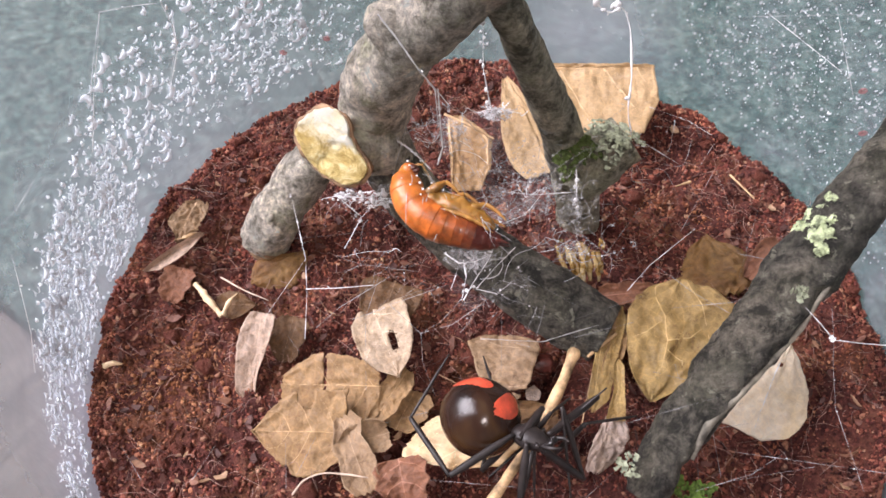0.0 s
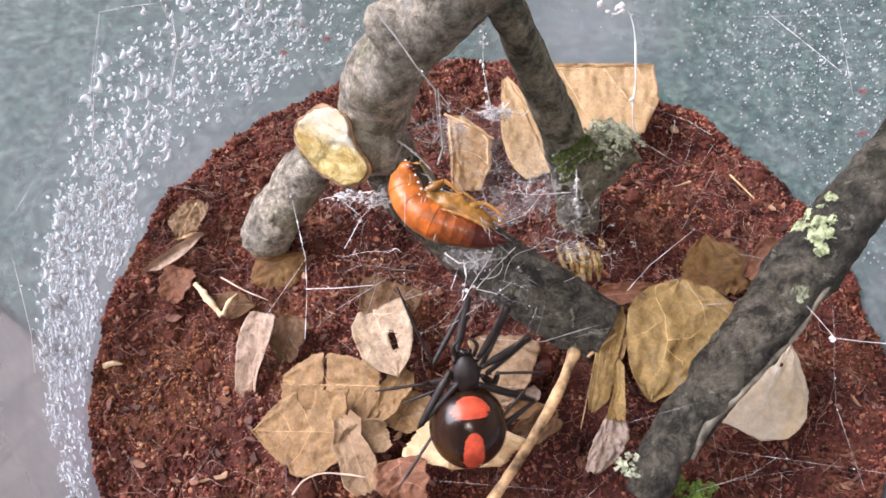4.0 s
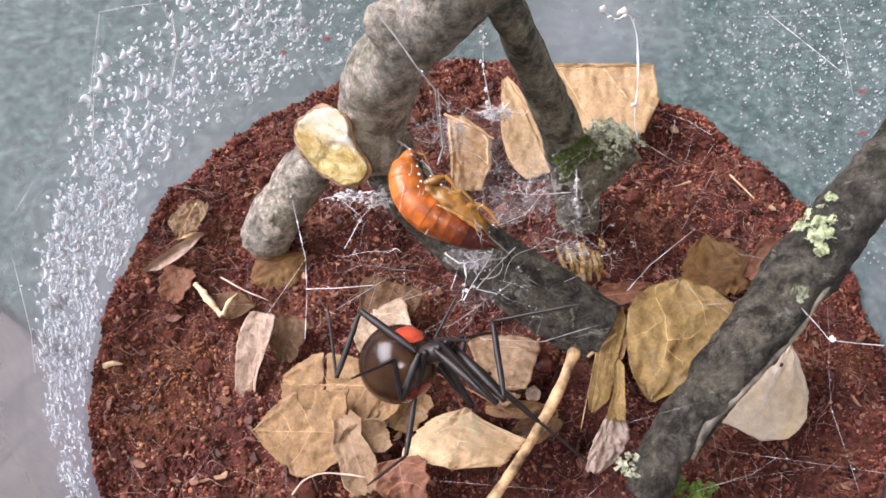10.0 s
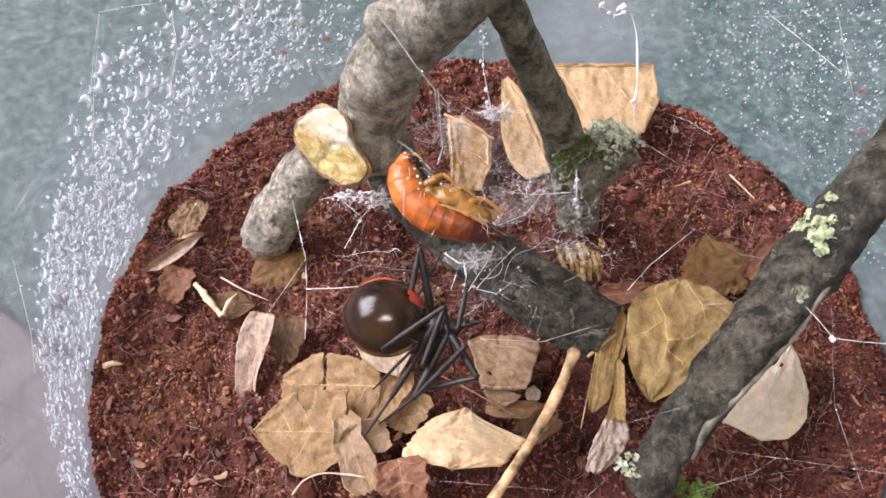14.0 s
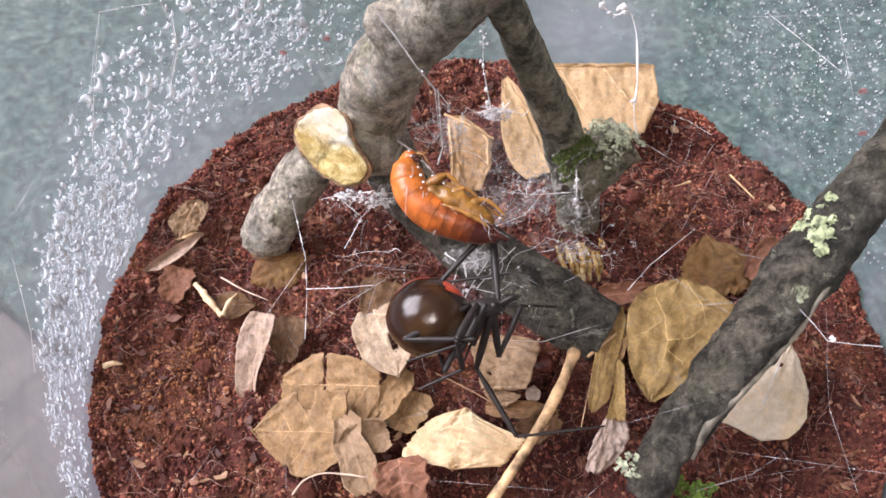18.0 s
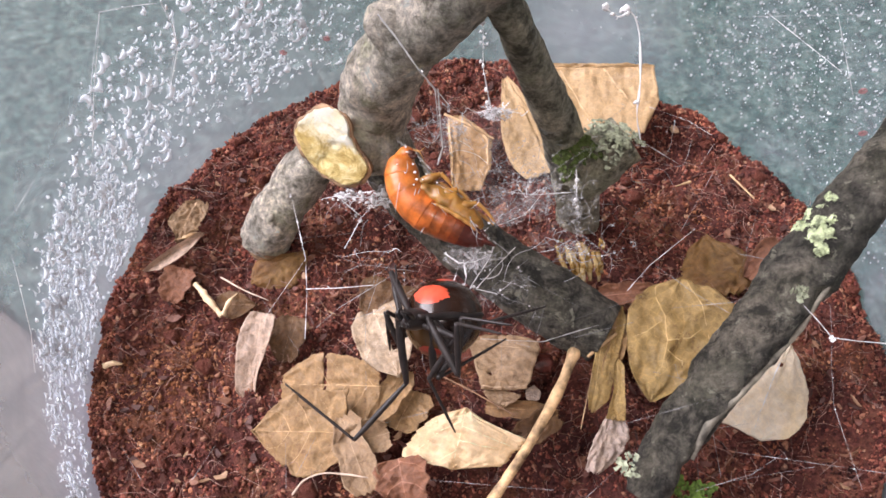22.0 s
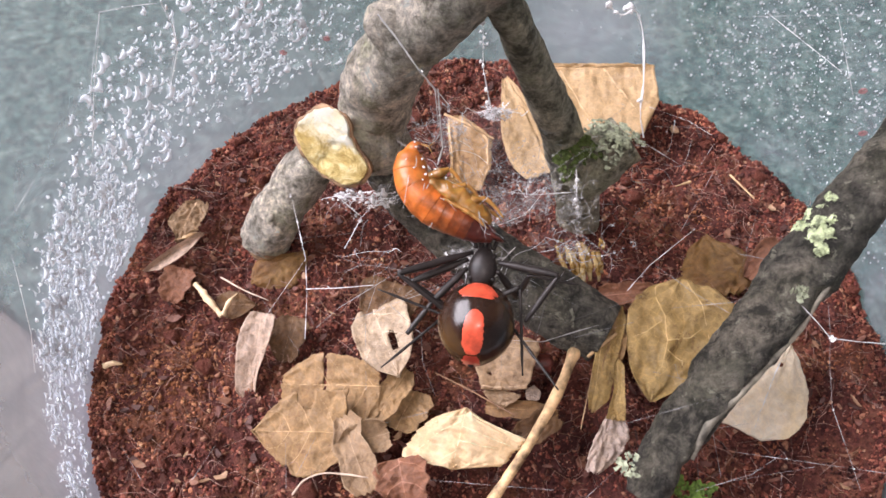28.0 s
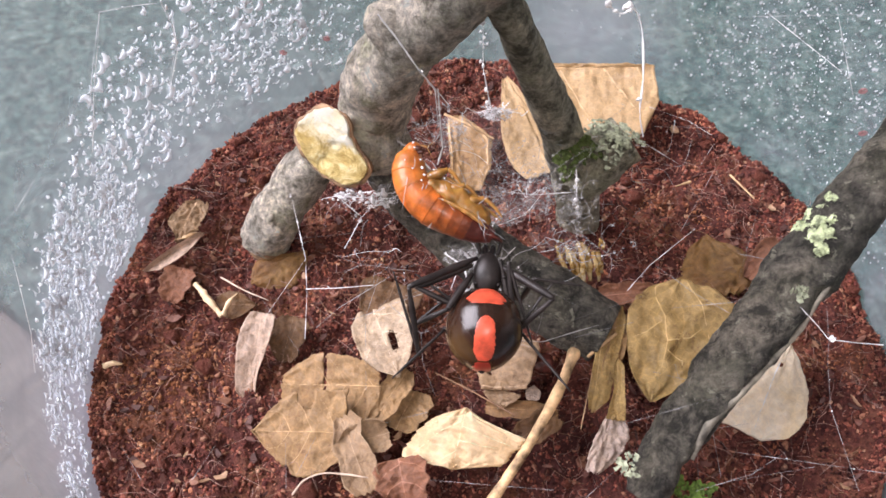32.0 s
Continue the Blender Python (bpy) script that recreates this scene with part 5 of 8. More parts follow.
for k in range(9):
    u = k / 8
    top = (0.00950 + 0.0044 * u + flake_rng.gauss(0, 0.0002), 0.0078 + flake_rng.gauss(0, 0.0007), 0.0066 + flake_rng.gauss(0, 0.0005))
    foot = (top[0] + flake_rng.uniform(0.0002, 0.0012), 0.0044 + 1.6 * (u - 0.45) ** 2 * 0.004 + flake_rng.gauss(0, 0.0006), 0.0036 + flake_rng.gauss(0, 0.0005))
    part("shell_plate", local(shell_plate(top, foot, flake_rng.uniform(0.00022, 0.00046), k), husk.location), husk, "curled golden sliver")
for k in range(14):
    c = Vector((0.01120, 0.00830, 0.0055)) + Vector((flake_rng.gauss(0, 0.0016), flake_rng.gauss(0, 0.0009), flake_rng.gauss(0, 0.0006)))
    d = Vector((flake_rng.gauss(0.1, 0.6), flake_rng.gauss(-1, 0.6), flake_rng.gauss(0, 0.4))).normalized() * flake_rng.uniform(0.0005, 0.0010)
    part("shell_flake", local(shell_plate(c - d, c + d, flake_rng.uniform(0.0001, 0.00026), 20 + k), husk.location), husk)
seed_husk = new("seed", blob("seed", (0, 0, 0), (0.0015, 0.0012, 0.0010), SEED, 24, 18, lambda v: v * (1 + 0.35 * noise.noise(v * 1.6) + 0.18 * noise.noise(v * 5))))
seed_husk.location = (0.00662, -0.00572, 0.0016)
tagged(seed_husk, "dark red-brown glossy seed on the soil", "seed")


# ---------------------------------------------------------------- web
web_base = (-0.01136, -0.00083, 0.01)
web = thing("spider_web", web_base, "tangled white spider web across the cup with dew beads", "web")


def thread(points, radius=0.00006, mat=None, beads=0, seed=0, name="thread", sag=0.0, curvy=False, fat=1.0):
    rng = random.Random(seed)
    p = [Vector(q) for q in points]
    radius *= 0.56
    # straight from knot to knot, with a little slack
    line = []
    for u, v in zip(p, p[1:]):
        for k in range(6):
            line.append(u.lerp(v, k / 6) + Vector((0, 0, -sag * math.sin(math.pi * k / 6))))
    line.append(p[-1])
    if curvy:
        line = spline(p, 40)
    knots = random.Random(seed * 7 + len(line))
    thick = [radius * knots.choice((0.5, 0.7, 0.9, 1.0, 1.3, 1.8)) for _ in range(max(4, int((p[-1] - p[0]).length / 0.0012)))]
    me = tube(name, line, thick, mat or SILK, max(len(line) - 1, 3 * len(thick)), 5, radius * 0.7, 0.0005, False, seed)
    ob = part(name, local(me, web_base), web)
    for k in range(beads):
        at = rng.choice((0.2, 0.45, 0.7)) * (len(line) - 1) + rng.gauss(0, 0.16) * len(line)
        at = min(len(line) - 1.001, max(0.0, at))
        c = line[int(at)].lerp(line[int(at) + 1], at % 1) + Vector((rng.gauss(0, 1), rng.gauss(0, 1), rng.gauss(0, 1))) * 0.00010 * fat - Vector(web_base)
        s = (0.00003 + 0.00011 * rng.random() ** 2) * fat
        off = Vector((rng.random() * 50, 0, 0))
        part("white_bead", blob("white_bead", (0, 0, 0), (s * rng.uniform(0.6, 1.5), s * rng.uniform(0.5, 1.2), s * rng.uniform(0.7, 1.8)), SILK, 8, 6, lambda v: v * (1 + 0.5 * noise.noise(v * 1.5 + off))), ob).location = c
    return ob


thread([(-0.01105, 0.00072, 0.05), (-0.00967, 0.00032, 0.048), (-0.00801, 0.0, 0.045), (-0.00517, 0.00134, 0.039)], 0.00010, beads=2, seed=61, fat=0.8)
thread([(-0.00801, 0.0, 0.045), (-0.00648, 0.00332, 0.039), (-0.00627, 0.00796, 0.03)], 0.00010, beads=4, seed=62)
thread([(-0.02368, 0.00854, 0.017), (-0.02258, 0.00463, 0.015), (-0.02168, 0.00138, 0.014), (-0.02149, -0.00209, 0.012), (-0.0215, -0.00692, 0.01)], 0.00007, beads=5, seed=1)
thread([(-0.02168, 0.00138, 0.014), (-0.02734, -0.00155, 0.006)], 0.00004)
thread([(-0.02149, -0.0021, 0.013), (-0.01753, -0.00259, 0.014), (-0.0136, -0.00285, 0.015)], 0.00007, beads=3, seed=2)
thread([(-0.04902, 0.03124, 0.025), (-0.04825, 0.02359, 0.024), (-0.04817, 0.01841, 0.022)], 0.00005, SILK_FINE)
thread([(-0.04113, 0.03434, 0.022), (-0.04018, 0.03058, 0.021), (-0.04099, 0.02594, 0.018)], 0.00008, SILK_FINE, beads=4, seed=3)
thread([(-0.05297, -0.00139, 0.019), (-0.05156, -0.00524, 0.017), (-0.05025, -0.00902, 0.015), (-0.05011, -0.01224, 0.012)], 0.00007, SILK_FINE, beads=3, seed=4)
thread([(0.02648, 0.01024, 0.008), (0.01961, 0.00389, 0.009), (0.01638, 0.00021, 0.009)], 0.00006, beads=1, seed=5)
thread([(0.03585, 0.03246, 0.024), (0.04013, 0.02975, 0.022), (0.04495, 0.0261, 0.02)], 0.00006)
thread([(0.04345, 0.03164, 0.026), (0.04502, 0.02785, 0.022), (0.04656, 0.0239, 0.018)], 0.00005, SILK_FINE)
thread([(0.03386, 0.03434, 0.022), (0.04918, 0.03002, 0.026)], 0.00004, SILK_FINE)
thread([(0.03699, 0.03064, 0.02), (0.042, 0.03004, 0.021)], 0.00004, SILK_FINE)
thread([(0.0127, -0.0039, 0.008), (0.0056, -0.00729, 0.01), (-0.00158, -0.00804, 0.012)], 0.00004)
thread([(0.02562, -0.01966, 0.008), (0.03382, -0.02092, 0.008), (0.0412, -0.02204, 0.008)], 0.000035, SILK_FINE, beads=2, seed=6)
thread([(0.02033, -0.02434, 0.009), (0.02692, -0.02216, 0.008), (0.03152, -0.01926, 0.007)], 0.00003, SILK_FINE)
thread([(-0.00715, -0.02314, 0.009), (0.00572, -0.02422, 0.009)], 0.00003, SILK_FINE)
thread([(-0.01182, -0.00106, 0.014), (-0.01763, -0.00399, 0.012), (-0.02016, -0.00602, 0.011)], 0.00004, SILK_FINE)
thread([(-0.01568, -0.00667, 0.014), (-0.01379, -0.00624, 0.0145), (-0.01161, -0.00545, 0.015), (-0.00537, -0.00479, 0.018)], 0.000035, SILK_FINE, beads=4, seed=7)
thread([(-0.01161, -0.00545, 0.015), (-0.00806, -0.01016, 0.017), (-0.00479, -0.00971, 0.018), (-0.00182, -0.0079, 0.019)], 0.000035, SILK_FINE, beads=3, seed=8)
thread([(-0.00806, -0.01016, 0.017), (-0.00792, -0.01192, 0.014), (-0.00663, -0.01302, 0.008)], 0.00003, SILK_FINE)
thread([(-0.00057, -0.00579, 0.019), (0.00117, -0.0072, 0.019), (0.00421, -0.00764, 0.018)], 0.00004, SILK_FINE, beads=2, seed=9)
thread([(0.00421, -0.00764, 0.018), (0.00329, -0.00947, 0.017), (0.00466, -0.00972, 0.015)], 0.00004, SILK_FINE, beads=1, seed=10)
thread([(-0.00355, -0.00283, 0.02), (-0.00327, -0.00468, 0.0195), (-0.00371, -0.00706, 0.019)], 0.00010, beads=4, seed=11)
thread([(-0.00371, -0.00706, 0.019), (-0.00598, -0.00937, 0.018), (-0.00806, -0.01016, 0.017)], 0.00003, SILK_FINE, seed=12)
thread([(-0.00629, 0.01275, 0.03), (-0.00606, 0.0118, 0.026), (-0.0058, 0.00964, 0.024), (-0.00637, 0.008, 0.023)], 0.00016, beads=16, seed=13, fat=1.5)
thread([(-0.01172, 0.00966, 0.026), (-0.00961, 0.00873, 0.025), (-0.00818, 0.00796, 0.024), (-0.00713, 0.00734, 0.023)], 0.00010, beads=14, seed=63, fat=1.5)
thread([(-0.04226, 0.01809, 0.036), (-0.04347, 0.0166, 0.032), (-0.04519, 0.01521, 0.027), (-0.04649, 0.01164, 0.021)], 0.00011, SILK_FINE, beads=4, seed=64)
thread([(-0.04226, 0.01809, 0.036), (-0.03951, 0.01901, 0.036), (-0.03601, 0.01966, 0.036)], 0.00008, SILK_FINE, beads=5, seed=65)
thread([(-0.03601, 0.01966, 0.036), (-0.03604, 0.02077, 0.032), (-0.03655, 0.0211, 0.028), (-0.03799, 0.01827, 0.024)], 0.00010, SILK_FINE, beads=8, seed=66, fat=1.6)
thread([(-0.00138, 0.01886, 0.034), (-0.00116, 0.01827, 0.028), (0.00004, 0.01701, 0.022)], 0.00011, beads=18, seed=14, fat=2.2)
thread([(-0.00455, 0.00623, 0.034), (-0.00128, 0.01523, 0.02), (0.00196, 0.00901, 0.018)], 0.00004, SILK_FINE)
thread([(0.01015, 0.01162, 0.018), (0.01, 0.00854, 0.017), (0.01035, 0.00588, 0.015)], 0.00008, beads=12, seed=15, fat=2.4)
thread([(0.00117, 0.00735, 0.019), (0.00519, 0.00774, 0.018), (0.01004, 0.00897, 0.017)], 0.00006, beads=4, seed=16)
thread([(0.00026, 0.00172, 0.02), (0.00371, 0.00483, 0.018), (0.00676, 0.00983, 0.017)], 0.00005)
thread([(-0.0185, 0.00748, 0.018), (-0.01443, 0.00651, 0.019), (-0.01114, 0.00654, 0.02)], 0.00010, beads=22, seed=17, fat=2.4)
thread([(-0.01783, 0.00731, 0.018), (-0.01528, 0.00595, 0.016), (-0.01754, 0.00432, 0.012)], 0.00006, beads=9, seed=18)
thread([(-0.01528, 0.00595, 0.016), (-0.01181, 0.00737, 0.02), (-0.00977, 0.01137, 0.026)], 0.00005, beads=3, seed=19)
thread([(-0.01156, 0.00883, 0.026), (-0.00858, 0.01283, 0.024), (-0.00535, 0.01416, 0.024)], 0.00005, SILK_FINE)
thread([(0.01187, 0.01754, 0.017), (0.01695, 0.01755, 0.018), (0.02605, 0.02119, 0.008)], 0.00006)
thread([(0.02372, 0.03179, 0.008), (0.02969, 0.03095, 0.006), (0.03329, 0.03006, 0.004)], 0.00005, beads=2, seed=20)
thread([(0.01281, 0.00373, 0.008), (0.0221, 0.01741, 0.006)], 0.00004, SILK_FINE)
thread([(-0.05471, 0.00172, 0.02), (-0.05352, 0.00409, 0.02), (-0.05276, 0.0082, 0.02)], 0.00005, SILK_FINE)
thread([(-0.03152, -0.01739, 0.004), (-0.03341, -0.02132, 0.004)], 0.00003, SILK_FINE)
thread([(-0.00018, -0.00069, 0.0195), (-0.0007, -0.00213, 0.0192), (-0.00248, -0.00507, 0.019), (-0.00357, -0.00672, 0.018)], 0.00009, beads=9, seed=70, fat=1.6)
thread([(0.00227, -0.00013, 0.0185), (0.00018, -0.00255, 0.0185), (-0.00223, -0.00561, 0.0185)], 0.00006, beads=5, seed=71, fat=1.3)
thread([(-0.00562, -0.00159, 0.0195), (-0.00403, -0.00293, 0.0195), (-0.00245, -0.00278, 0.0195), (-0.00057, -0.00168, 0.0192)], 0.00008, beads=9, seed=72, fat=1.6)
thread([(-0.00403, -0.00293, 0.0195), (-0.00441, -0.00435, 0.019), (-0.00489, -0.0053, 0.018)], 0.00005, beads=3, seed=73, fat=1.0)
thread([(-0.00223, -0.00561, 0.0185), (8e-05, -0.00587, 0.018), (0.00171, -0.0041, 0.0175)], 0.00004, beads=3, seed=74, fat=1.0)
thread([(-0.02073, 0.01194, 0.012), (-0.01795, 0.01266, 0.012), (-0.0147, 0.01141, 0.014), (-0.01198, 0.00918, 0.018)], 0.00008, beads=20, seed=80, fat=2.2)
thread([(-0.02024, 0.01734, 0.004), (-0.01814, 0.01579, 0.004), (-0.01629, 0.01406, 0.004)], 0.00004, SILK_FINE, beads=14, seed=81, fat=2.0)
thread([(-0.01787, 0.01212, 0.014), (-0.01617, 0.01354, 0.01), (-0.01425, 0.01326, 0.008)], 0.00004, SILK_FINE, beads=9, seed=82, fat=1.8)
thread([(-0.04166, -0.01779, 0.005), (-0.03902, -0.02132, 0.004)], 0.00003, SILK_FINE)
thread([(-0.01217, 0.00805, 0.044), (-0.02138, 0.02376, 0.022)], 0.00003, SILK_FINE)
thread([(0.02144, -0.00217, 0.009), (0.02775, -0.00324, 0.012), (0.02753, -0.00497, 0.016)], 0.000035, SILK_FINE)
thread([(0.0206, 0.00457, 0.008), (0.0248, 0.00044, 0.008), (0.02778, -0.00452, 0.011)], 0.000035, SILK_FINE)


def tuft(centre, spread, count, seed, radius=0.00005):
    """A knot of crossing silk."""
    rng = random.Random(seed)
    c = Vector(centre)
    for k in range(count):
        p = c + Vector((rng.gauss(0, 0.7) * spread[0], rng.gauss(0, 0.7) * spread[1], rng.gauss(0, 0.5) * spread[2]))
        step = Vector((rng.gauss(0, 1) * spread[0], rng.gauss(0, 1) * spread[1], rng.gauss(0, 0.5) * spread[2])) * 0.35
        pts = [p]
        for _ in range(rng.choice((3, 4, 6))):
            step = step * 0.75 + Vector((rng.gauss(0, 1) * spread[0], rng.gauss(0, 1) * spread[1], rng.gauss(0, 0.5) * spread[2])) * 0.22
            pts.append(pts[-1] + step)
        thread(pts, radius * rng.uniform(0.4, 1.4), SILK if k % 5 == 0 else SILK_FINE, rng.choice((0, 0, 1, 2)), seed * 100 + k, curvy=True)


tuft((0.0007, 0.01673, 0.022), (0.0011, 0.0004, 0.001), 14, 1, 0.00009)
tuft((-0.00190, -0.00170, 0.0190), (0.0014, 0.0008, 0.0015), 12, 2, 0.00006)
tuft((0.00012, -0.00479, 0.018), (0.0040, 0.0018, 0.003), 7, 3, 0.00003)
tuft((-0.01385, 0.00648, 0.018), (0.0026, 0.0014, 0.002), 8, 4, 0.00004)
tuft((0.00393, 0.00727, 0.017), (0.0035, 0.0030, 0.003), 18, 5, 0.00003)
tuft((-0.00666, 0.01382, 0.022), (0.0030, 0.0020, 0.003), 14, 6, 0.00003)
tuft((0.01013, 0.00644, 0.009), (0.0026, 0.0012, 0.002), 14, 7, 0.00005)
tuft((0.0161, 0.01676, 0.012), (0.0040, 0.0030, 0.002), 10, 9, 0.00003)
tuft((-0.01224, 0.00489, 0.01), (0.0050, 0.0030, 0.003), 7, 10, 0.00003)


def spray(centre, reach, count, seed):
    """A strand that forks again and again, with dew on its forks."""
    rng = random.Random(seed)
    right, up, near = Vector((1, 0, 0)), Vector((0, 0.817, 0.577)), Vector((0, -0.577, 0.817))

    def grow(p, heading, ln, width, depth):
        q = p + (right * math.cos(heading) + up * math.sin(heading)) * ln + near * rng.gauss(0, 0.2) * ln
        mid = p.lerp(q, 0.5) + (right * rng.gauss(0, 1) + up * rng.gauss(0, 1)) * ln * 0.10
        thread([p, mid, q], width, SILK if depth > 1 else SILK_FINE, rng.choice((0, 1, 1)), rng.randrange(9999), curvy=True, fat=0.9)
        if depth:
            for _ in range(rng.choice((1, 2, 2))):
                grow(q, heading + rng.gauss(0, 0.7), ln * rng.uniform(0.45, 0.8), width * 0.75, depth - 1)

    for k in range(count):
        grow(Vector(centre), rng.uniform(0, 6.283), reach * rng.uniform(0.4, 0.7), 0.00008, 3)


spray((-0.00210, -0.00160, 0.0195), 0.0018, 3, 1)
spray((0.00397, 0.00812, 0.017), 0.0020, 3, 3)
spray((-0.0135, 0.00606, 0.018), 0.0016, 4, 4)
spray((-0.00666, 0.01249, 0.022), 0.0018, 3, 5)


def wisp(centre, right, up, seed, mat=None):
    """A thin torn sheet of matted silk, or of added haze, facing the viewer."""
    c, e, f = Vector(centre), Vector((1, 0, 0)) * right, Vector((0, 0.817, 0.577)) * up
    n = Vector((0, -0.577, 0.817))
    off = Vector((seed * 2.7, 0, 0))
    vs, fs, rings, m = [c - Vector(web_base)], [], 5, 22
    for i in range(1, rings + 1):
        for j in range(m):
            a = 2 * math.pi * j / m
            d = e * math.cos(a) + f * math.sin(a)
            k = i / rings * (1 + 0.45 * noise.noise(Vector((math.cos(a) * 1.5, math.sin(a) * 1.5, 0)) + off) + 0.3 * noise.noise(Vector((math.cos(a) * 4, math.sin(a) * 4, 3)) + off))
            q = c + d * k
            vs.append(q + n * 0.0008 * noise.noise(q * 900 + off) - Vector(web_base))
    for j in range(m):
        fs.append((0, 1 + j, 1 + (j + 1) % m))
        for i in range(rings - 1):
            p, q = 1 + i * m + j, 1 + i * m + (j + 1) % m
            fs.append((p, p + m, q + m, q))
    part("silk_wisp", mesh("silk_wisp", vs, fs, mat or SILK_HAZE), web, "milky wisp of matted silk, the faintest only added haze")


for k in range(4):
    wisp((0.00054, 0.01644, 0.0223), 0.0019, 0.0007, k, SILK_FILM)
    if k < 2:
        wisp((-0.00250 - 0.0008 * k, -0.00200, 0.0192), 0.0026, 0.0011, 10 + k)
for k, (place, wide, high) in enumerate((((-0.01189, 0.00733, 0.0185), 0.0020, 0.0010), ((-0.01525, 0.00755, 0.0175), 0.0024, 0.0006), ((0.0019, 0.00643, 0.017), 0.0026, 0.0022), ((0.00618, 0.00978, 0.016), 0.0022, 0.0022),
                                         ((-0.00467, 0.0143, 0.021), 0.0022, 0.0020), ((0.00986, 0.00877, 0.014), 0.0014, 0.0022), ((0.01103, 0.00715, 0.008), 0.0024, 0.0010), ((0.01416, 0.01505, 0.014), 0.0020, 0.0014))):
    wisp(place, wide, high, 20 + k)


# Faint sheets added to haze and lighten the middle, beyond the real strands.
for k, (place, wide, high) in enumerate((
    ((0.00206, 0.00983, 0.017), 0.0055, 0.005),
    ((0.00377, 0.01419, 0.015), 0.005, 0.005),
    ((-0.00267, 0.0143, 0.021), 0.0045, 0.0035),
    ((0.00851, 0.00818, 0.009), 0.004, 0.0025),
    ((-0.00099, -0.00387, 0.016), 0.005, 0.0026),
)):
    wisp(place, wide, high, 40 + k, HAZE_VEIL)


def fuzz(centre, spread, count, seed, size, mat, fat=1.0, lean=None):
    """A cloud of fine crossing strands and fluff, too many to count, in one mesh."""
    rng = random.Random(seed)
    vs, fs = [], []
    c0 = Vector(centre) - Vector(web_base)
    right, up, near = Vector((1, 0, 0)), Vector((0, 0.817, 0.577)), Vector((0, -0.577, 0.817))

    def put(me):
        n0 = len(vs)
        vs.extend(v.co[:] for v in me.vertices)
        fs.extend([n0 + i for i in p.vertices] for p in me.polygons)
        bpy.data.meshes.remove(me)

    for k in range(count):
        p = c0 + right * rng.gauss(0, spread[0]) + up * rng.gauss(0, spread[1]) + near * rng.gauss(0, spread[2])
        a = rng.uniform(0, 6.283) if lean is None else radians(rng.gauss(lean, 28))
        ln = size * rng.uniform(0.4, 1.5)
        q = p + (right * math.cos(a) + up * math.sin(a)) * ln + near * rng.gauss(0, 0.3) * ln
        mid = p.lerp(q, 0.5) + (right * rng.gauss(0, 1) + up * rng.gauss(0, 1)) * ln * 0.2
        r0 = 0.000016 * fat
        put(tube("f", [p, mid, q], [r0 * rng.choice((0.5, 0.8, 1.0, 1.6, 2.6)) for _ in range(6)], mat, 10, 4, r0 * 0.6, 0.0004, False))
        for _ in range(rng.choice((0, 1, 1, 2, 3))):
            s = rng.uniform(0.00003, 0.00011) * fat ** 0.5
            d = p.lerp(q, rng.random())
            off = Vector((k * 1.7, 0, 0))
            put(blob("b", d, (s * rng.uniform(0.6, 1.8), s, s * rng.uniform(0.6, 1.8)), mat, 7, 5, lambda v: v * (1 + 0.5 * noise.noise(v * 1.5 + off))))
    tagged(part("silk_fuzz", mesh("silk_fuzz", vs, fs, mat), web, "cloud of fine tangled silk"), kind="stuff")


fuzz((0.0030, 0.0085, 0.018), (0.0030, 0.0026, 0.0020), 38, 1, 0.0016, SILK_FINE, 1.0, 60)
fuzz((0.0068, 0.0082, 0.016), (0.0022, 0.0030, 0.0020), 34, 2, 0.0020, SILK_FINE, 1.2, 70)
fuzz((-0.0052, 0.0135, 0.022), (0.0026, 0.0022, 0.0015), 30, 3, 0.0016, SILK_FINE, 1.2, 100)
fuzz((-0.0142, 0.0068, 0.018), (0.0022, 0.0006, 0.0008), 34, 4, 0.0009, SILK, 1.5, 10)
fuzz((-0.0022, -0.0026, 0.0195), (0.0014, 0.0008, 0.0010), 20, 5, 0.0011, SILK_FINE, 1.8, 80)
fuzz((0.0002, -0.0052, 0.018), (0.0042, 0.0018, 0.0015), 14, 6, 0.0030, SILK_FINE, 0.7)
fuzz((0.0007, 0.0166, 0.0222), (0.0011, 0.0003, 0.0005), 30, 7, 0.0008, SILK, 1.6, 15)
fuzz((0.0104, 0.0070, 0.010), (0.0024, 0.0010, 0.0012), 30, 8, 0.0016, SILK_FINE, 1.5)
fuzz((-0.0135, 0.0015, 0.010), (0.0050, 0.0030, 0.0020), 16, 9, 0.0030, SILK_FINE, 0.7, 50)
fuzz((0.0165, 0.0165, 0.010), (0.0060, 0.0035, 0.0020), 26, 10, 0.0040, SILK_FINE, 0.8)


def stray(count, seed):
    """Fine single threads strung through the cup."""
    rng = random.Random(seed)
    for k in range(count):
        a = Vector((rng.uniform(-0.040, 0.040), rng.uniform(-0.025, 0.038), rng.uniform(0.001, 0.012)))
        d = Vector((rng.gauss(0, 1), rng.gauss(0, 0.8), rng.gauss(0, 0.5))).normalized() * rng.uniform(0.004, 0.014)
        b = a + d
        if math.hypot(b.x, b.y) < 0.046 and b.z > 0:
            thread([a, b], rng.uniform(0.000018, 0.000036), SILK_FINE, 0, seed * 1000 + k)


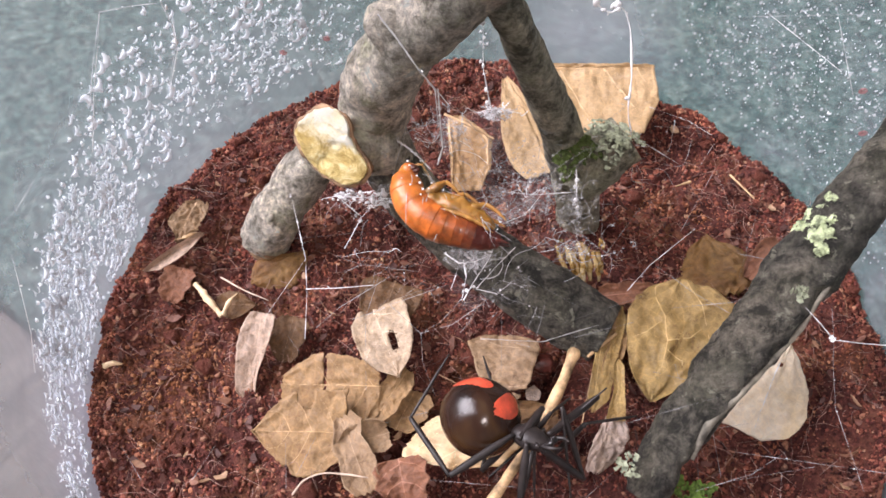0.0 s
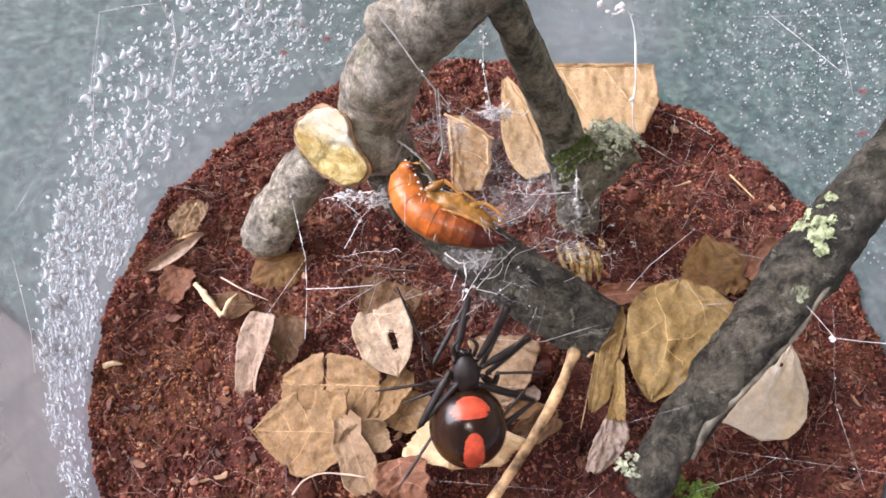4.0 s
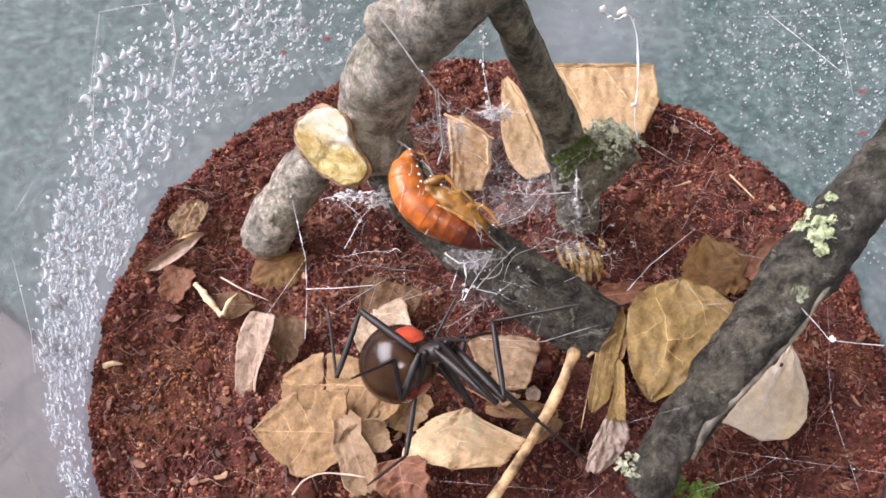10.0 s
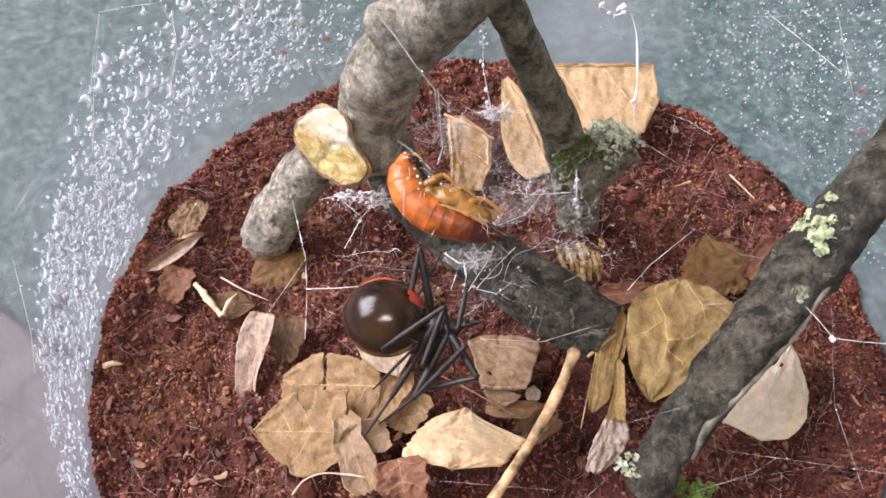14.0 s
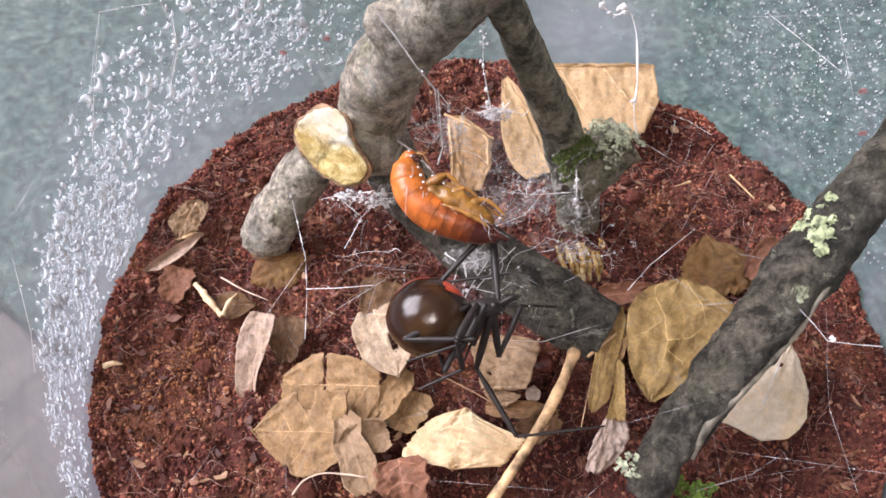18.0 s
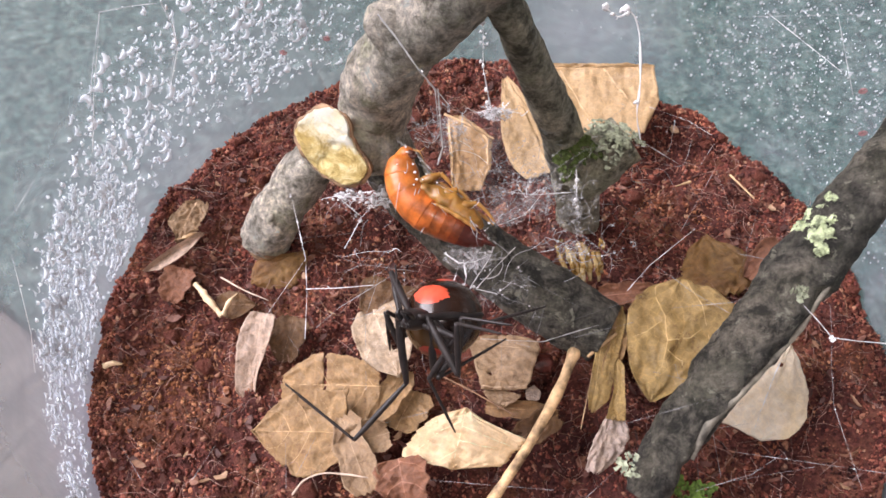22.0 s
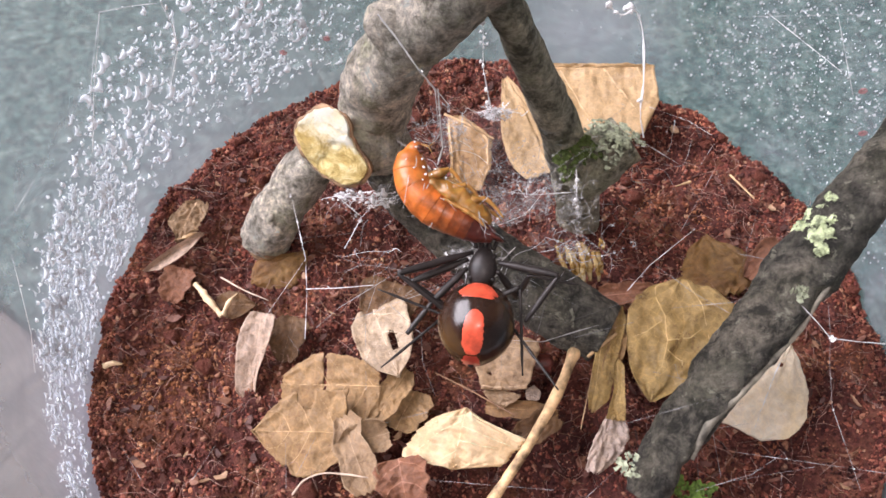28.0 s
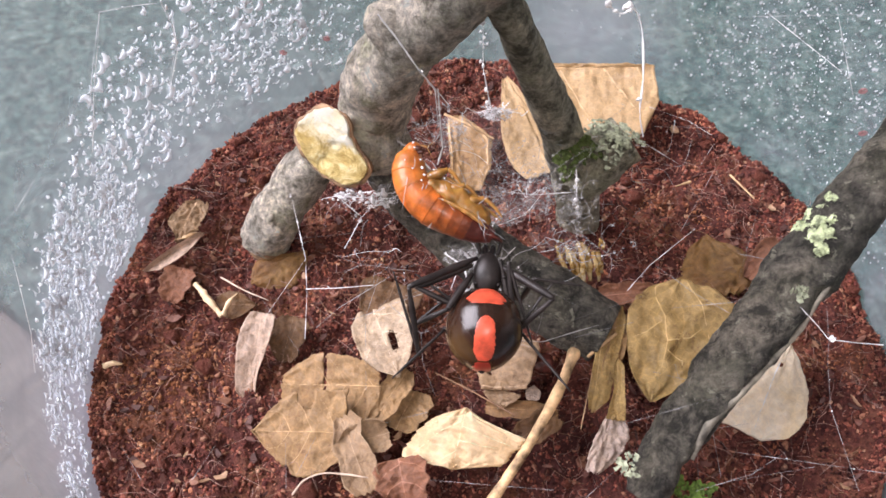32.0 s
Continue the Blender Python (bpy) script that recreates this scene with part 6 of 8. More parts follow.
stray(64, 11)
hook = thread([(0.01295, 0.02646, 0.03), (0.01473, 0.02606, 0.029), (0.01631, 0.02687, 0.029), (0.0174, 0.0252, 0.027), (0.01782, 0.0217, 0.023), (0.01761, 0.01896, 0.02), (0.01839, 0.01754, 0.017)], 0.00020, SILK, beads=8, seed=31, curvy=True, fat=2.6)
star = thread([(0.03207, -0.00804, 0.0190), (0.03364, -0.00937, 0.018), (0.03506, -0.01077, 0.017), (0.03863, -0.01034, 0.0155), (0.04233, -0.00979, 0.014)], 0.00007, SILK, beads=5, seed=32)
thread([(0.03488, -0.01066, 0.0172), (0.03506, -0.01077, 0.0171), (0.03526, -0.01090, 0.0169)], 0.00036, beads=4, seed=34, fat=1.6)
star_drop = thread([(0.0359, -0.00668, 0.017), (0.03504, -0.01084, 0.017), (0.03525, -0.01244, 0.015), (0.03616, -0.01577, 0.011), (0.0381, -0.02387, 0.008)], 0.00003, SILK_FINE, seed=33, beads=2, fat=0.6)


# ---------------------------------------------------------------- prey
# Its own space: x along the picture's right hand, y up, z to the viewer, in millimetres.
prey = thing("cockroach_nymph", (-0.0051, 0.00008, 0.0261), "glossy amber-orange dead cockroach nymph wrapped in web", "insect")


def prey_part(name, me, label=""):
    me.transform(Matrix.Scale(0.001, 4))
    return part(name, me, prey, label)


BACK = [(-4.6, 4.4, 0.0), (-4.75, 3.0, 0.1), (-4.5, 1.5, 0.2), (-3.5, -0.1, 0.3), (-1.7, -1.4, 0.3), (0.6, -2.2, 0.2), (2.8, -2.9, 0.0), (4.8, -3.5, -0.2)]
body_line = spline(BACK, 64)


def body_radius(k):
    return along_list((0.95, 1.55, 1.78, 1.85, 1.90, 1.98, 2.0, 1.92, 1.72, 1.35, 0.7), k / 64)


def body_piece(name, a, b, mat, label="", step=0.0):
    """One ring of the body; its rear edge stands a little over the next."""
    ks = np.linspace(a, b, 9)
    pts = [body_line[int(k)].lerp(body_line[min(64, int(k) + 1)], k - int(k)) for k in ks]
    radii = [body_radius(k) + step * ((k - a) / (b - a)) ** 3 for k in ks]
    return prey_part(name, tube(name, pts, [radii[0] * 0.97, *radii, radii[-1] * 0.97], mat, 20, 36, 0.05, 1.2), label)


prey_part("head", blob("head", (-4.5, 4.35, 0.2), (0.95, 0.85, 1.1), AMBER, 26, 18, lambda v: v * (1 + 0.05 * noise.noise(v * 3))), "rounded orange head tucked under the shield")
for sx, sy, sz in ((-4.05, 4.35, 1.15), (-3.75, 4.1, 1.0)):
    prey_part("eye", blob("eye", (sx, sy, sz), (0.42, 0.30, 0.20), BROWN_EYE, 14, 10, lambda v: v * (1 + 0.3 * noise.noise(v * 2))), "dark brown eye")
for a, b, mat in ((1, 15, AMBER), (15, 24, AMBER), (24, 32, AMBER_DEEP)):
    body_piece("chest_plate", a, b + 1, mat, "smooth orange back plate", 0.03)
cuts = [32, 36, 40, 44, 48, 52, 56, 60, 64]
for k in range(len(cuts) - 1):
    body_piece("abdomen_segment", cuts[k], min(64, cuts[k + 1] + 1), AMBERS[min(k, 6)], "", 0.05)
for k, (sx, sy) in enumerate(((-2.6, 1.5), (-0.9, 0.3), (0.9, -0.6))):
    for s in (0.9, -0.6):
        hip = (sx, sy, s)
        knee = (sx + 1.9 + 0.3 * k, sy + 0.75 + 0.3 * s - 0.2 * k, s * 1.7)
        foot = (sx + 3.4 + 0.6 * k, sy - 0.2 - 0.4 * k, s * 1.2)
        mid = ((hip[0] + knee[0]) / 2, (hip[1] + knee[1]) / 2 - 0.1, s * 1.5)
        prey_part("thigh", tube("thigh", [hip, mid, knee], [0.42, 0.55, 0.26], AMBER_OLIVE, 14, 12, 0.05, 0.7), "olive-amber folded leg")
        prey_part("shin", tube("shin", [knee, ((knee[0] + foot[0]) / 2, (knee[1] + foot[1]) / 2 + 0.15, s * 1.5), foot], [0.24, 0.20, 0.08], AMBER_PALE, 14, 9, 0.04, 0.5))
prey_part("belly_plate", tube("belly_plate", [(-2.9, 1.6, 0.2), (-1.8, 0.55, 0.7), (-0.2, 0.05, 0.85), (1.6, -0.8, 0.8), (3.2, -1.8, 0.5), (4.2, -2.4, 0.3)], [0.4, 1.1, 1.35, 1.35, 1.15, 0.5], AMBER_OLIVE, 40, 24, 0.30, 1.1), "olive-amber translucent belly")
prey_part("side_ridge", tube("side_ridge", [(-0.9, -0.7, 2.0), (0.5, -1.25, 2.15), (1.8, -1.75, 2.05), (3.0, -2.35, 1.75), (4.1, -2.95, 1.15)], [0.10, 0.22, 0.24, 0.20, 0.08], AMBER_PALE, 30, 10, 0.09, 0.5), "pale amber ridge along the flank")
for ex, ey in ((-2.2, 3.2), (-2.6, 5.3)):
    prey_part("antenna", tube("antenna", [(-3.9, 4.8, 0.8), (-3.2, 4.6, 1.2), (ex, ey, 0.9)], [0.06, 0.05, 0.02], AMBER_PALE, 14, 6))
for s in (-0.4, 0.4):
    prey_part("tail_feeler", tube("tail_feeler", [(4.4, -3.4, s), (5.2, -3.65, s * 1.2), (5.9, -3.9, s * 1.0)], [0.40, 0.18, 0.05], AMBERS[6], 10, 8))
# White beads for dew and for small glints on the shell, given as shape.
bead_rng = random.Random(12)
for gx, gy in ((-4.6, 4.7), (-4.4, 4.2), (-5.2, 2.8), (-3.6, 3.0), (-3.3, 2.2), (-3.0, 1.5), (-2.4, 1.6), (-3.2, 0.9), (-3.0, 0.2), (-3.4, -0.6), (-4.3, 2.0), (-4.1, 1.2), (-0.9, 1.5), (-2.1, 2.2), (0.9, 0.9), (2.8, 0.2), (4.6, -2.6), (4.9, -1.8)):
    k = bead_rng.uniform(0.6, 1.5)
    depth = 2.0 - 0.10 * abs(gx + 3.4)
    part("white_bead", blob("white_bead", (0, 0, 0), (0.00012 * k, 0.00009 * k * bead_rng.uniform(0.7, 1.6), 0.00008 * k), SILK, 9, 7, lambda v: v * (1 + 0.4 * noise.noise(v * 2 + Vector((gx, gy, 0))))), prey).location = Vector((gx, gy, depth)) * 0.001
for k in range(16):
    rng = random.Random(50 + k)
    x0, y0, a = rng.uniform(-5.0, 3.5), rng.uniform(-2.5, 3.5), rng.uniform(-1.9, -0.6)
    pts = []
    for i in range(5):
        pts.append((x0, y0, 2.1 - 0.08 * i * i + 0.2 * rng.random()))
        a += rng.gauss(0, 0.35)
        x0, y0 = x0 + 0.8 * math.cos(a), y0 + 0.8 * math.sin(a)
    prey_part("wrapping_thread", tube("wrapping_thread", pts, [0.012] + [rng.uniform(0.015, 0.05) for _ in range(7)] + [0.012], SILK_FINE, 28, 5, 0.02, 0.3), "white silk")


# ---------------------------------------------------------------- spider
# Its own space: x forward, z towards the belly, the waist at the origin.
spider = thing("spider", (-0.00276, -0.00948, 0.01935), "glossy black-brown spider with a red hourglass mark hanging in the web", "spider")
AB_C, AB_R = Vector((-0.0042, 0, -0.0004)), (0.0044, 0.0040, 0.0041)


def abdomen_shape(v):
    w = 1 - 0.10 * max(0, -v.x) ** 3 + 0.02 * noise.noise(v * 2)
    return Vector((v.x, v.y * w, v.z * w))


abdomen = part("abdomen", blob("abdomen", AB_C, AB_R, ABDOMEN, 96, 72, abdomen_shape), spider, "round glossy brown-black abdomen")


def mark(name, rows, label, mat=None):
    """A red mark on the belly side; rows are bearing along the body and half width, in degrees."""
    vs, fs, m, n = [], [], 17, 40
    for i in range(n + 1):
        along, wide = along_list([r[0] for r in rows], i / n), along_list([r[1] for r in rows], i / n)
        for j in range(m):
            s = -1 + 2 * j / (m - 1)
            ragged = 1 + 0.22 * noise.noise(Vector((along * 0.12, 4.0 * (s > 0), 3))) + 0.16 * noise.noise(Vector((along * 0.35, 4.0 * (s > 0), 8)))
            a, b = radians(along), radians(wide * s * ragged)
            v = abdomen_shape(Vector((math.sin(a) * math.cos(b), math.sin(b), math.cos(a) * math.cos(b))))
            lift = 1.0040 if abs(s) < 1 and 0 < i < n else 0.998
            vs.append(AB_C + Vector((v.x * AB_R[0], v.y * AB_R[1], v.z * AB_R[2])) * lift)
    for i in range(n):
        for j in range(m - 1):
            a = i * m + j
            fs.append((a, a + 1, a + m + 1, a + m))
    part(name, mesh(name, vs, fs, mat or RED), abdomen, label)


mark("hourglass_front", [(64, 8), (60, 18), (54, 25), (46, 30), (38, 29), (32, 22), (30, 10)], "red front half of the hourglass")
mark("hourglass_rear", [(12, 3), (8, 9), (2, 13), (-8, 15), (-18, 16), (-30, 17), (-40, 15), (-48, 12), (-53, 7)], "red rear half of the hourglass")
mark("rear_stripe", [(-55, 8), (-60, 13), (-72, 15), (-85, 15), (-98, 14), (-112, 11), (-124, 7), (-132, 2)], "red stripe round the rear", MID_RED)
mark("back_patch", [(128, 6), (134, 16), (142, 22), (152, 24), (160, 18), (165, 6)], "dull red patch on the back", DULL_RED)
part("spinneret", blob("spinneret", AB_C + Vector((-0.0042, 0, 0.0004)), (0.0004, 0.0004, 0.0004), LEG_BLACK, 14, 10), abdomen)
part("carapace", blob("carapace", (0.0018, 0, 0), (0.0022, 0.0015, 0.0011), LEG_BLACK, 28, 18, lambda v: Vector((v.x, v.y * (1 - 0.25 * max(0, v.x)), v.z))), spider, "shiny black head and chest")
part("waist", tube("waist", [(-0.0006, 0, 0), (0, 0, 0), (0.0006, 0, 0)], [0.0006, 0.0004, 0.0006], BLACK, 6, 10), spider)
for s in (-1, 1):
    part("fang", tube("fang", [(0.0038, s * 0.0004, 0.0002), (0.0043, s * 0.0004, 0.0007), (0.0042, s * 0.0002, 0.0012)], [0.00035, 0.0003, 0.00008], BLACK, 10, 8), spider)
    part("feeler", tube("feeler", [(0.0036, s * 0.0009, 0.0003), (0.0048, s * 0.0012, 0.0008), (0.0056, s * 0.0007, 0.0010)], [0.00022, 0.00022, 0.0001], LEG_BLACK, 10, 8), spider)
    for k in range(4):
        part("eye", blob("eye", (0.0036 + 0.0002 * (k % 2), s * (0.00025 + 0.0003 * (k // 2)), -0.0006 + 0.0003 * (k % 2)), (0.00012, 0.00012, 0.00012), BLACK, 8, 6), spider)

# Legs: hip, and the lengths of thigh, shin and foot.
HIPS = {"a1": (0.0031, 0.0012, 0.0004), "a2": (0.0023, 0.0016, 0.0004), "a3": (0.0014, 0.0016, 0.0004), "a4": (0.0006, 0.0012, 0.0004)}
LONG = {"1": (0.0084, 0.0082, 0.0092), "2": (0.0064, 0.0060, 0.0067), "3": (0.0049, 0.0045, 0.0051), "4": (0.0076, 0.0072, 0.0076)}
LEGS = {}
for key in ("a1", "a2", "a3", "a4", "b1", "b2", "b3", "b4"):
    hip = Vector(HIPS["a" + key[1]])
    if key[0] == "b":
        hip.y = -hip.y
    pieces = []
    for name, ln, r0, r1, r2 in zip(("thigh", "shin", "foot"), LONG[key[1]], (0.00036, 0.00030, 0.00022), (0.00042, 0.00031, 0.00016), (0.00030, 0.00024, 0.00008)):
        me = tube(name, [(0, 0, 0), (ln * 0.35, 0, 0), (ln * 0.7, 0, 0), (ln, 0, 0)], [r0 * 0.7, r1, r1, r2], LEG_BLACK, 18, 10, 0.00002, 0.0008)
        pieces.append(part(name, me, spider, "thin black jointed leg" if name == "thigh" else ""))
    LEGS[key] = (hip, LONG[key[1]], pieces)


# ---------------------------------------------------------------- how things move
REST = {"1": ((0.009, 0.006, 0.003), (0.015, 0.008, 0.001)), "2": ((0.006, 0.007, 0.002), (0.008, 0.012, 0.000)),
        "3": ((0.002, 0.006, 0.002), (0.001, 0.010, 0.000)), "4": ((-0.004, 0.006, 0.003), (-0.010, 0.009, 0.001))}
STANCES = []


def chain(hip, lengths, guide):
    """Joints of a leg from the hip: laid along the guide, then drawn to its end with the lengths kept."""
    pts = [hip, *guide]
    total = sum((b - a).length for a, b in zip(pts, pts[1:]))
    joints, want = [hip], 0.0
    for ln in lengths:
        want += ln / sum(lengths) * total
        left = want
        for a, b in zip(pts, pts[1:]):
            d = (b - a).length
            if left <= d or b is pts[-1]:
                joints.append(a.lerp(b, min(1.0, left / max(d, 1e-9))))
                break
            left -= d
    goal = guide[-1]
    for _ in range(12):
        joints[3] = goal.copy()
        for k in (2, 1):
            joints[k] = joints[k + 1] + (joints[k] - joints[k + 1]).normalized() * lengths[k]
        for k in (1, 2, 3):
            joints[k] = joints[k - 1] + (joints[k] - joints[k - 1]).normalized() * lengths[k - 1]
    return joints


def stance(t, centre, ahead, belly, **legs):
    """The spider at t: the abdomen's centre, its bearing, and the knees and foot of legs that are set down."""
    x = Vector(ahead).normalized()
    z = Vector(belly)
    z = (z - x * z.dot(x)).normalized()
    m = Matrix((x, z.cross(x), z)).transposed()
    origin = Vector(centre) - m @ AB_C
    joints = {}
    for key, (hip, lengths, _) in LEGS.items():
        flip = Vector((1, 1 if key[0] == "a" else -1, 1))
        if key in legs:
            guide = [Vector(p) for p in legs[key]]
        else:
            guide = [origin + m @ (Vector(p) * flip) for p in REST[key[1]]]
        joints[key] = chain(origin + m @ hip, lengths, guide)
    STANCES.append((t, origin, m.to_quaternion(), joints))


def stances():
    stance(0, (-0.0019, -0.018, 0.0133), (0.8, -0.54, 0.25), (0.12, 0.54, 0.83),
           b3=((0.0046, -0.0176, 0.0136), (0.0034, -0.0198, 0.0121), (-0.001, -0.0231, 0.0097),),
           b2=((0.0046, -0.0205, 0.0116), (0.0037, -0.0248, 0.0085),),
           b1=((0.0066, -0.0208, 0.0138), (0.0072, -0.0255, 0.0105),),
           a1=((0.0075, -0.0181, 0.0133), (0.011, -0.0157, 0.015),),
           b4=((-0.0002, -0.0213, 0.0171), (-0.0051, -0.0227, 0.0149), (-0.008, -0.0189, 0.0151), (-0.0082, -0.0152, 0.0165), (-0.0051, -0.0127, 0.0171),))
    stance(1, (-0.0008, -0.0178, 0.0134), (0.3, -0.94, 0.16), (-0.25, 0.02, 0.97),
           b3=((-0.003, -0.021, 0.0112), (-0.0066, -0.0217, 0.0107), (-0.0086, -0.0162, 0.0146),),
           a4=((0.004, -0.0162, 0.0146), (0.0034, -0.014, 0.0161), (-0.003, -0.014, 0.0161),),
           a3=((0.0046, -0.0171, 0.0139), (0.006, -0.019, 0.0126),),
           a1=((0.0028, -0.0229, 0.0099), (0.0057, -0.0253, 0.0082),),
           a2=((0.0046, -0.0214, 0.0109), (0.0075, -0.0233, 0.0096),),
           b1=((-0.0007, -0.0238, 0.0092), (-0.0019, -0.0257, 0.0079),),
           b2=((-0.0036, -0.0229, 0.0099), (-0.0066, -0.0243, 0.0089),))
    stance(2, (0.0002, -0.0202, 0.0118), (0.16, -0.98, -0.1), (-0.14, -0.22, 0.97),
           b3=((-0.0048, -0.0231, 0.0097), (-0.0074, -0.0224, 0.0102), (-0.0086, -0.0171, 0.0139),),
           a3=((0.0046, -0.0226, 0.0101), (0.0075, -0.0205, 0.0116),),
           a1=((0.0028, -0.0243, 0.0089), (0.0063, -0.0257, 0.0079),),
           b1=((-0.0019, -0.0248, 0.0085), (-0.0048, -0.026, 0.0077),),
           b2=((-0.0048, -0.0241, 0.0091), (-0.0083, -0.0243, 0.0089),))
    stance(3, (-0.0021, -0.0203, 0.0117), (-0.65, 0.71, 0.27), (-0.08, -0.41, 0.91),
           b1=((-0.0054, -0.0169, 0.0141), (-0.0076, -0.0138, 0.0163), (-0.008, -0.0104, 0.0187),),
           b2=((-0.0086, -0.0164, 0.0145), (-0.0136, -0.0178, 0.0134),),
           a2=((-0.0066, -0.021, 0.0112), (-0.0057, -0.0233, 0.0096),),
           a1=((-0.0095, -0.0205, 0.0116), (-0.0107, -0.0233, 0.0096),),
           b4=((0.001, -0.0171, 0.0139), (0.0046, -0.0188, 0.0128),))
    stance(3.5, (-0.0023, -0.0186, 0.0129), (-0.22, 0.66, 0.72), (0.09, -0.65, 0.75),
           a1=((-0.0071, -0.0133, 0.0166), (-0.0112, -0.0109, 0.0183), (-0.0115, -0.0066, 0.0214),),
           a2=((-0.0083, -0.0157, 0.015), (-0.0107, -0.019, 0.0126),),
           b1=((-0.0019, -0.0114, 0.018), (0.0005, -0.0071, 0.021),),
           b2=((0.001, -0.0124, 0.0173), (0.0028, -0.0095, 0.0194),),
           b4=((0.0028, -0.0162, 0.0146), (0.0046, -0.0133, 0.0166),))
    stance(5.5, (-0.0074, -0.0183, 0.0131), (0.73, 0.55, 0.4), (0.23, -0.72, 0.65),
           a4=((-0.0048, -0.015, 0.0155), (-0.0095, -0.0157, 0.015), (-0.0148, -0.0183, 0.0131),),
           a1=((-0.0025, -0.0138, 0.0163), (-0.0054, -0.009, 0.0197),),
           b3=((-0.0022, -0.0171, 0.0139), (-0.0026, -0.0219, 0.0106),),
           b1=((0.001, -0.0157, 0.015), (0.0028, -0.0124, 0.0173),),
           b2=((0.0005, -0.0171, 0.0139), (0.004, -0.019, 0.0126),))
    stance(6, (-0.0035, -0.0182, 0.0132), (0, 0.74, 0.67), (-0.97, 0.11, 0.21),
           b4=((-0.0066, -0.021, 0.0112), (-0.0118, -0.0198, 0.0121),),
           b1=((0.001, -0.0157, 0.015), (0.0051, -0.0186, 0.0129), (0.0104, -0.0147, 0.0156),),
           a2=((-0.003, -0.0133, 0.0166), (0.001, -0.0138, 0.0163),),
           a1=((-0.0027, -0.0179, 0.0207), (-0.004, -0.0161, 0.022), (-0.0055, -0.0143, 0.0233),),
           b2=((-0.0011, -0.0201, 0.0204), (0.0006, -0.0228, 0.0173), (0.0031, -0.0258, 0.0115),))
    stance(6.4, (-0.0052, -0.0168, 0.0135), (0.05, -0.297, 0.955), (0, 0.955, 0.297),
           b1=((-0.009, -0.0157, 0.018), (-0.0116, -0.0113, 0.019),),
           b4=((-0.0079, -0.0202, 0.018), (-0.0084, -0.0212, 0.012),),
           a2=((-0.003, -0.018, 0.021), (-0.0022, -0.0218, 0.019), (-0.0001, -0.0241, 0.011),),
           a1=((0.0002, -0.0155, 0.019), (0.0041, -0.0162, 0.016),),
           a3=((0.0008, -0.0172, 0.018), (0.005, -0.0193, 0.014),))
    stance(7, (-0.0064, -0.019, 0.0126), (0.5, 0.55, 0.66), (0.82, -0.56, 0.14),
           b4=((-0.0054, -0.0164, 0.0145), (-0.0127, -0.0162, 0.0146), (-0.0155, -0.0124, 0.0173), (-0.0159, -0.0052, 0.0224),),
           b3=((-0.004, -0.0188, 0.0176), (-0.0029, -0.0248, 0.0135),),
           b2=((-0.0007, -0.0162, 0.0146), (0.0005, -0.02, 0.0119),),
           b1=((-0.0007, -0.0157, 0.015), (0.0069, -0.0186, 0.0129), (0.0116, -0.0138, 0.0163),),
           a1=((-0.0008, -0.017, 0.0165), (-0.0045, -0.0119, 0.0201),))
    stance(8, (-0.0083, -0.0164, 0.0145), (0.43, -0.24, 0.87), (-0.1, 0.95, 0.31),
           b4=((-0.0083, -0.0143, 0.016), (-0.0133, -0.0164, 0.0145), (-0.0162, -0.0119, 0.0177),),
           b2=((-0.0054, -0.0175, 0.0186), (-0.0032, -0.022, 0.0154), (-0.0014, -0.0231, 0.0122),),
           a2=((-0.0026, -0.0175, 0.0174), (-0.0014, -0.0222, 0.0128),),
           a1=((-0.0019, -0.0157, 0.015), (0.001, -0.0162, 0.0146), (0.0022, -0.0114, 0.018),),
           b1=((-0.0094, -0.0152, 0.019), (-0.0111, -0.0149, 0.0179),))
    stance(9, (-0.008, -0.0165, 0.0144), (0.2, -0.33, 0.92), (0, 0.94, 0.34),
           b4=((-0.0105, -0.018, 0.0158), (-0.0133, -0.0186, 0.0129), (-0.0136, -0.0128, 0.017),),
           b2=((-0.0082, -0.0179, 0.0183), (-0.0105, -0.0221, 0.0141), (-0.0132, -0.0251, 0.0095),),
           a2=((-0.004, -0.0182, 0.0169), (-0.0025, -0.0217, 0.0132), (-0.0007, -0.0233, 0.0096),),
           a1=((-0.003, -0.0157, 0.015), (-0.0007, -0.0155, 0.0151), (0.0005, -0.0095, 0.0194),),
           a4=((-0.003, -0.0152, 0.0153), (-0.0013, -0.0143, 0.016), (-0.0036, -0.0114, 0.018),),
           b3=((-0.0111, -0.017, 0.0177), (-0.0136, -0.019, 0.0126),))
    stance(10, (-0.0104, -0.0135, 0.0165), (0.66, -0.23, 0.71), (-0.1, 0.75, 0.66),
           b4=((-0.0093, -0.0147, 0.0205), (-0.016, -0.0149, 0.0179), (-0.0177, -0.0085, 0.02),),
           b2=((-0.0079, -0.0166, 0.0193), (-0.0105, -0.0213, 0.0135), (-0.0136, -0.0238, 0.0092),),
           a4=((-0.0048, -0.0138, 0.0163), (-0.0045, -0.0104, 0.0187), (-0.0039, -0.0071, 0.021),),
           a2=((-0.0037, -0.017, 0.0177), (0.001, -0.021, 0.0112), (0.0104, -0.0226, 0.0101),))
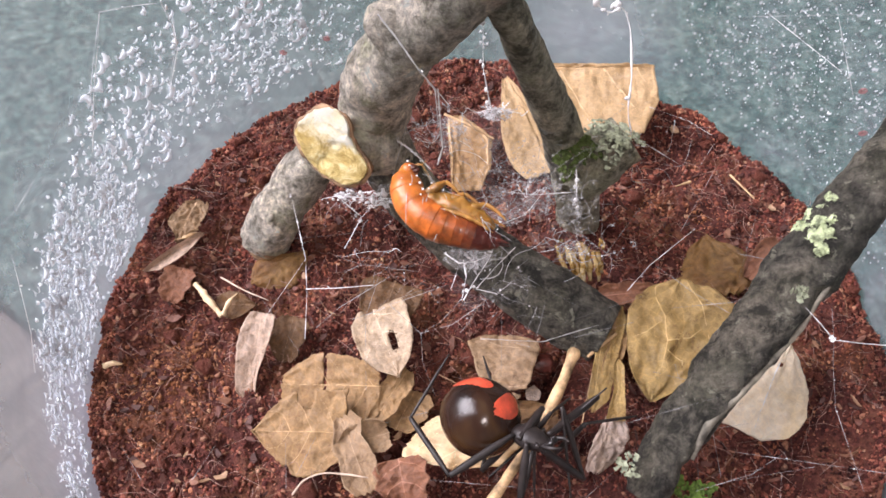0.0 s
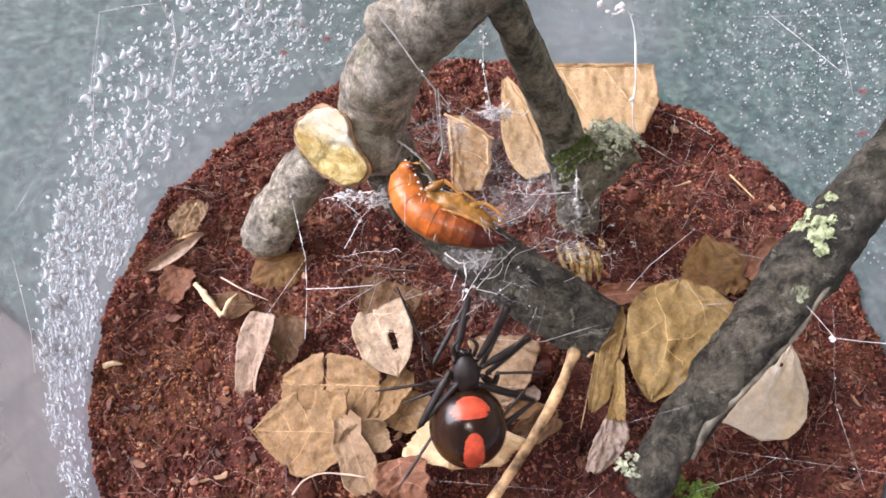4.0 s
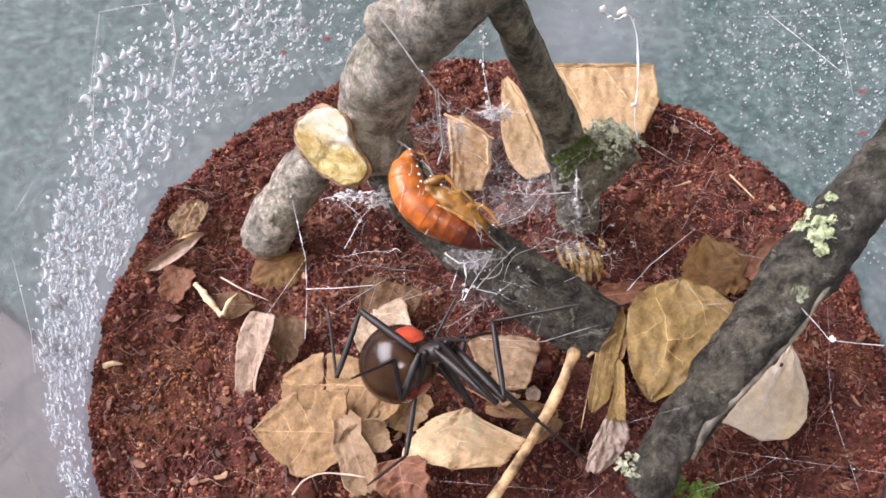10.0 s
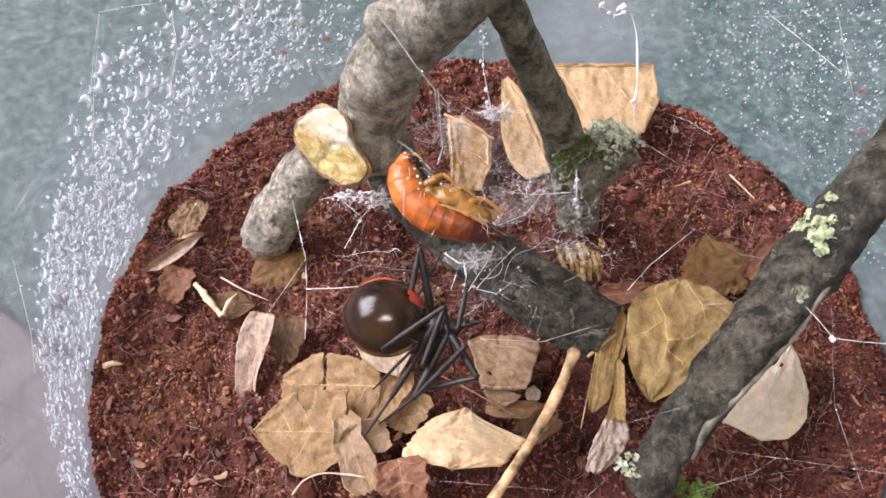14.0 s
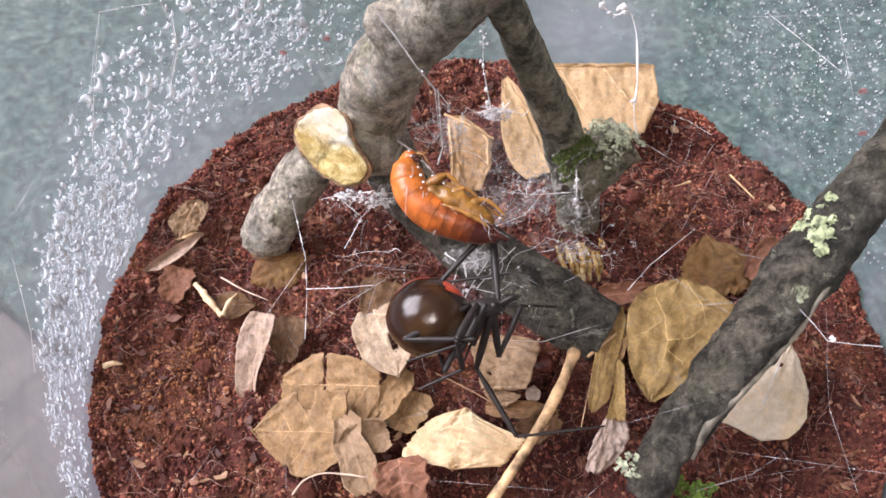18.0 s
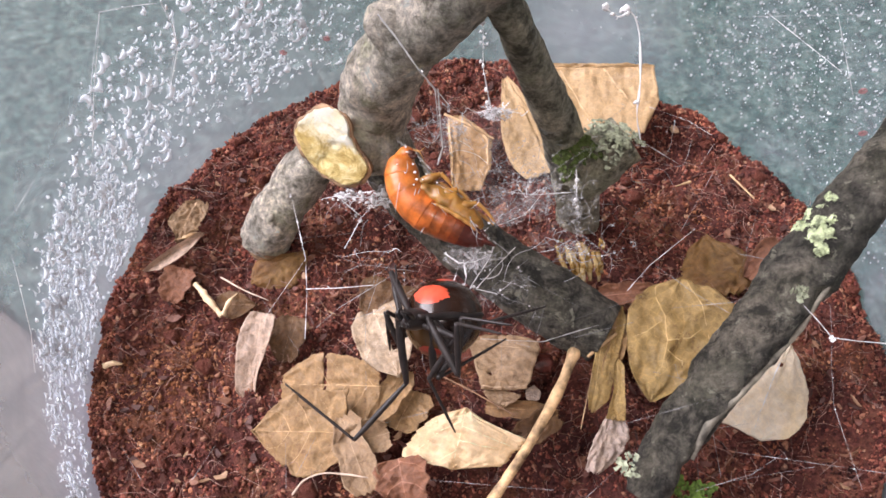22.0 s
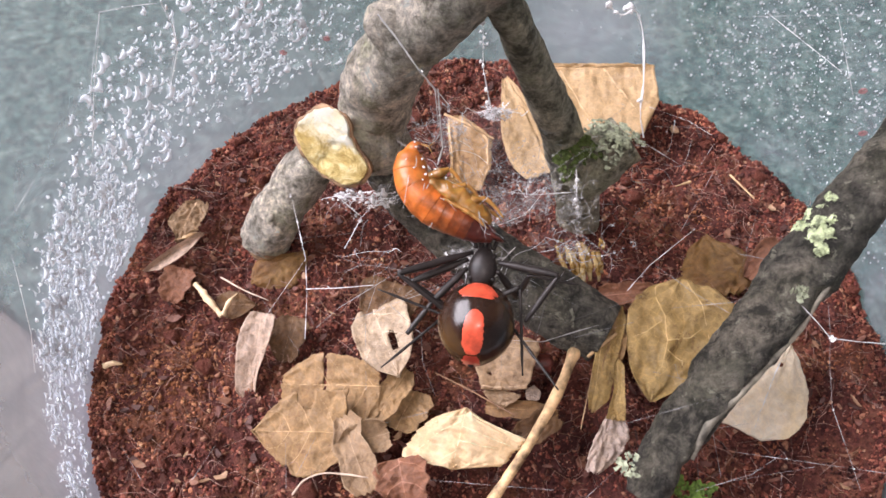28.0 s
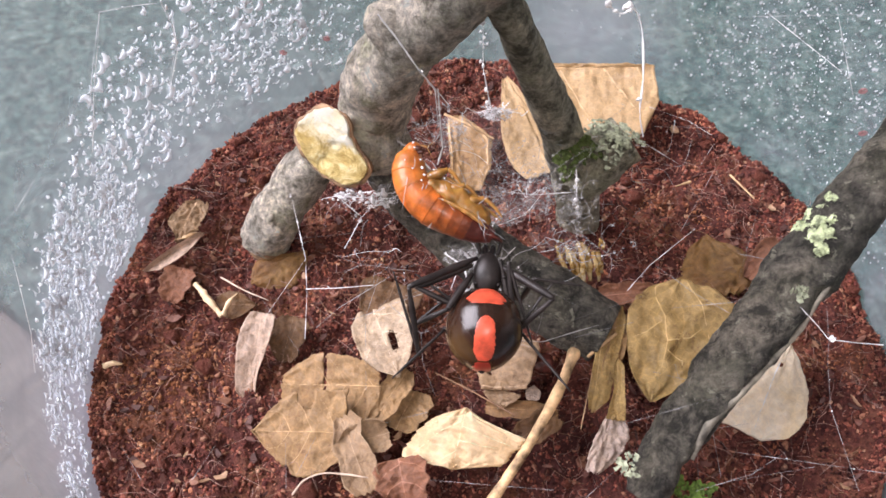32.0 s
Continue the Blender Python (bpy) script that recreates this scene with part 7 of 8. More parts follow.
    stance(11, (-0.0142, -0.0081, 0.0204), (0.57, -0.49, -0.66), (0.81, 0.48, 0.34),
           b1=((-0.0088, -0.0149, 0.0179), (-0.0135, -0.0164, 0.0157), (-0.018, -0.0183, 0.0131),),
           a2=((-0.0066, -0.0119, 0.0177), (-0.0048, -0.0095, 0.0194), (-0.0054, -0.0076, 0.0207),),
           a3=((-0.0077, -0.0114, 0.018), (-0.0066, -0.0085, 0.02),),
           b4=((-0.0112, -0.0119, 0.0177), (-0.0165, -0.0124, 0.0173), (-0.0183, -0.0124, 0.0173), (-0.0186, -0.0157, 0.015),),
           b3=((-0.0112, -0.0138, 0.0163), (-0.0165, -0.0157, 0.015), (-0.0188, -0.019, 0.0126),),
           b2=((-0.0095, -0.0143, 0.016), (-0.0136, -0.0157, 0.015), (-0.0165, -0.0143, 0.016),),
           a4=((-0.0089, -0.0104, 0.0187), (-0.0071, -0.0066, 0.0214),),
           a1=((-0.006, -0.0109, 0.0183), (-0.003, -0.0066, 0.0214),))
    stance(12, (-0.0143, -0.0088, 0.0199), (0.76, -0.38, -0.52), (0.61, 0.65, 0.46),
           b1=((-0.0077, -0.0147, 0.0181), (-0.0112, -0.0166, 0.0155), (-0.0165, -0.019, 0.0126),),
           b2=((-0.0088, -0.0142, 0.0184), (-0.0135, -0.0161, 0.0159), (-0.0177, -0.0171, 0.0139),),
           a2=((-0.0054, -0.0114, 0.018), (-0.003, -0.0095, 0.0194), (-0.0048, -0.0076, 0.0207),),
           a3=((-0.0071, -0.0114, 0.018), (-0.006, -0.0085, 0.02),),
           b3=((-0.0107, -0.0133, 0.0166), (-0.0153, -0.0162, 0.0146), (-0.0191, -0.019, 0.0126),),
           b4=((-0.0112, -0.0124, 0.0173), (-0.0165, -0.0147, 0.0156),),
           a4=((-0.0089, -0.01, 0.019), (-0.0071, -0.0061, 0.0217), (-0.0057, -0.0033, 0.0237),),
           a1=((-0.006, -0.0095, 0.0194), (-0.0019, -0.0066, 0.0214),))
    stance(13, (-0.0123, -0.0095, 0.0194), (0.97, -0.26, 0.01), (0.21, 0.77, 0.61),
           b3=((-0.0066, -0.0133, 0.0166), (-0.0112, -0.0162, 0.0146), (-0.0149, -0.0202, 0.0118),),
           b2=((-0.0054, -0.0143, 0.0197), (-0.0083, -0.0166, 0.0168), (-0.0127, -0.0186, 0.0129),),
           b1=((-0.0048, -0.0129, 0.0206), (-0.0054, -0.0152, 0.0178), (-0.0089, -0.0157, 0.015),),
           b4=((-0.0077, -0.0133, 0.0203), (-0.0094, -0.0152, 0.0178), (-0.0133, -0.0162, 0.0146),),
           a4=((-0.0083, -0.0095, 0.0194), (-0.0071, -0.0066, 0.0214), (-0.006, -0.0042, 0.0231),),
           a1=((-0.0043, -0.0105, 0.0211), (-0.0025, -0.0133, 0.0191), (-0.0048, -0.0143, 0.016),),
           a2=((-0.0048, -0.009, 0.0197), (-0.0019, -0.0109, 0.0183), (-0.0036, -0.0133, 0.0166),),
           a3=((-0.006, -0.009, 0.0197), (-0.0039, -0.0081, 0.0204), (-0.0048, -0.0109, 0.0183),))
    stance(14, (-0.0118, -0.0096, 0.0193), (0.97, -0.24, 0.02), (0.19, 0.77, 0.61),
           b3=((-0.0063, -0.0133, 0.0166), (-0.0109, -0.0162, 0.0146), (-0.0142, -0.02, 0.0119),),
           b2=((-0.0054, -0.0143, 0.0197), (-0.008, -0.0166, 0.0168), (-0.0124, -0.0186, 0.0129),),
           b1=((-0.0046, -0.0129, 0.0206), (-0.0051, -0.0152, 0.0178), (-0.0086, -0.0157, 0.015),),
           b4=((-0.0074, -0.0133, 0.0203), (-0.0091, -0.0152, 0.0178), (-0.013, -0.0157, 0.015),),
           a4=((-0.008, -0.0095, 0.0194), (-0.007, -0.0066, 0.0214), (-0.006, -0.0042, 0.0231),),
           a1=((-0.004, -0.0105, 0.0211), (-0.0023, -0.0133, 0.0191), (-0.0045, -0.0143, 0.016),),
           a2=((-0.0045, -0.009, 0.0197), (-0.0019, -0.0109, 0.0183), (-0.0033, -0.0133, 0.0166),),
           a3=((-0.0057, -0.009, 0.0197), (-0.0036, -0.0081, 0.0204), (-0.0045, -0.0109, 0.0183),))
    stance(14.5, (-0.0112, -0.0093, 0.0195), (0.97, -0.21, 0.11), (0.1, 0.75, 0.65),
           b4=((-0.0071, -0.0115, 0.0216), (-0.0105, -0.0133, 0.0203),),
           a4=((-0.008, -0.0088, 0.0199), (-0.007, -0.0061, 0.0217), (-0.0066, -0.0042, 0.0231),),
           a1=((-0.003, -0.0085, 0.02), (-0.0013, -0.0052, 0.0224),),
           b1=((-0.0048, -0.0114, 0.018), (-0.0054, -0.0133, 0.0166),))
    stance(16.5, (-0.0082, -0.0085, 0.02), (0.53, -0.2, 0.83), (-0.36, 0.82, 0.45),
           b4=((-0.0054, -0.0115, 0.0216), (-0.006, -0.0138, 0.02), (-0.0112, -0.0126, 0.0172),),
           b1=((-0.0019, -0.0076, 0.0207), (0.0022, -0.0114, 0.018), (0.0098, -0.0157, 0.015),),
           a1=((-0.0025, -0.0076, 0.0207), (-0.0013, -0.0042, 0.0231),),
           b2=((-0.0036, -0.0114, 0.018), (-0.0019, -0.0133, 0.0166),))
    stance(17, (-0.0076, -0.0083, 0.0202), (0.53, -0.2, 0.83), (-0.36, 0.82, 0.45),
           b3=((-0.0048, -0.0119, 0.0213), (-0.0065, -0.0133, 0.0203), (-0.0133, -0.0081, 0.0204), (-0.0127, -0.0042, 0.0231),),
           b1=((-0.0019, -0.0061, 0.0217), (0.0016, -0.0119, 0.0177), (0.0104, -0.0159, 0.0148),),
           a1=((-0.0025, -0.0076, 0.0207), (-0.0019, -0.0042, 0.0231),),
           b2=((-0.0054, -0.0106, 0.0234), (-0.0079, -0.0134, 0.0215),))
    stance(18, (-0.0073, -0.0096, 0.0193), (0.97, -0.04, 0.24), (0, 0.87, 0.49),
           b4=((-0.0048, -0.0138, 0.0212), (-0.0065, -0.0156, 0.0199), (-0.0094, -0.0147, 0.0193),),
           b3=((-0.0043, -0.0143, 0.0209), (-0.006, -0.0159, 0.0185), (-0.0083, -0.0166, 0.0168),),
           b1=((-0.0013, -0.0114, 0.018), (-0.0001, -0.0162, 0.0146), (0.0063, -0.0202, 0.0118), (0.011, -0.0188, 0.0128),),
           a1=((-0.0019, -0.0085, 0.02), (0.0028, -0.0057, 0.0221),),
           b2=((-0.0025, -0.0119, 0.0177), (-0.0036, -0.0133, 0.0166),))
    stance(19, (-0.0086, -0.0108, 0.0184), (0.57, -0.48, 0.67), (-0.27, 0.72, 0.64),
           b1=((-0.0013, -0.0114, 0.018), (-0.0007, -0.0171, 0.0139), (0.006, -0.0205, 0.0116), (0.0116, -0.0188, 0.0128),),
           b4=((-0.0048, -0.0129, 0.0218), (-0.0077, -0.0156, 0.0187),),
           a2=((-0.0042, -0.0095, 0.0194), (-0.003, -0.0047, 0.0227),),
           a1=((-0.0007, -0.0095, 0.0194), (0.0028, -0.0066, 0.0214),),
           b2=((-0.0019, -0.0124, 0.0173), (-0.0025, -0.0152, 0.0153),))
    stance(20, (-0.005, -0.0093, 0.0195), (0.32, -0.35, 0.88), (-0.1, 0.89, 0.44),
           b1=((-0.0071, -0.0138, 0.02), (-0.0112, -0.0095, 0.0194), (-0.0118, -0.0071, 0.021),),
           a1=((-0.0007, -0.0124, 0.0173), (0.0022, -0.0147, 0.0156),),
           a2=((-0.0013, -0.0085, 0.02), (0.004, -0.01, 0.019),))
    stance(21, (-0.0057, -0.0095, 0.0194), (-0.32, -0.5, 0.8), (0, 0.82, 0.58),
           b1=((-0.0082, -0.0111, 0.0231), (-0.0116, -0.0129, 0.0206), (-0.0171, -0.0112, 0.0182),),
           b2=((-0.0084, -0.0125, 0.0233), (-0.0093, -0.0143, 0.0209), (-0.0111, -0.0166, 0.0168),),
           b4=((-0.0083, -0.0085, 0.02), (-0.0095, -0.0052, 0.0224),),
           a2=((-0.0049, -0.0125, 0.0233), (-0.0054, -0.0161, 0.0196),),
           a1=((-0.0031, -0.0119, 0.0213), (-0.0019, -0.0143, 0.016), (-0.001, -0.0109, 0.0183),),
           a3=((-0.0001, -0.0095, 0.0194), (0.0028, -0.0081, 0.0204),),
           a4=((-0.0048, -0.0066, 0.0214), (-0.0019, -0.0037, 0.0234),))
    stance(22, (-0.0057, -0.0097, 0.0192), (-0.47, -0.51, 0.72), (0, 0.79, 0.62),
           b1=((-0.0107, -0.0129, 0.0218), (-0.0111, -0.017, 0.0165), (-0.0177, -0.0181, 0.0133), (-0.0221, -0.0152, 0.0153),),
           b2=((-0.007, -0.0143, 0.0233), (-0.0068, -0.0184, 0.0167), (-0.0045, -0.0201, 0.0143),),
           b4=((-0.0101, -0.0085, 0.02), (-0.0107, -0.0052, 0.0224),),
           b3=((-0.0111, -0.011, 0.0219), (-0.0112, -0.0124, 0.0173),),
           a1=((-0.0037, -0.0124, 0.021), (-0.002, -0.0149, 0.0179), (0.0008, -0.0114, 0.018),))
    stance(23, (-0.005, -0.0095, 0.0194), (-0.43, -0.56, 0.71), (0, 0.79, 0.62),
           b1=((-0.0093, -0.0134, 0.0215), (-0.0117, -0.017, 0.0165), (-0.0188, -0.0178, 0.0134), (-0.0221, -0.0157, 0.015),),
           b3=((-0.0094, -0.0119, 0.0213), (-0.0111, -0.0142, 0.0184), (-0.0153, -0.0121, 0.0175),),
           b2=((-0.0062, -0.0143, 0.0233), (-0.0051, -0.017, 0.0177), (-0.0028, -0.0199, 0.0145),),
           a1=((-0.0026, -0.0133, 0.0203), (-0.0013, -0.0138, 0.0163), (0.0008, -0.0114, 0.018),),
           b4=((-0.0089, -0.0085, 0.02), (-0.0098, -0.0057, 0.0221),))
    stance(24, (-0.0084, -0.0114, 0.018), (0.1, -0.76, 0.64), (0.15, 0.67, 0.72),
           b1=((-0.0111, -0.0147, 0.0193), (-0.0141, -0.0185, 0.0142), (-0.0177, -0.0214, 0.0109),),
           b3=((-0.0076, -0.0175, 0.0186), (-0.0076, -0.0213, 0.0122), (-0.0039, -0.0211, 0.0124),),
           b2=((-0.0111, -0.0129, 0.0206), (-0.0152, -0.0143, 0.0172), (-0.0188, -0.0133, 0.0166),),
           a1=((-0.0019, -0.0162, 0.0146), (0.0025, -0.0147, 0.0156), (0.0028, -0.0124, 0.0173),),
           a2=((-0.0054, -0.017, 0.0189), (-0.0036, -0.019, 0.0126),))
    stance(25, (-0.0074, -0.0128, 0.017), (0.45, -0.86, 0.26), (0.2, 0.27, 0.94),
           b4=((-0.0095, -0.0147, 0.0156), (-0.0136, -0.0133, 0.0166), (-0.0139, -0.009, 0.0197),),
           b1=((-0.0054, -0.0171, 0.0139), (-0.0083, -0.0205, 0.0116), (-0.013, -0.0248, 0.0085),),
           a1=((-0.0025, -0.0157, 0.015), (-0.0001, -0.02, 0.0119), (0.004, -0.02, 0.0119),),
           b2=((-0.0065, -0.0175, 0.0161), (-0.0107, -0.0214, 0.0109),))
    stance(25.5, (-0.0076, -0.0123, 0.0174), (0.47, -0.84, -0.27), (0.28, -0.23, 0.93),
           b4=((-0.006, -0.0157, 0.015), (-0.0136, -0.0143, 0.016), (-0.0148, -0.0114, 0.018),),
           b1=((-0.006, -0.0176, 0.0136), (-0.0107, -0.0219, 0.0106), (-0.0136, -0.0243, 0.0089),),
           b2=((-0.0071, -0.0162, 0.0146), (-0.013, -0.0195, 0.0123), (-0.0136, -0.0233, 0.0096),),
           a1=((-0.0025, -0.0171, 0.0139), (0.001, -0.0214, 0.0109), (0.0098, -0.0195, 0.0123),),
           a2=((-0.0007, -0.0171, 0.0139), (0.0028, -0.0157, 0.015),))
    stance(27.5, (-0.0026, -0.0103, 0.0188), (0.13, 0.92, 0.39), (-0.08, -0.39, 0.92),
           a1=((-0.0048, -0.0066, 0.0214), (-0.0092, -0.0092, 0.0195), (-0.0125, -0.0072, 0.021),),
           a2=((-0.0063, -0.0083, 0.0202), (-0.0095, -0.0061, 0.0217),),
           a3=((-0.0077, -0.0092, 0.0195), (-0.006, -0.0076, 0.0207),),
           b1=((-0.0007, -0.0071, 0.021), (0.0016, -0.0095, 0.0194), (0.0025, -0.0145, 0.0158),),
           b2=((0.001, -0.0066, 0.0214), (0.0046, -0.0081, 0.0204), (0.0069, -0.0057, 0.0221),))
    stance(28, (-0.0023, -0.0101, 0.0189), (0.13, 0.92, 0.39), (-0.08, -0.39, 0.92),
           a1=((-0.0048, -0.0066, 0.0214), (-0.0092, -0.0092, 0.0195), (-0.0125, -0.0072, 0.021),),
           a2=((-0.0063, -0.0083, 0.0202), (-0.0095, -0.0061, 0.0217),),
           a3=((-0.0077, -0.0092, 0.0195), (-0.006, -0.0076, 0.0207),),
           b1=((-0.0004, -0.0071, 0.021), (0.0016, -0.0095, 0.0194), (0.0025, -0.0145, 0.0158),),
           b2=((0.001, -0.0066, 0.0214), (0.0046, -0.0081, 0.0204), (0.0069, -0.0057, 0.0221),))
    stance(29, (-0.0017, -0.0101, 0.0189), (0.07, 0.92, 0.39), (0, -0.39, 0.92),
           a1=((-0.0042, -0.0066, 0.0214), (-0.0086, -0.0095, 0.0194), (-0.0123, -0.0073, 0.0209),),
           a2=((-0.006, -0.0085, 0.02), (-0.0092, -0.0064, 0.0215),),
           a3=((-0.0074, -0.0095, 0.0194), (-0.0051, -0.0076, 0.0207),),
           b1=((0.0002, -0.0071, 0.021), (0.0022, -0.01, 0.019), (0.0031, -0.0143, 0.016),),
           b2=((0.001, -0.0066, 0.0214), (0.0037, -0.0088, 0.0199), (0.0063, -0.0061, 0.0217),))
    stance(30, (-0.0016, -0.0103, 0.0188), (0.07, 0.92, 0.39), (0, -0.39, 0.92),
           a1=((-0.0041, -0.0066, 0.0214), (-0.0086, -0.0097, 0.0192), (-0.0112, -0.0088, 0.0199),),
           a2=((-0.006, -0.0085, 0.02), (-0.0094, -0.006, 0.0218),),
           a3=((-0.0071, -0.0097, 0.0192), (-0.0048, -0.0078, 0.0205),),
           b1=((0.0005, -0.0071, 0.021), (0.0025, -0.01, 0.019), (0.0031, -0.0138, 0.0163),),
           b2=((0.001, -0.0066, 0.0214), (0.0037, -0.0088, 0.0199), (0.006, -0.0057, 0.0221),))
    stance(31, (-0.0009, -0.0106, 0.0186), (0, 0.92, 0.39), (0.05, -0.39, 0.92),
           a1=((-0.0039, -0.0071, 0.021), (-0.0069, -0.0104, 0.0187), (-0.0107, -0.0085, 0.02),),
           a2=((-0.0054, -0.0088, 0.0199), (-0.0092, -0.0059, 0.0219),),
           a3=((-0.0069, -0.0104, 0.0187), (-0.0039, -0.0073, 0.0209),),
           b1=((0.0005, -0.0076, 0.0207), (0.0028, -0.01, 0.019), (0.0034, -0.0133, 0.0166),),
           b2=((0.0016, -0.0071, 0.021), (0.006, -0.009, 0.0197), (0.0098, -0.0124, 0.0173),))
    stance(32, (-0.0015, -0.0106, 0.0186), (0.07, 0.92, 0.39), (0, -0.39, 0.92),
           a1=((-0.0042, -0.0071, 0.021), (-0.0095, -0.0095, 0.0194), (-0.0109, -0.0057, 0.0221),),
           a2=((-0.0054, -0.0081, 0.0204), (-0.0086, -0.0059, 0.0219),),
           a3=((-0.0074, -0.0095, 0.0194), (-0.0048, -0.0076, 0.0207),),
           b1=((0.0005, -0.0071, 0.021), (0.0025, -0.01, 0.019), (0.0037, -0.0124, 0.0173),),
           b2=((0.001, -0.0071, 0.021), (0.0037, -0.009, 0.0197), (0.0057, -0.0066, 0.0214),))


def spider_rows(step=0.2):
    """Rows for the body and each leg piece, filled in between the stances."""
    body, pieces = [], {(k, i): [] for k in LEGS for i in range(3)}
    t = 0.0
    times = sorted({round(k * step, 3) for k in range(int(32 / step) + 1)} | {s[0] for s in STANCES})
    for t in times:
        i = max(k for k in range(len(STANCES)) if STANCES[k][0] <= t + 1e-6)
        i = min(i, len(STANCES) - 2)
        (t0, o0, q0, j0), (t1, o1, q1, j1) = STANCES[i], STANCES[i + 1]
        f = min(1.0, max(0.0, (t - t0) / (t1 - t0)))
        f = f * f * (3 - 2 * f)
        o, q = o0.lerp(o1, f), q0.slerp(q1, f)
        m = Matrix.LocRotScale(o, q, None)
        back = m.inverted()
        body.append((t, m))
        for key, (hip, lengths, _) in LEGS.items():
            guide = [a.lerp(b, f) for a, b in zip(j0[key][1:], j1[key][1:])]
            js = [back @ p for p in chain(m @ hip, lengths, guide)]
            for k in range(3):
                turn = (js[k + 1] - js[k]).to_track_quat("X", "Z")
                pieces[key, k].append((t, Matrix.LocRotScale(js[k], turn, None)))
    return body, pieces


def hang(x, y, z, turn, nod=0.0):
    """The prey's pose: its place and its turn in the plane that faces the viewer."""
    m = look(EYE, AIM).to_3x3().to_4x4()
    return Matrix.Translation((x, y, z)) @ m @ pose(0, 0, 0, nod, 0, turn)


def sway(ob, *moves):
    walk(ob, [(t, Matrix.Translation((x, y, z))) for t, x, y, z in moves])


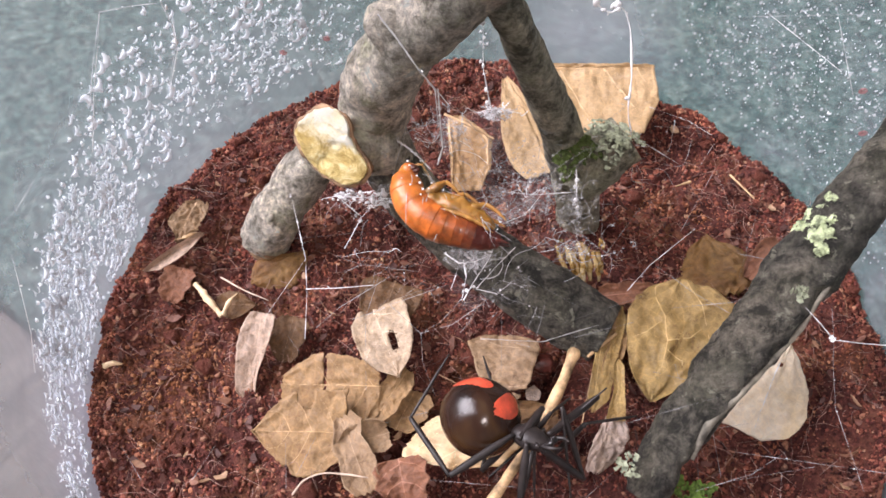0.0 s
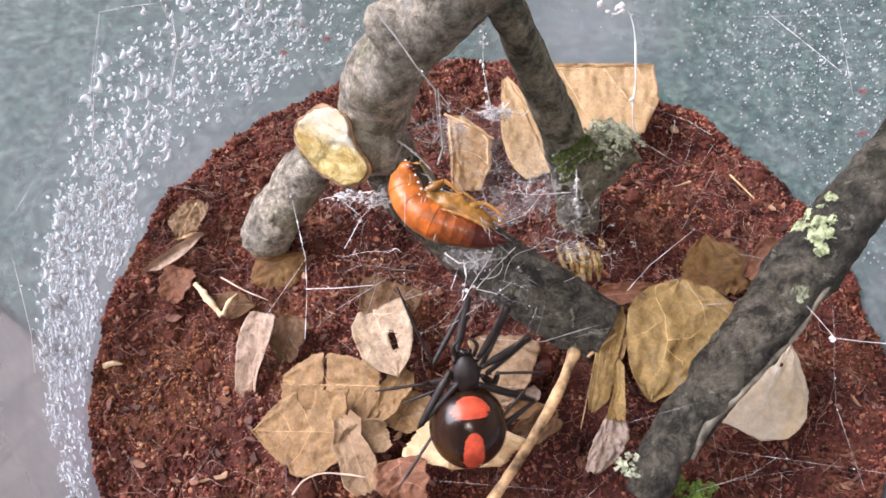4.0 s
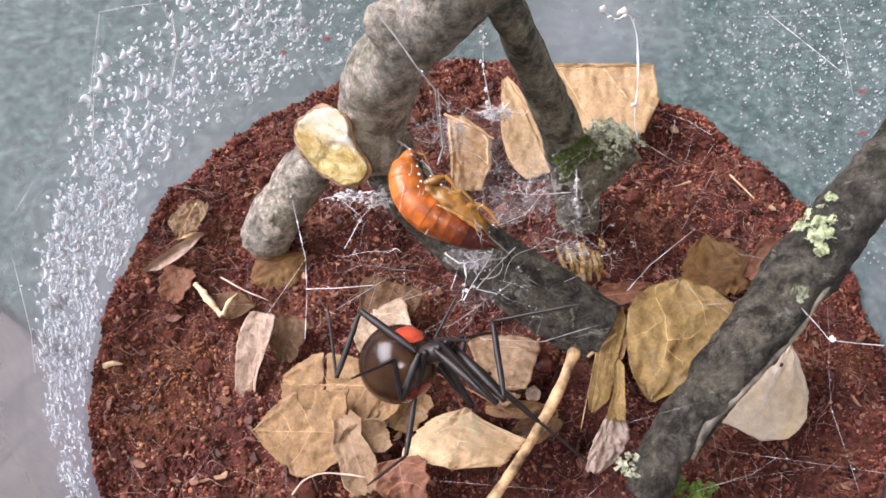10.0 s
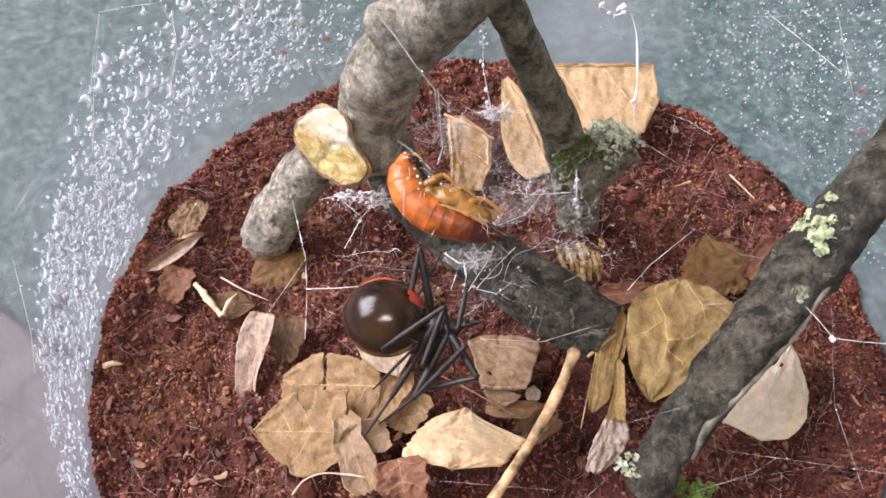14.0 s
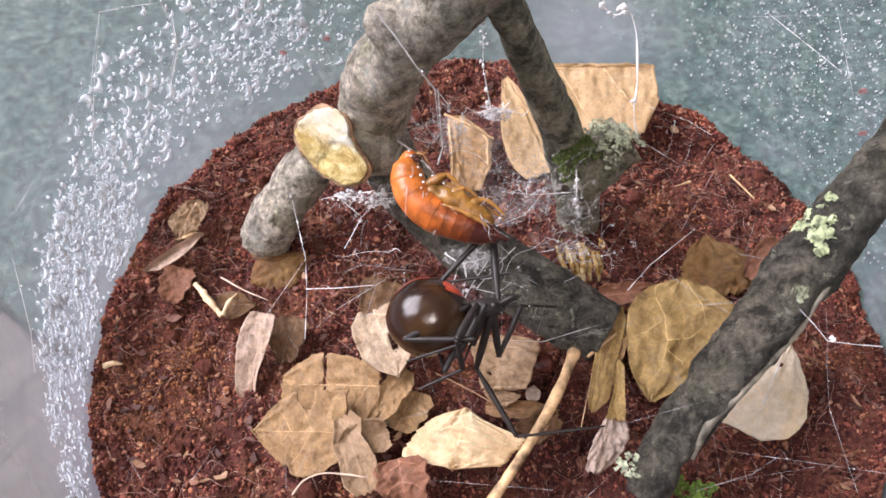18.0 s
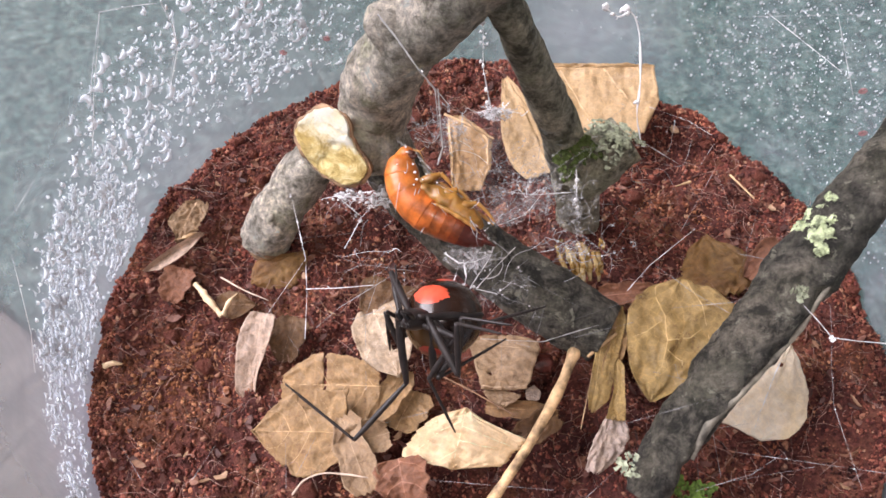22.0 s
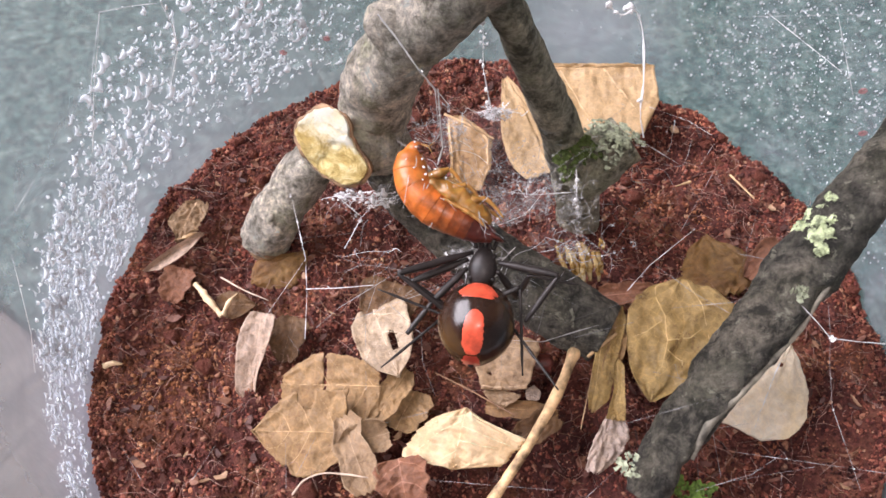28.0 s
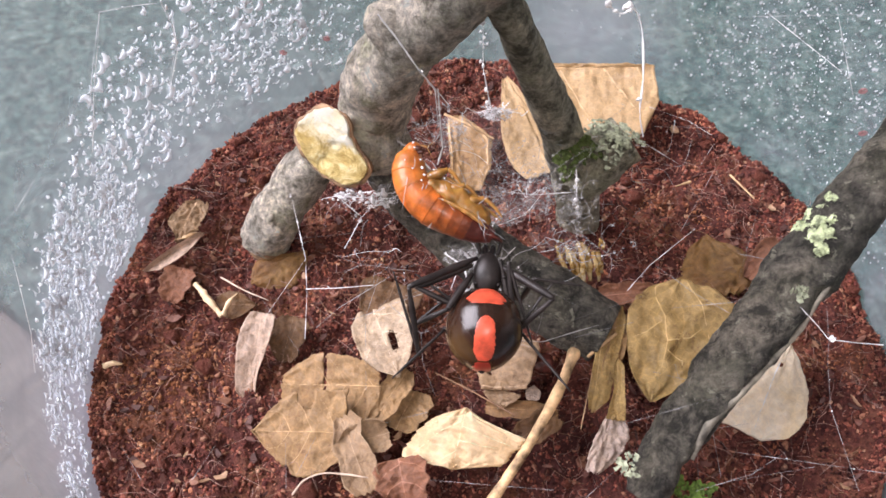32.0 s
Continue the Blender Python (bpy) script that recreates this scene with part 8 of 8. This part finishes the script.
def motions():
    stances()
    body, pieces = spider_rows()
    walk(spider, body)
    for (key, k), rows in pieces.items():
        walk(LEGS[key][2][k], rows)
    walk(prey, [
        (0, hang(-0.0048, -0.0005, 0.0257, 0, -20)),
        (2, hang(-0.00486, -0.00042, 0.02575, 0, -18)),
        (3.5, hang(-0.00498, -0.0004, 0.02577, 1, -17)),
        (5.5, hang(-0.00463, -0.00032, 0.02582, 0, -16)),
        (6.5, hang(-0.00463, -0.00021, 0.0259, 0, -15)),
        (7, hang(-0.00515, 0.00004, 0.02607, -6, -15)),
        (8, hang(-0.00539, -0.00005, 0.02602, -6, -14)),
        (9, hang(-0.00574, -0.00027, 0.02586, -8, -13)),
        (10, hang(-0.00527, -0.00002, 0.02604, -8, -12)),
        (11, hang(-0.0051, 0.00014, 0.02615, -5, -12)),
        (12, hang(-0.0051, 0.00025, 0.02623, -2, -11)),
        (13, hang(-0.0051, 0.00027, 0.02624, -1, -10)),
        (14.5, hang(-0.00498, 0.00016, 0.02617, 0, -9)),
        (16.5, hang(-0.0048, 0.00015, 0.02616, 0, -8)),
        (18, hang(-0.0048, 0.00024, 0.02622, -2, -8)),
        (19, hang(-0.0048, 0.00033, 0.02628, 2, -8)),
        (20, hang(-0.0051, 0.00037, 0.02631, -2, -8)),
        (21, hang(-0.00586, 0.0008, 0.02661, -10, -8)),
        (22, hang(-0.00568, 0.00022, 0.0262, -8, -8)),
        (23, hang(-0.00539, 0.00045, 0.02637, -9, -8)),
        (24, hang(-0.0058, 0.00045, 0.02637, -9, -8)),
        (25, hang(-0.00551, 0.0003, 0.02626, -8, -8)),
        (25.5, hang(-0.00527, 0.0002, 0.02619, -7, -8)),
        (27.5, hang(-0.0048, 0.00057, 0.02645, -8, -8)),
        (29, hang(-0.0048, 0.00066, 0.02652, -9, -8)),
        (31, hang(-0.00492, 0.00055, 0.02644, -9, -8)),
        (32, hang(-0.00492, 0.0006, 0.02647, -8, -8)),
    ])
    sway(hook, (0, -0.00071, 0.00029, 0.00020), (1, -0.00043, 0.00006, 0.00004), (3.5, -0.00021, 0.00012, 0.00008), (6, -0.00007, 0.00012, 0.00008), (7, 0.00064, -0.00006, -0.00004), (8, 0.00107, -0.00075, -0.00053), (9, 0.00057, -0.00041, -0.00029), (10.5, 0.00000, -0.00035, -0.00025), (13, 0.00000, -0.00000, 0.00000), (16.5, 0.00000, -0.00000, 0.00000), (20, 0.00000, 0.00023, 0.00016), (20.5, 0.00107, 0.00041, 0.00029), (21.5, 0.00036, -0.00012, -0.00008), (23, 0.00050, -0.00012, -0.00008), (24.3, 0.00121, 0.00064, 0.00045), (25.5, 0.00064, 0.00017, 0.00012), (28, 0.00078, 0.00006, 0.00004), (32, 0.00071, 0.00017, 0.00012))
    sway(star, (0, 0.00024, -0.00015, -0.00010), (2, 0.00024, 0.00005, 0.00003), (5.5, 0.00036, -0.00000, 0.00000), (6, -0.00041, 0.00000, -0.00000), (7.5, 0.00018, -0.00010, -0.00007), (8.5, 0.00000, -0.00029, -0.00021), (10, -0.00024, -0.00015, -0.00010), (12, 0.00018, -0.00000, 0.00000), (14.5, 0.00018, -0.00000, 0.00000), (16.5, -0.00030, -0.00024, -0.00017), (19, -0.00059, -0.00024, -0.00017), (20.3, -0.00119, 0.00000, -0.00000), (21.5, 0.00006, 0.00005, 0.00003), (23, 0.00006, -0.00000, 0.00000), (25, 0.00018, -0.00000, 0.00000), (25.5, -0.00047, -0.00015, -0.00010), (28, -0.00012, 0.00000, -0.00000), (32, -0.00030, -0.00010, -0.00007))
    sway(star_drop, (0, 0.00024, -0.00015, -0.00010), (2, 0.00024, 0.00005, 0.00003), (5.5, 0.00036, -0.00000, 0.00000), (6, -0.00041, 0.00000, -0.00000), (7.5, 0.00018, -0.00010, -0.00007), (8.5, 0.00000, -0.00029, -0.00021), (10, -0.00024, -0.00015, -0.00010), (12, 0.00018, -0.00000, 0.00000), (14.5, 0.00018, -0.00000, 0.00000), (16.5, -0.00030, -0.00024, -0.00017), (19, -0.00059, -0.00024, -0.00017), (20.3, -0.00119, 0.00000, -0.00000), (21.5, 0.00006, 0.00005, 0.00003), (23, 0.00006, -0.00000, 0.00000), (25, 0.00018, -0.00000, 0.00000), (25.5, -0.00047, -0.00015, -0.00010), (28, -0.00012, 0.00000, -0.00000), (32, -0.00030, -0.00010, -0.00007))


motions()
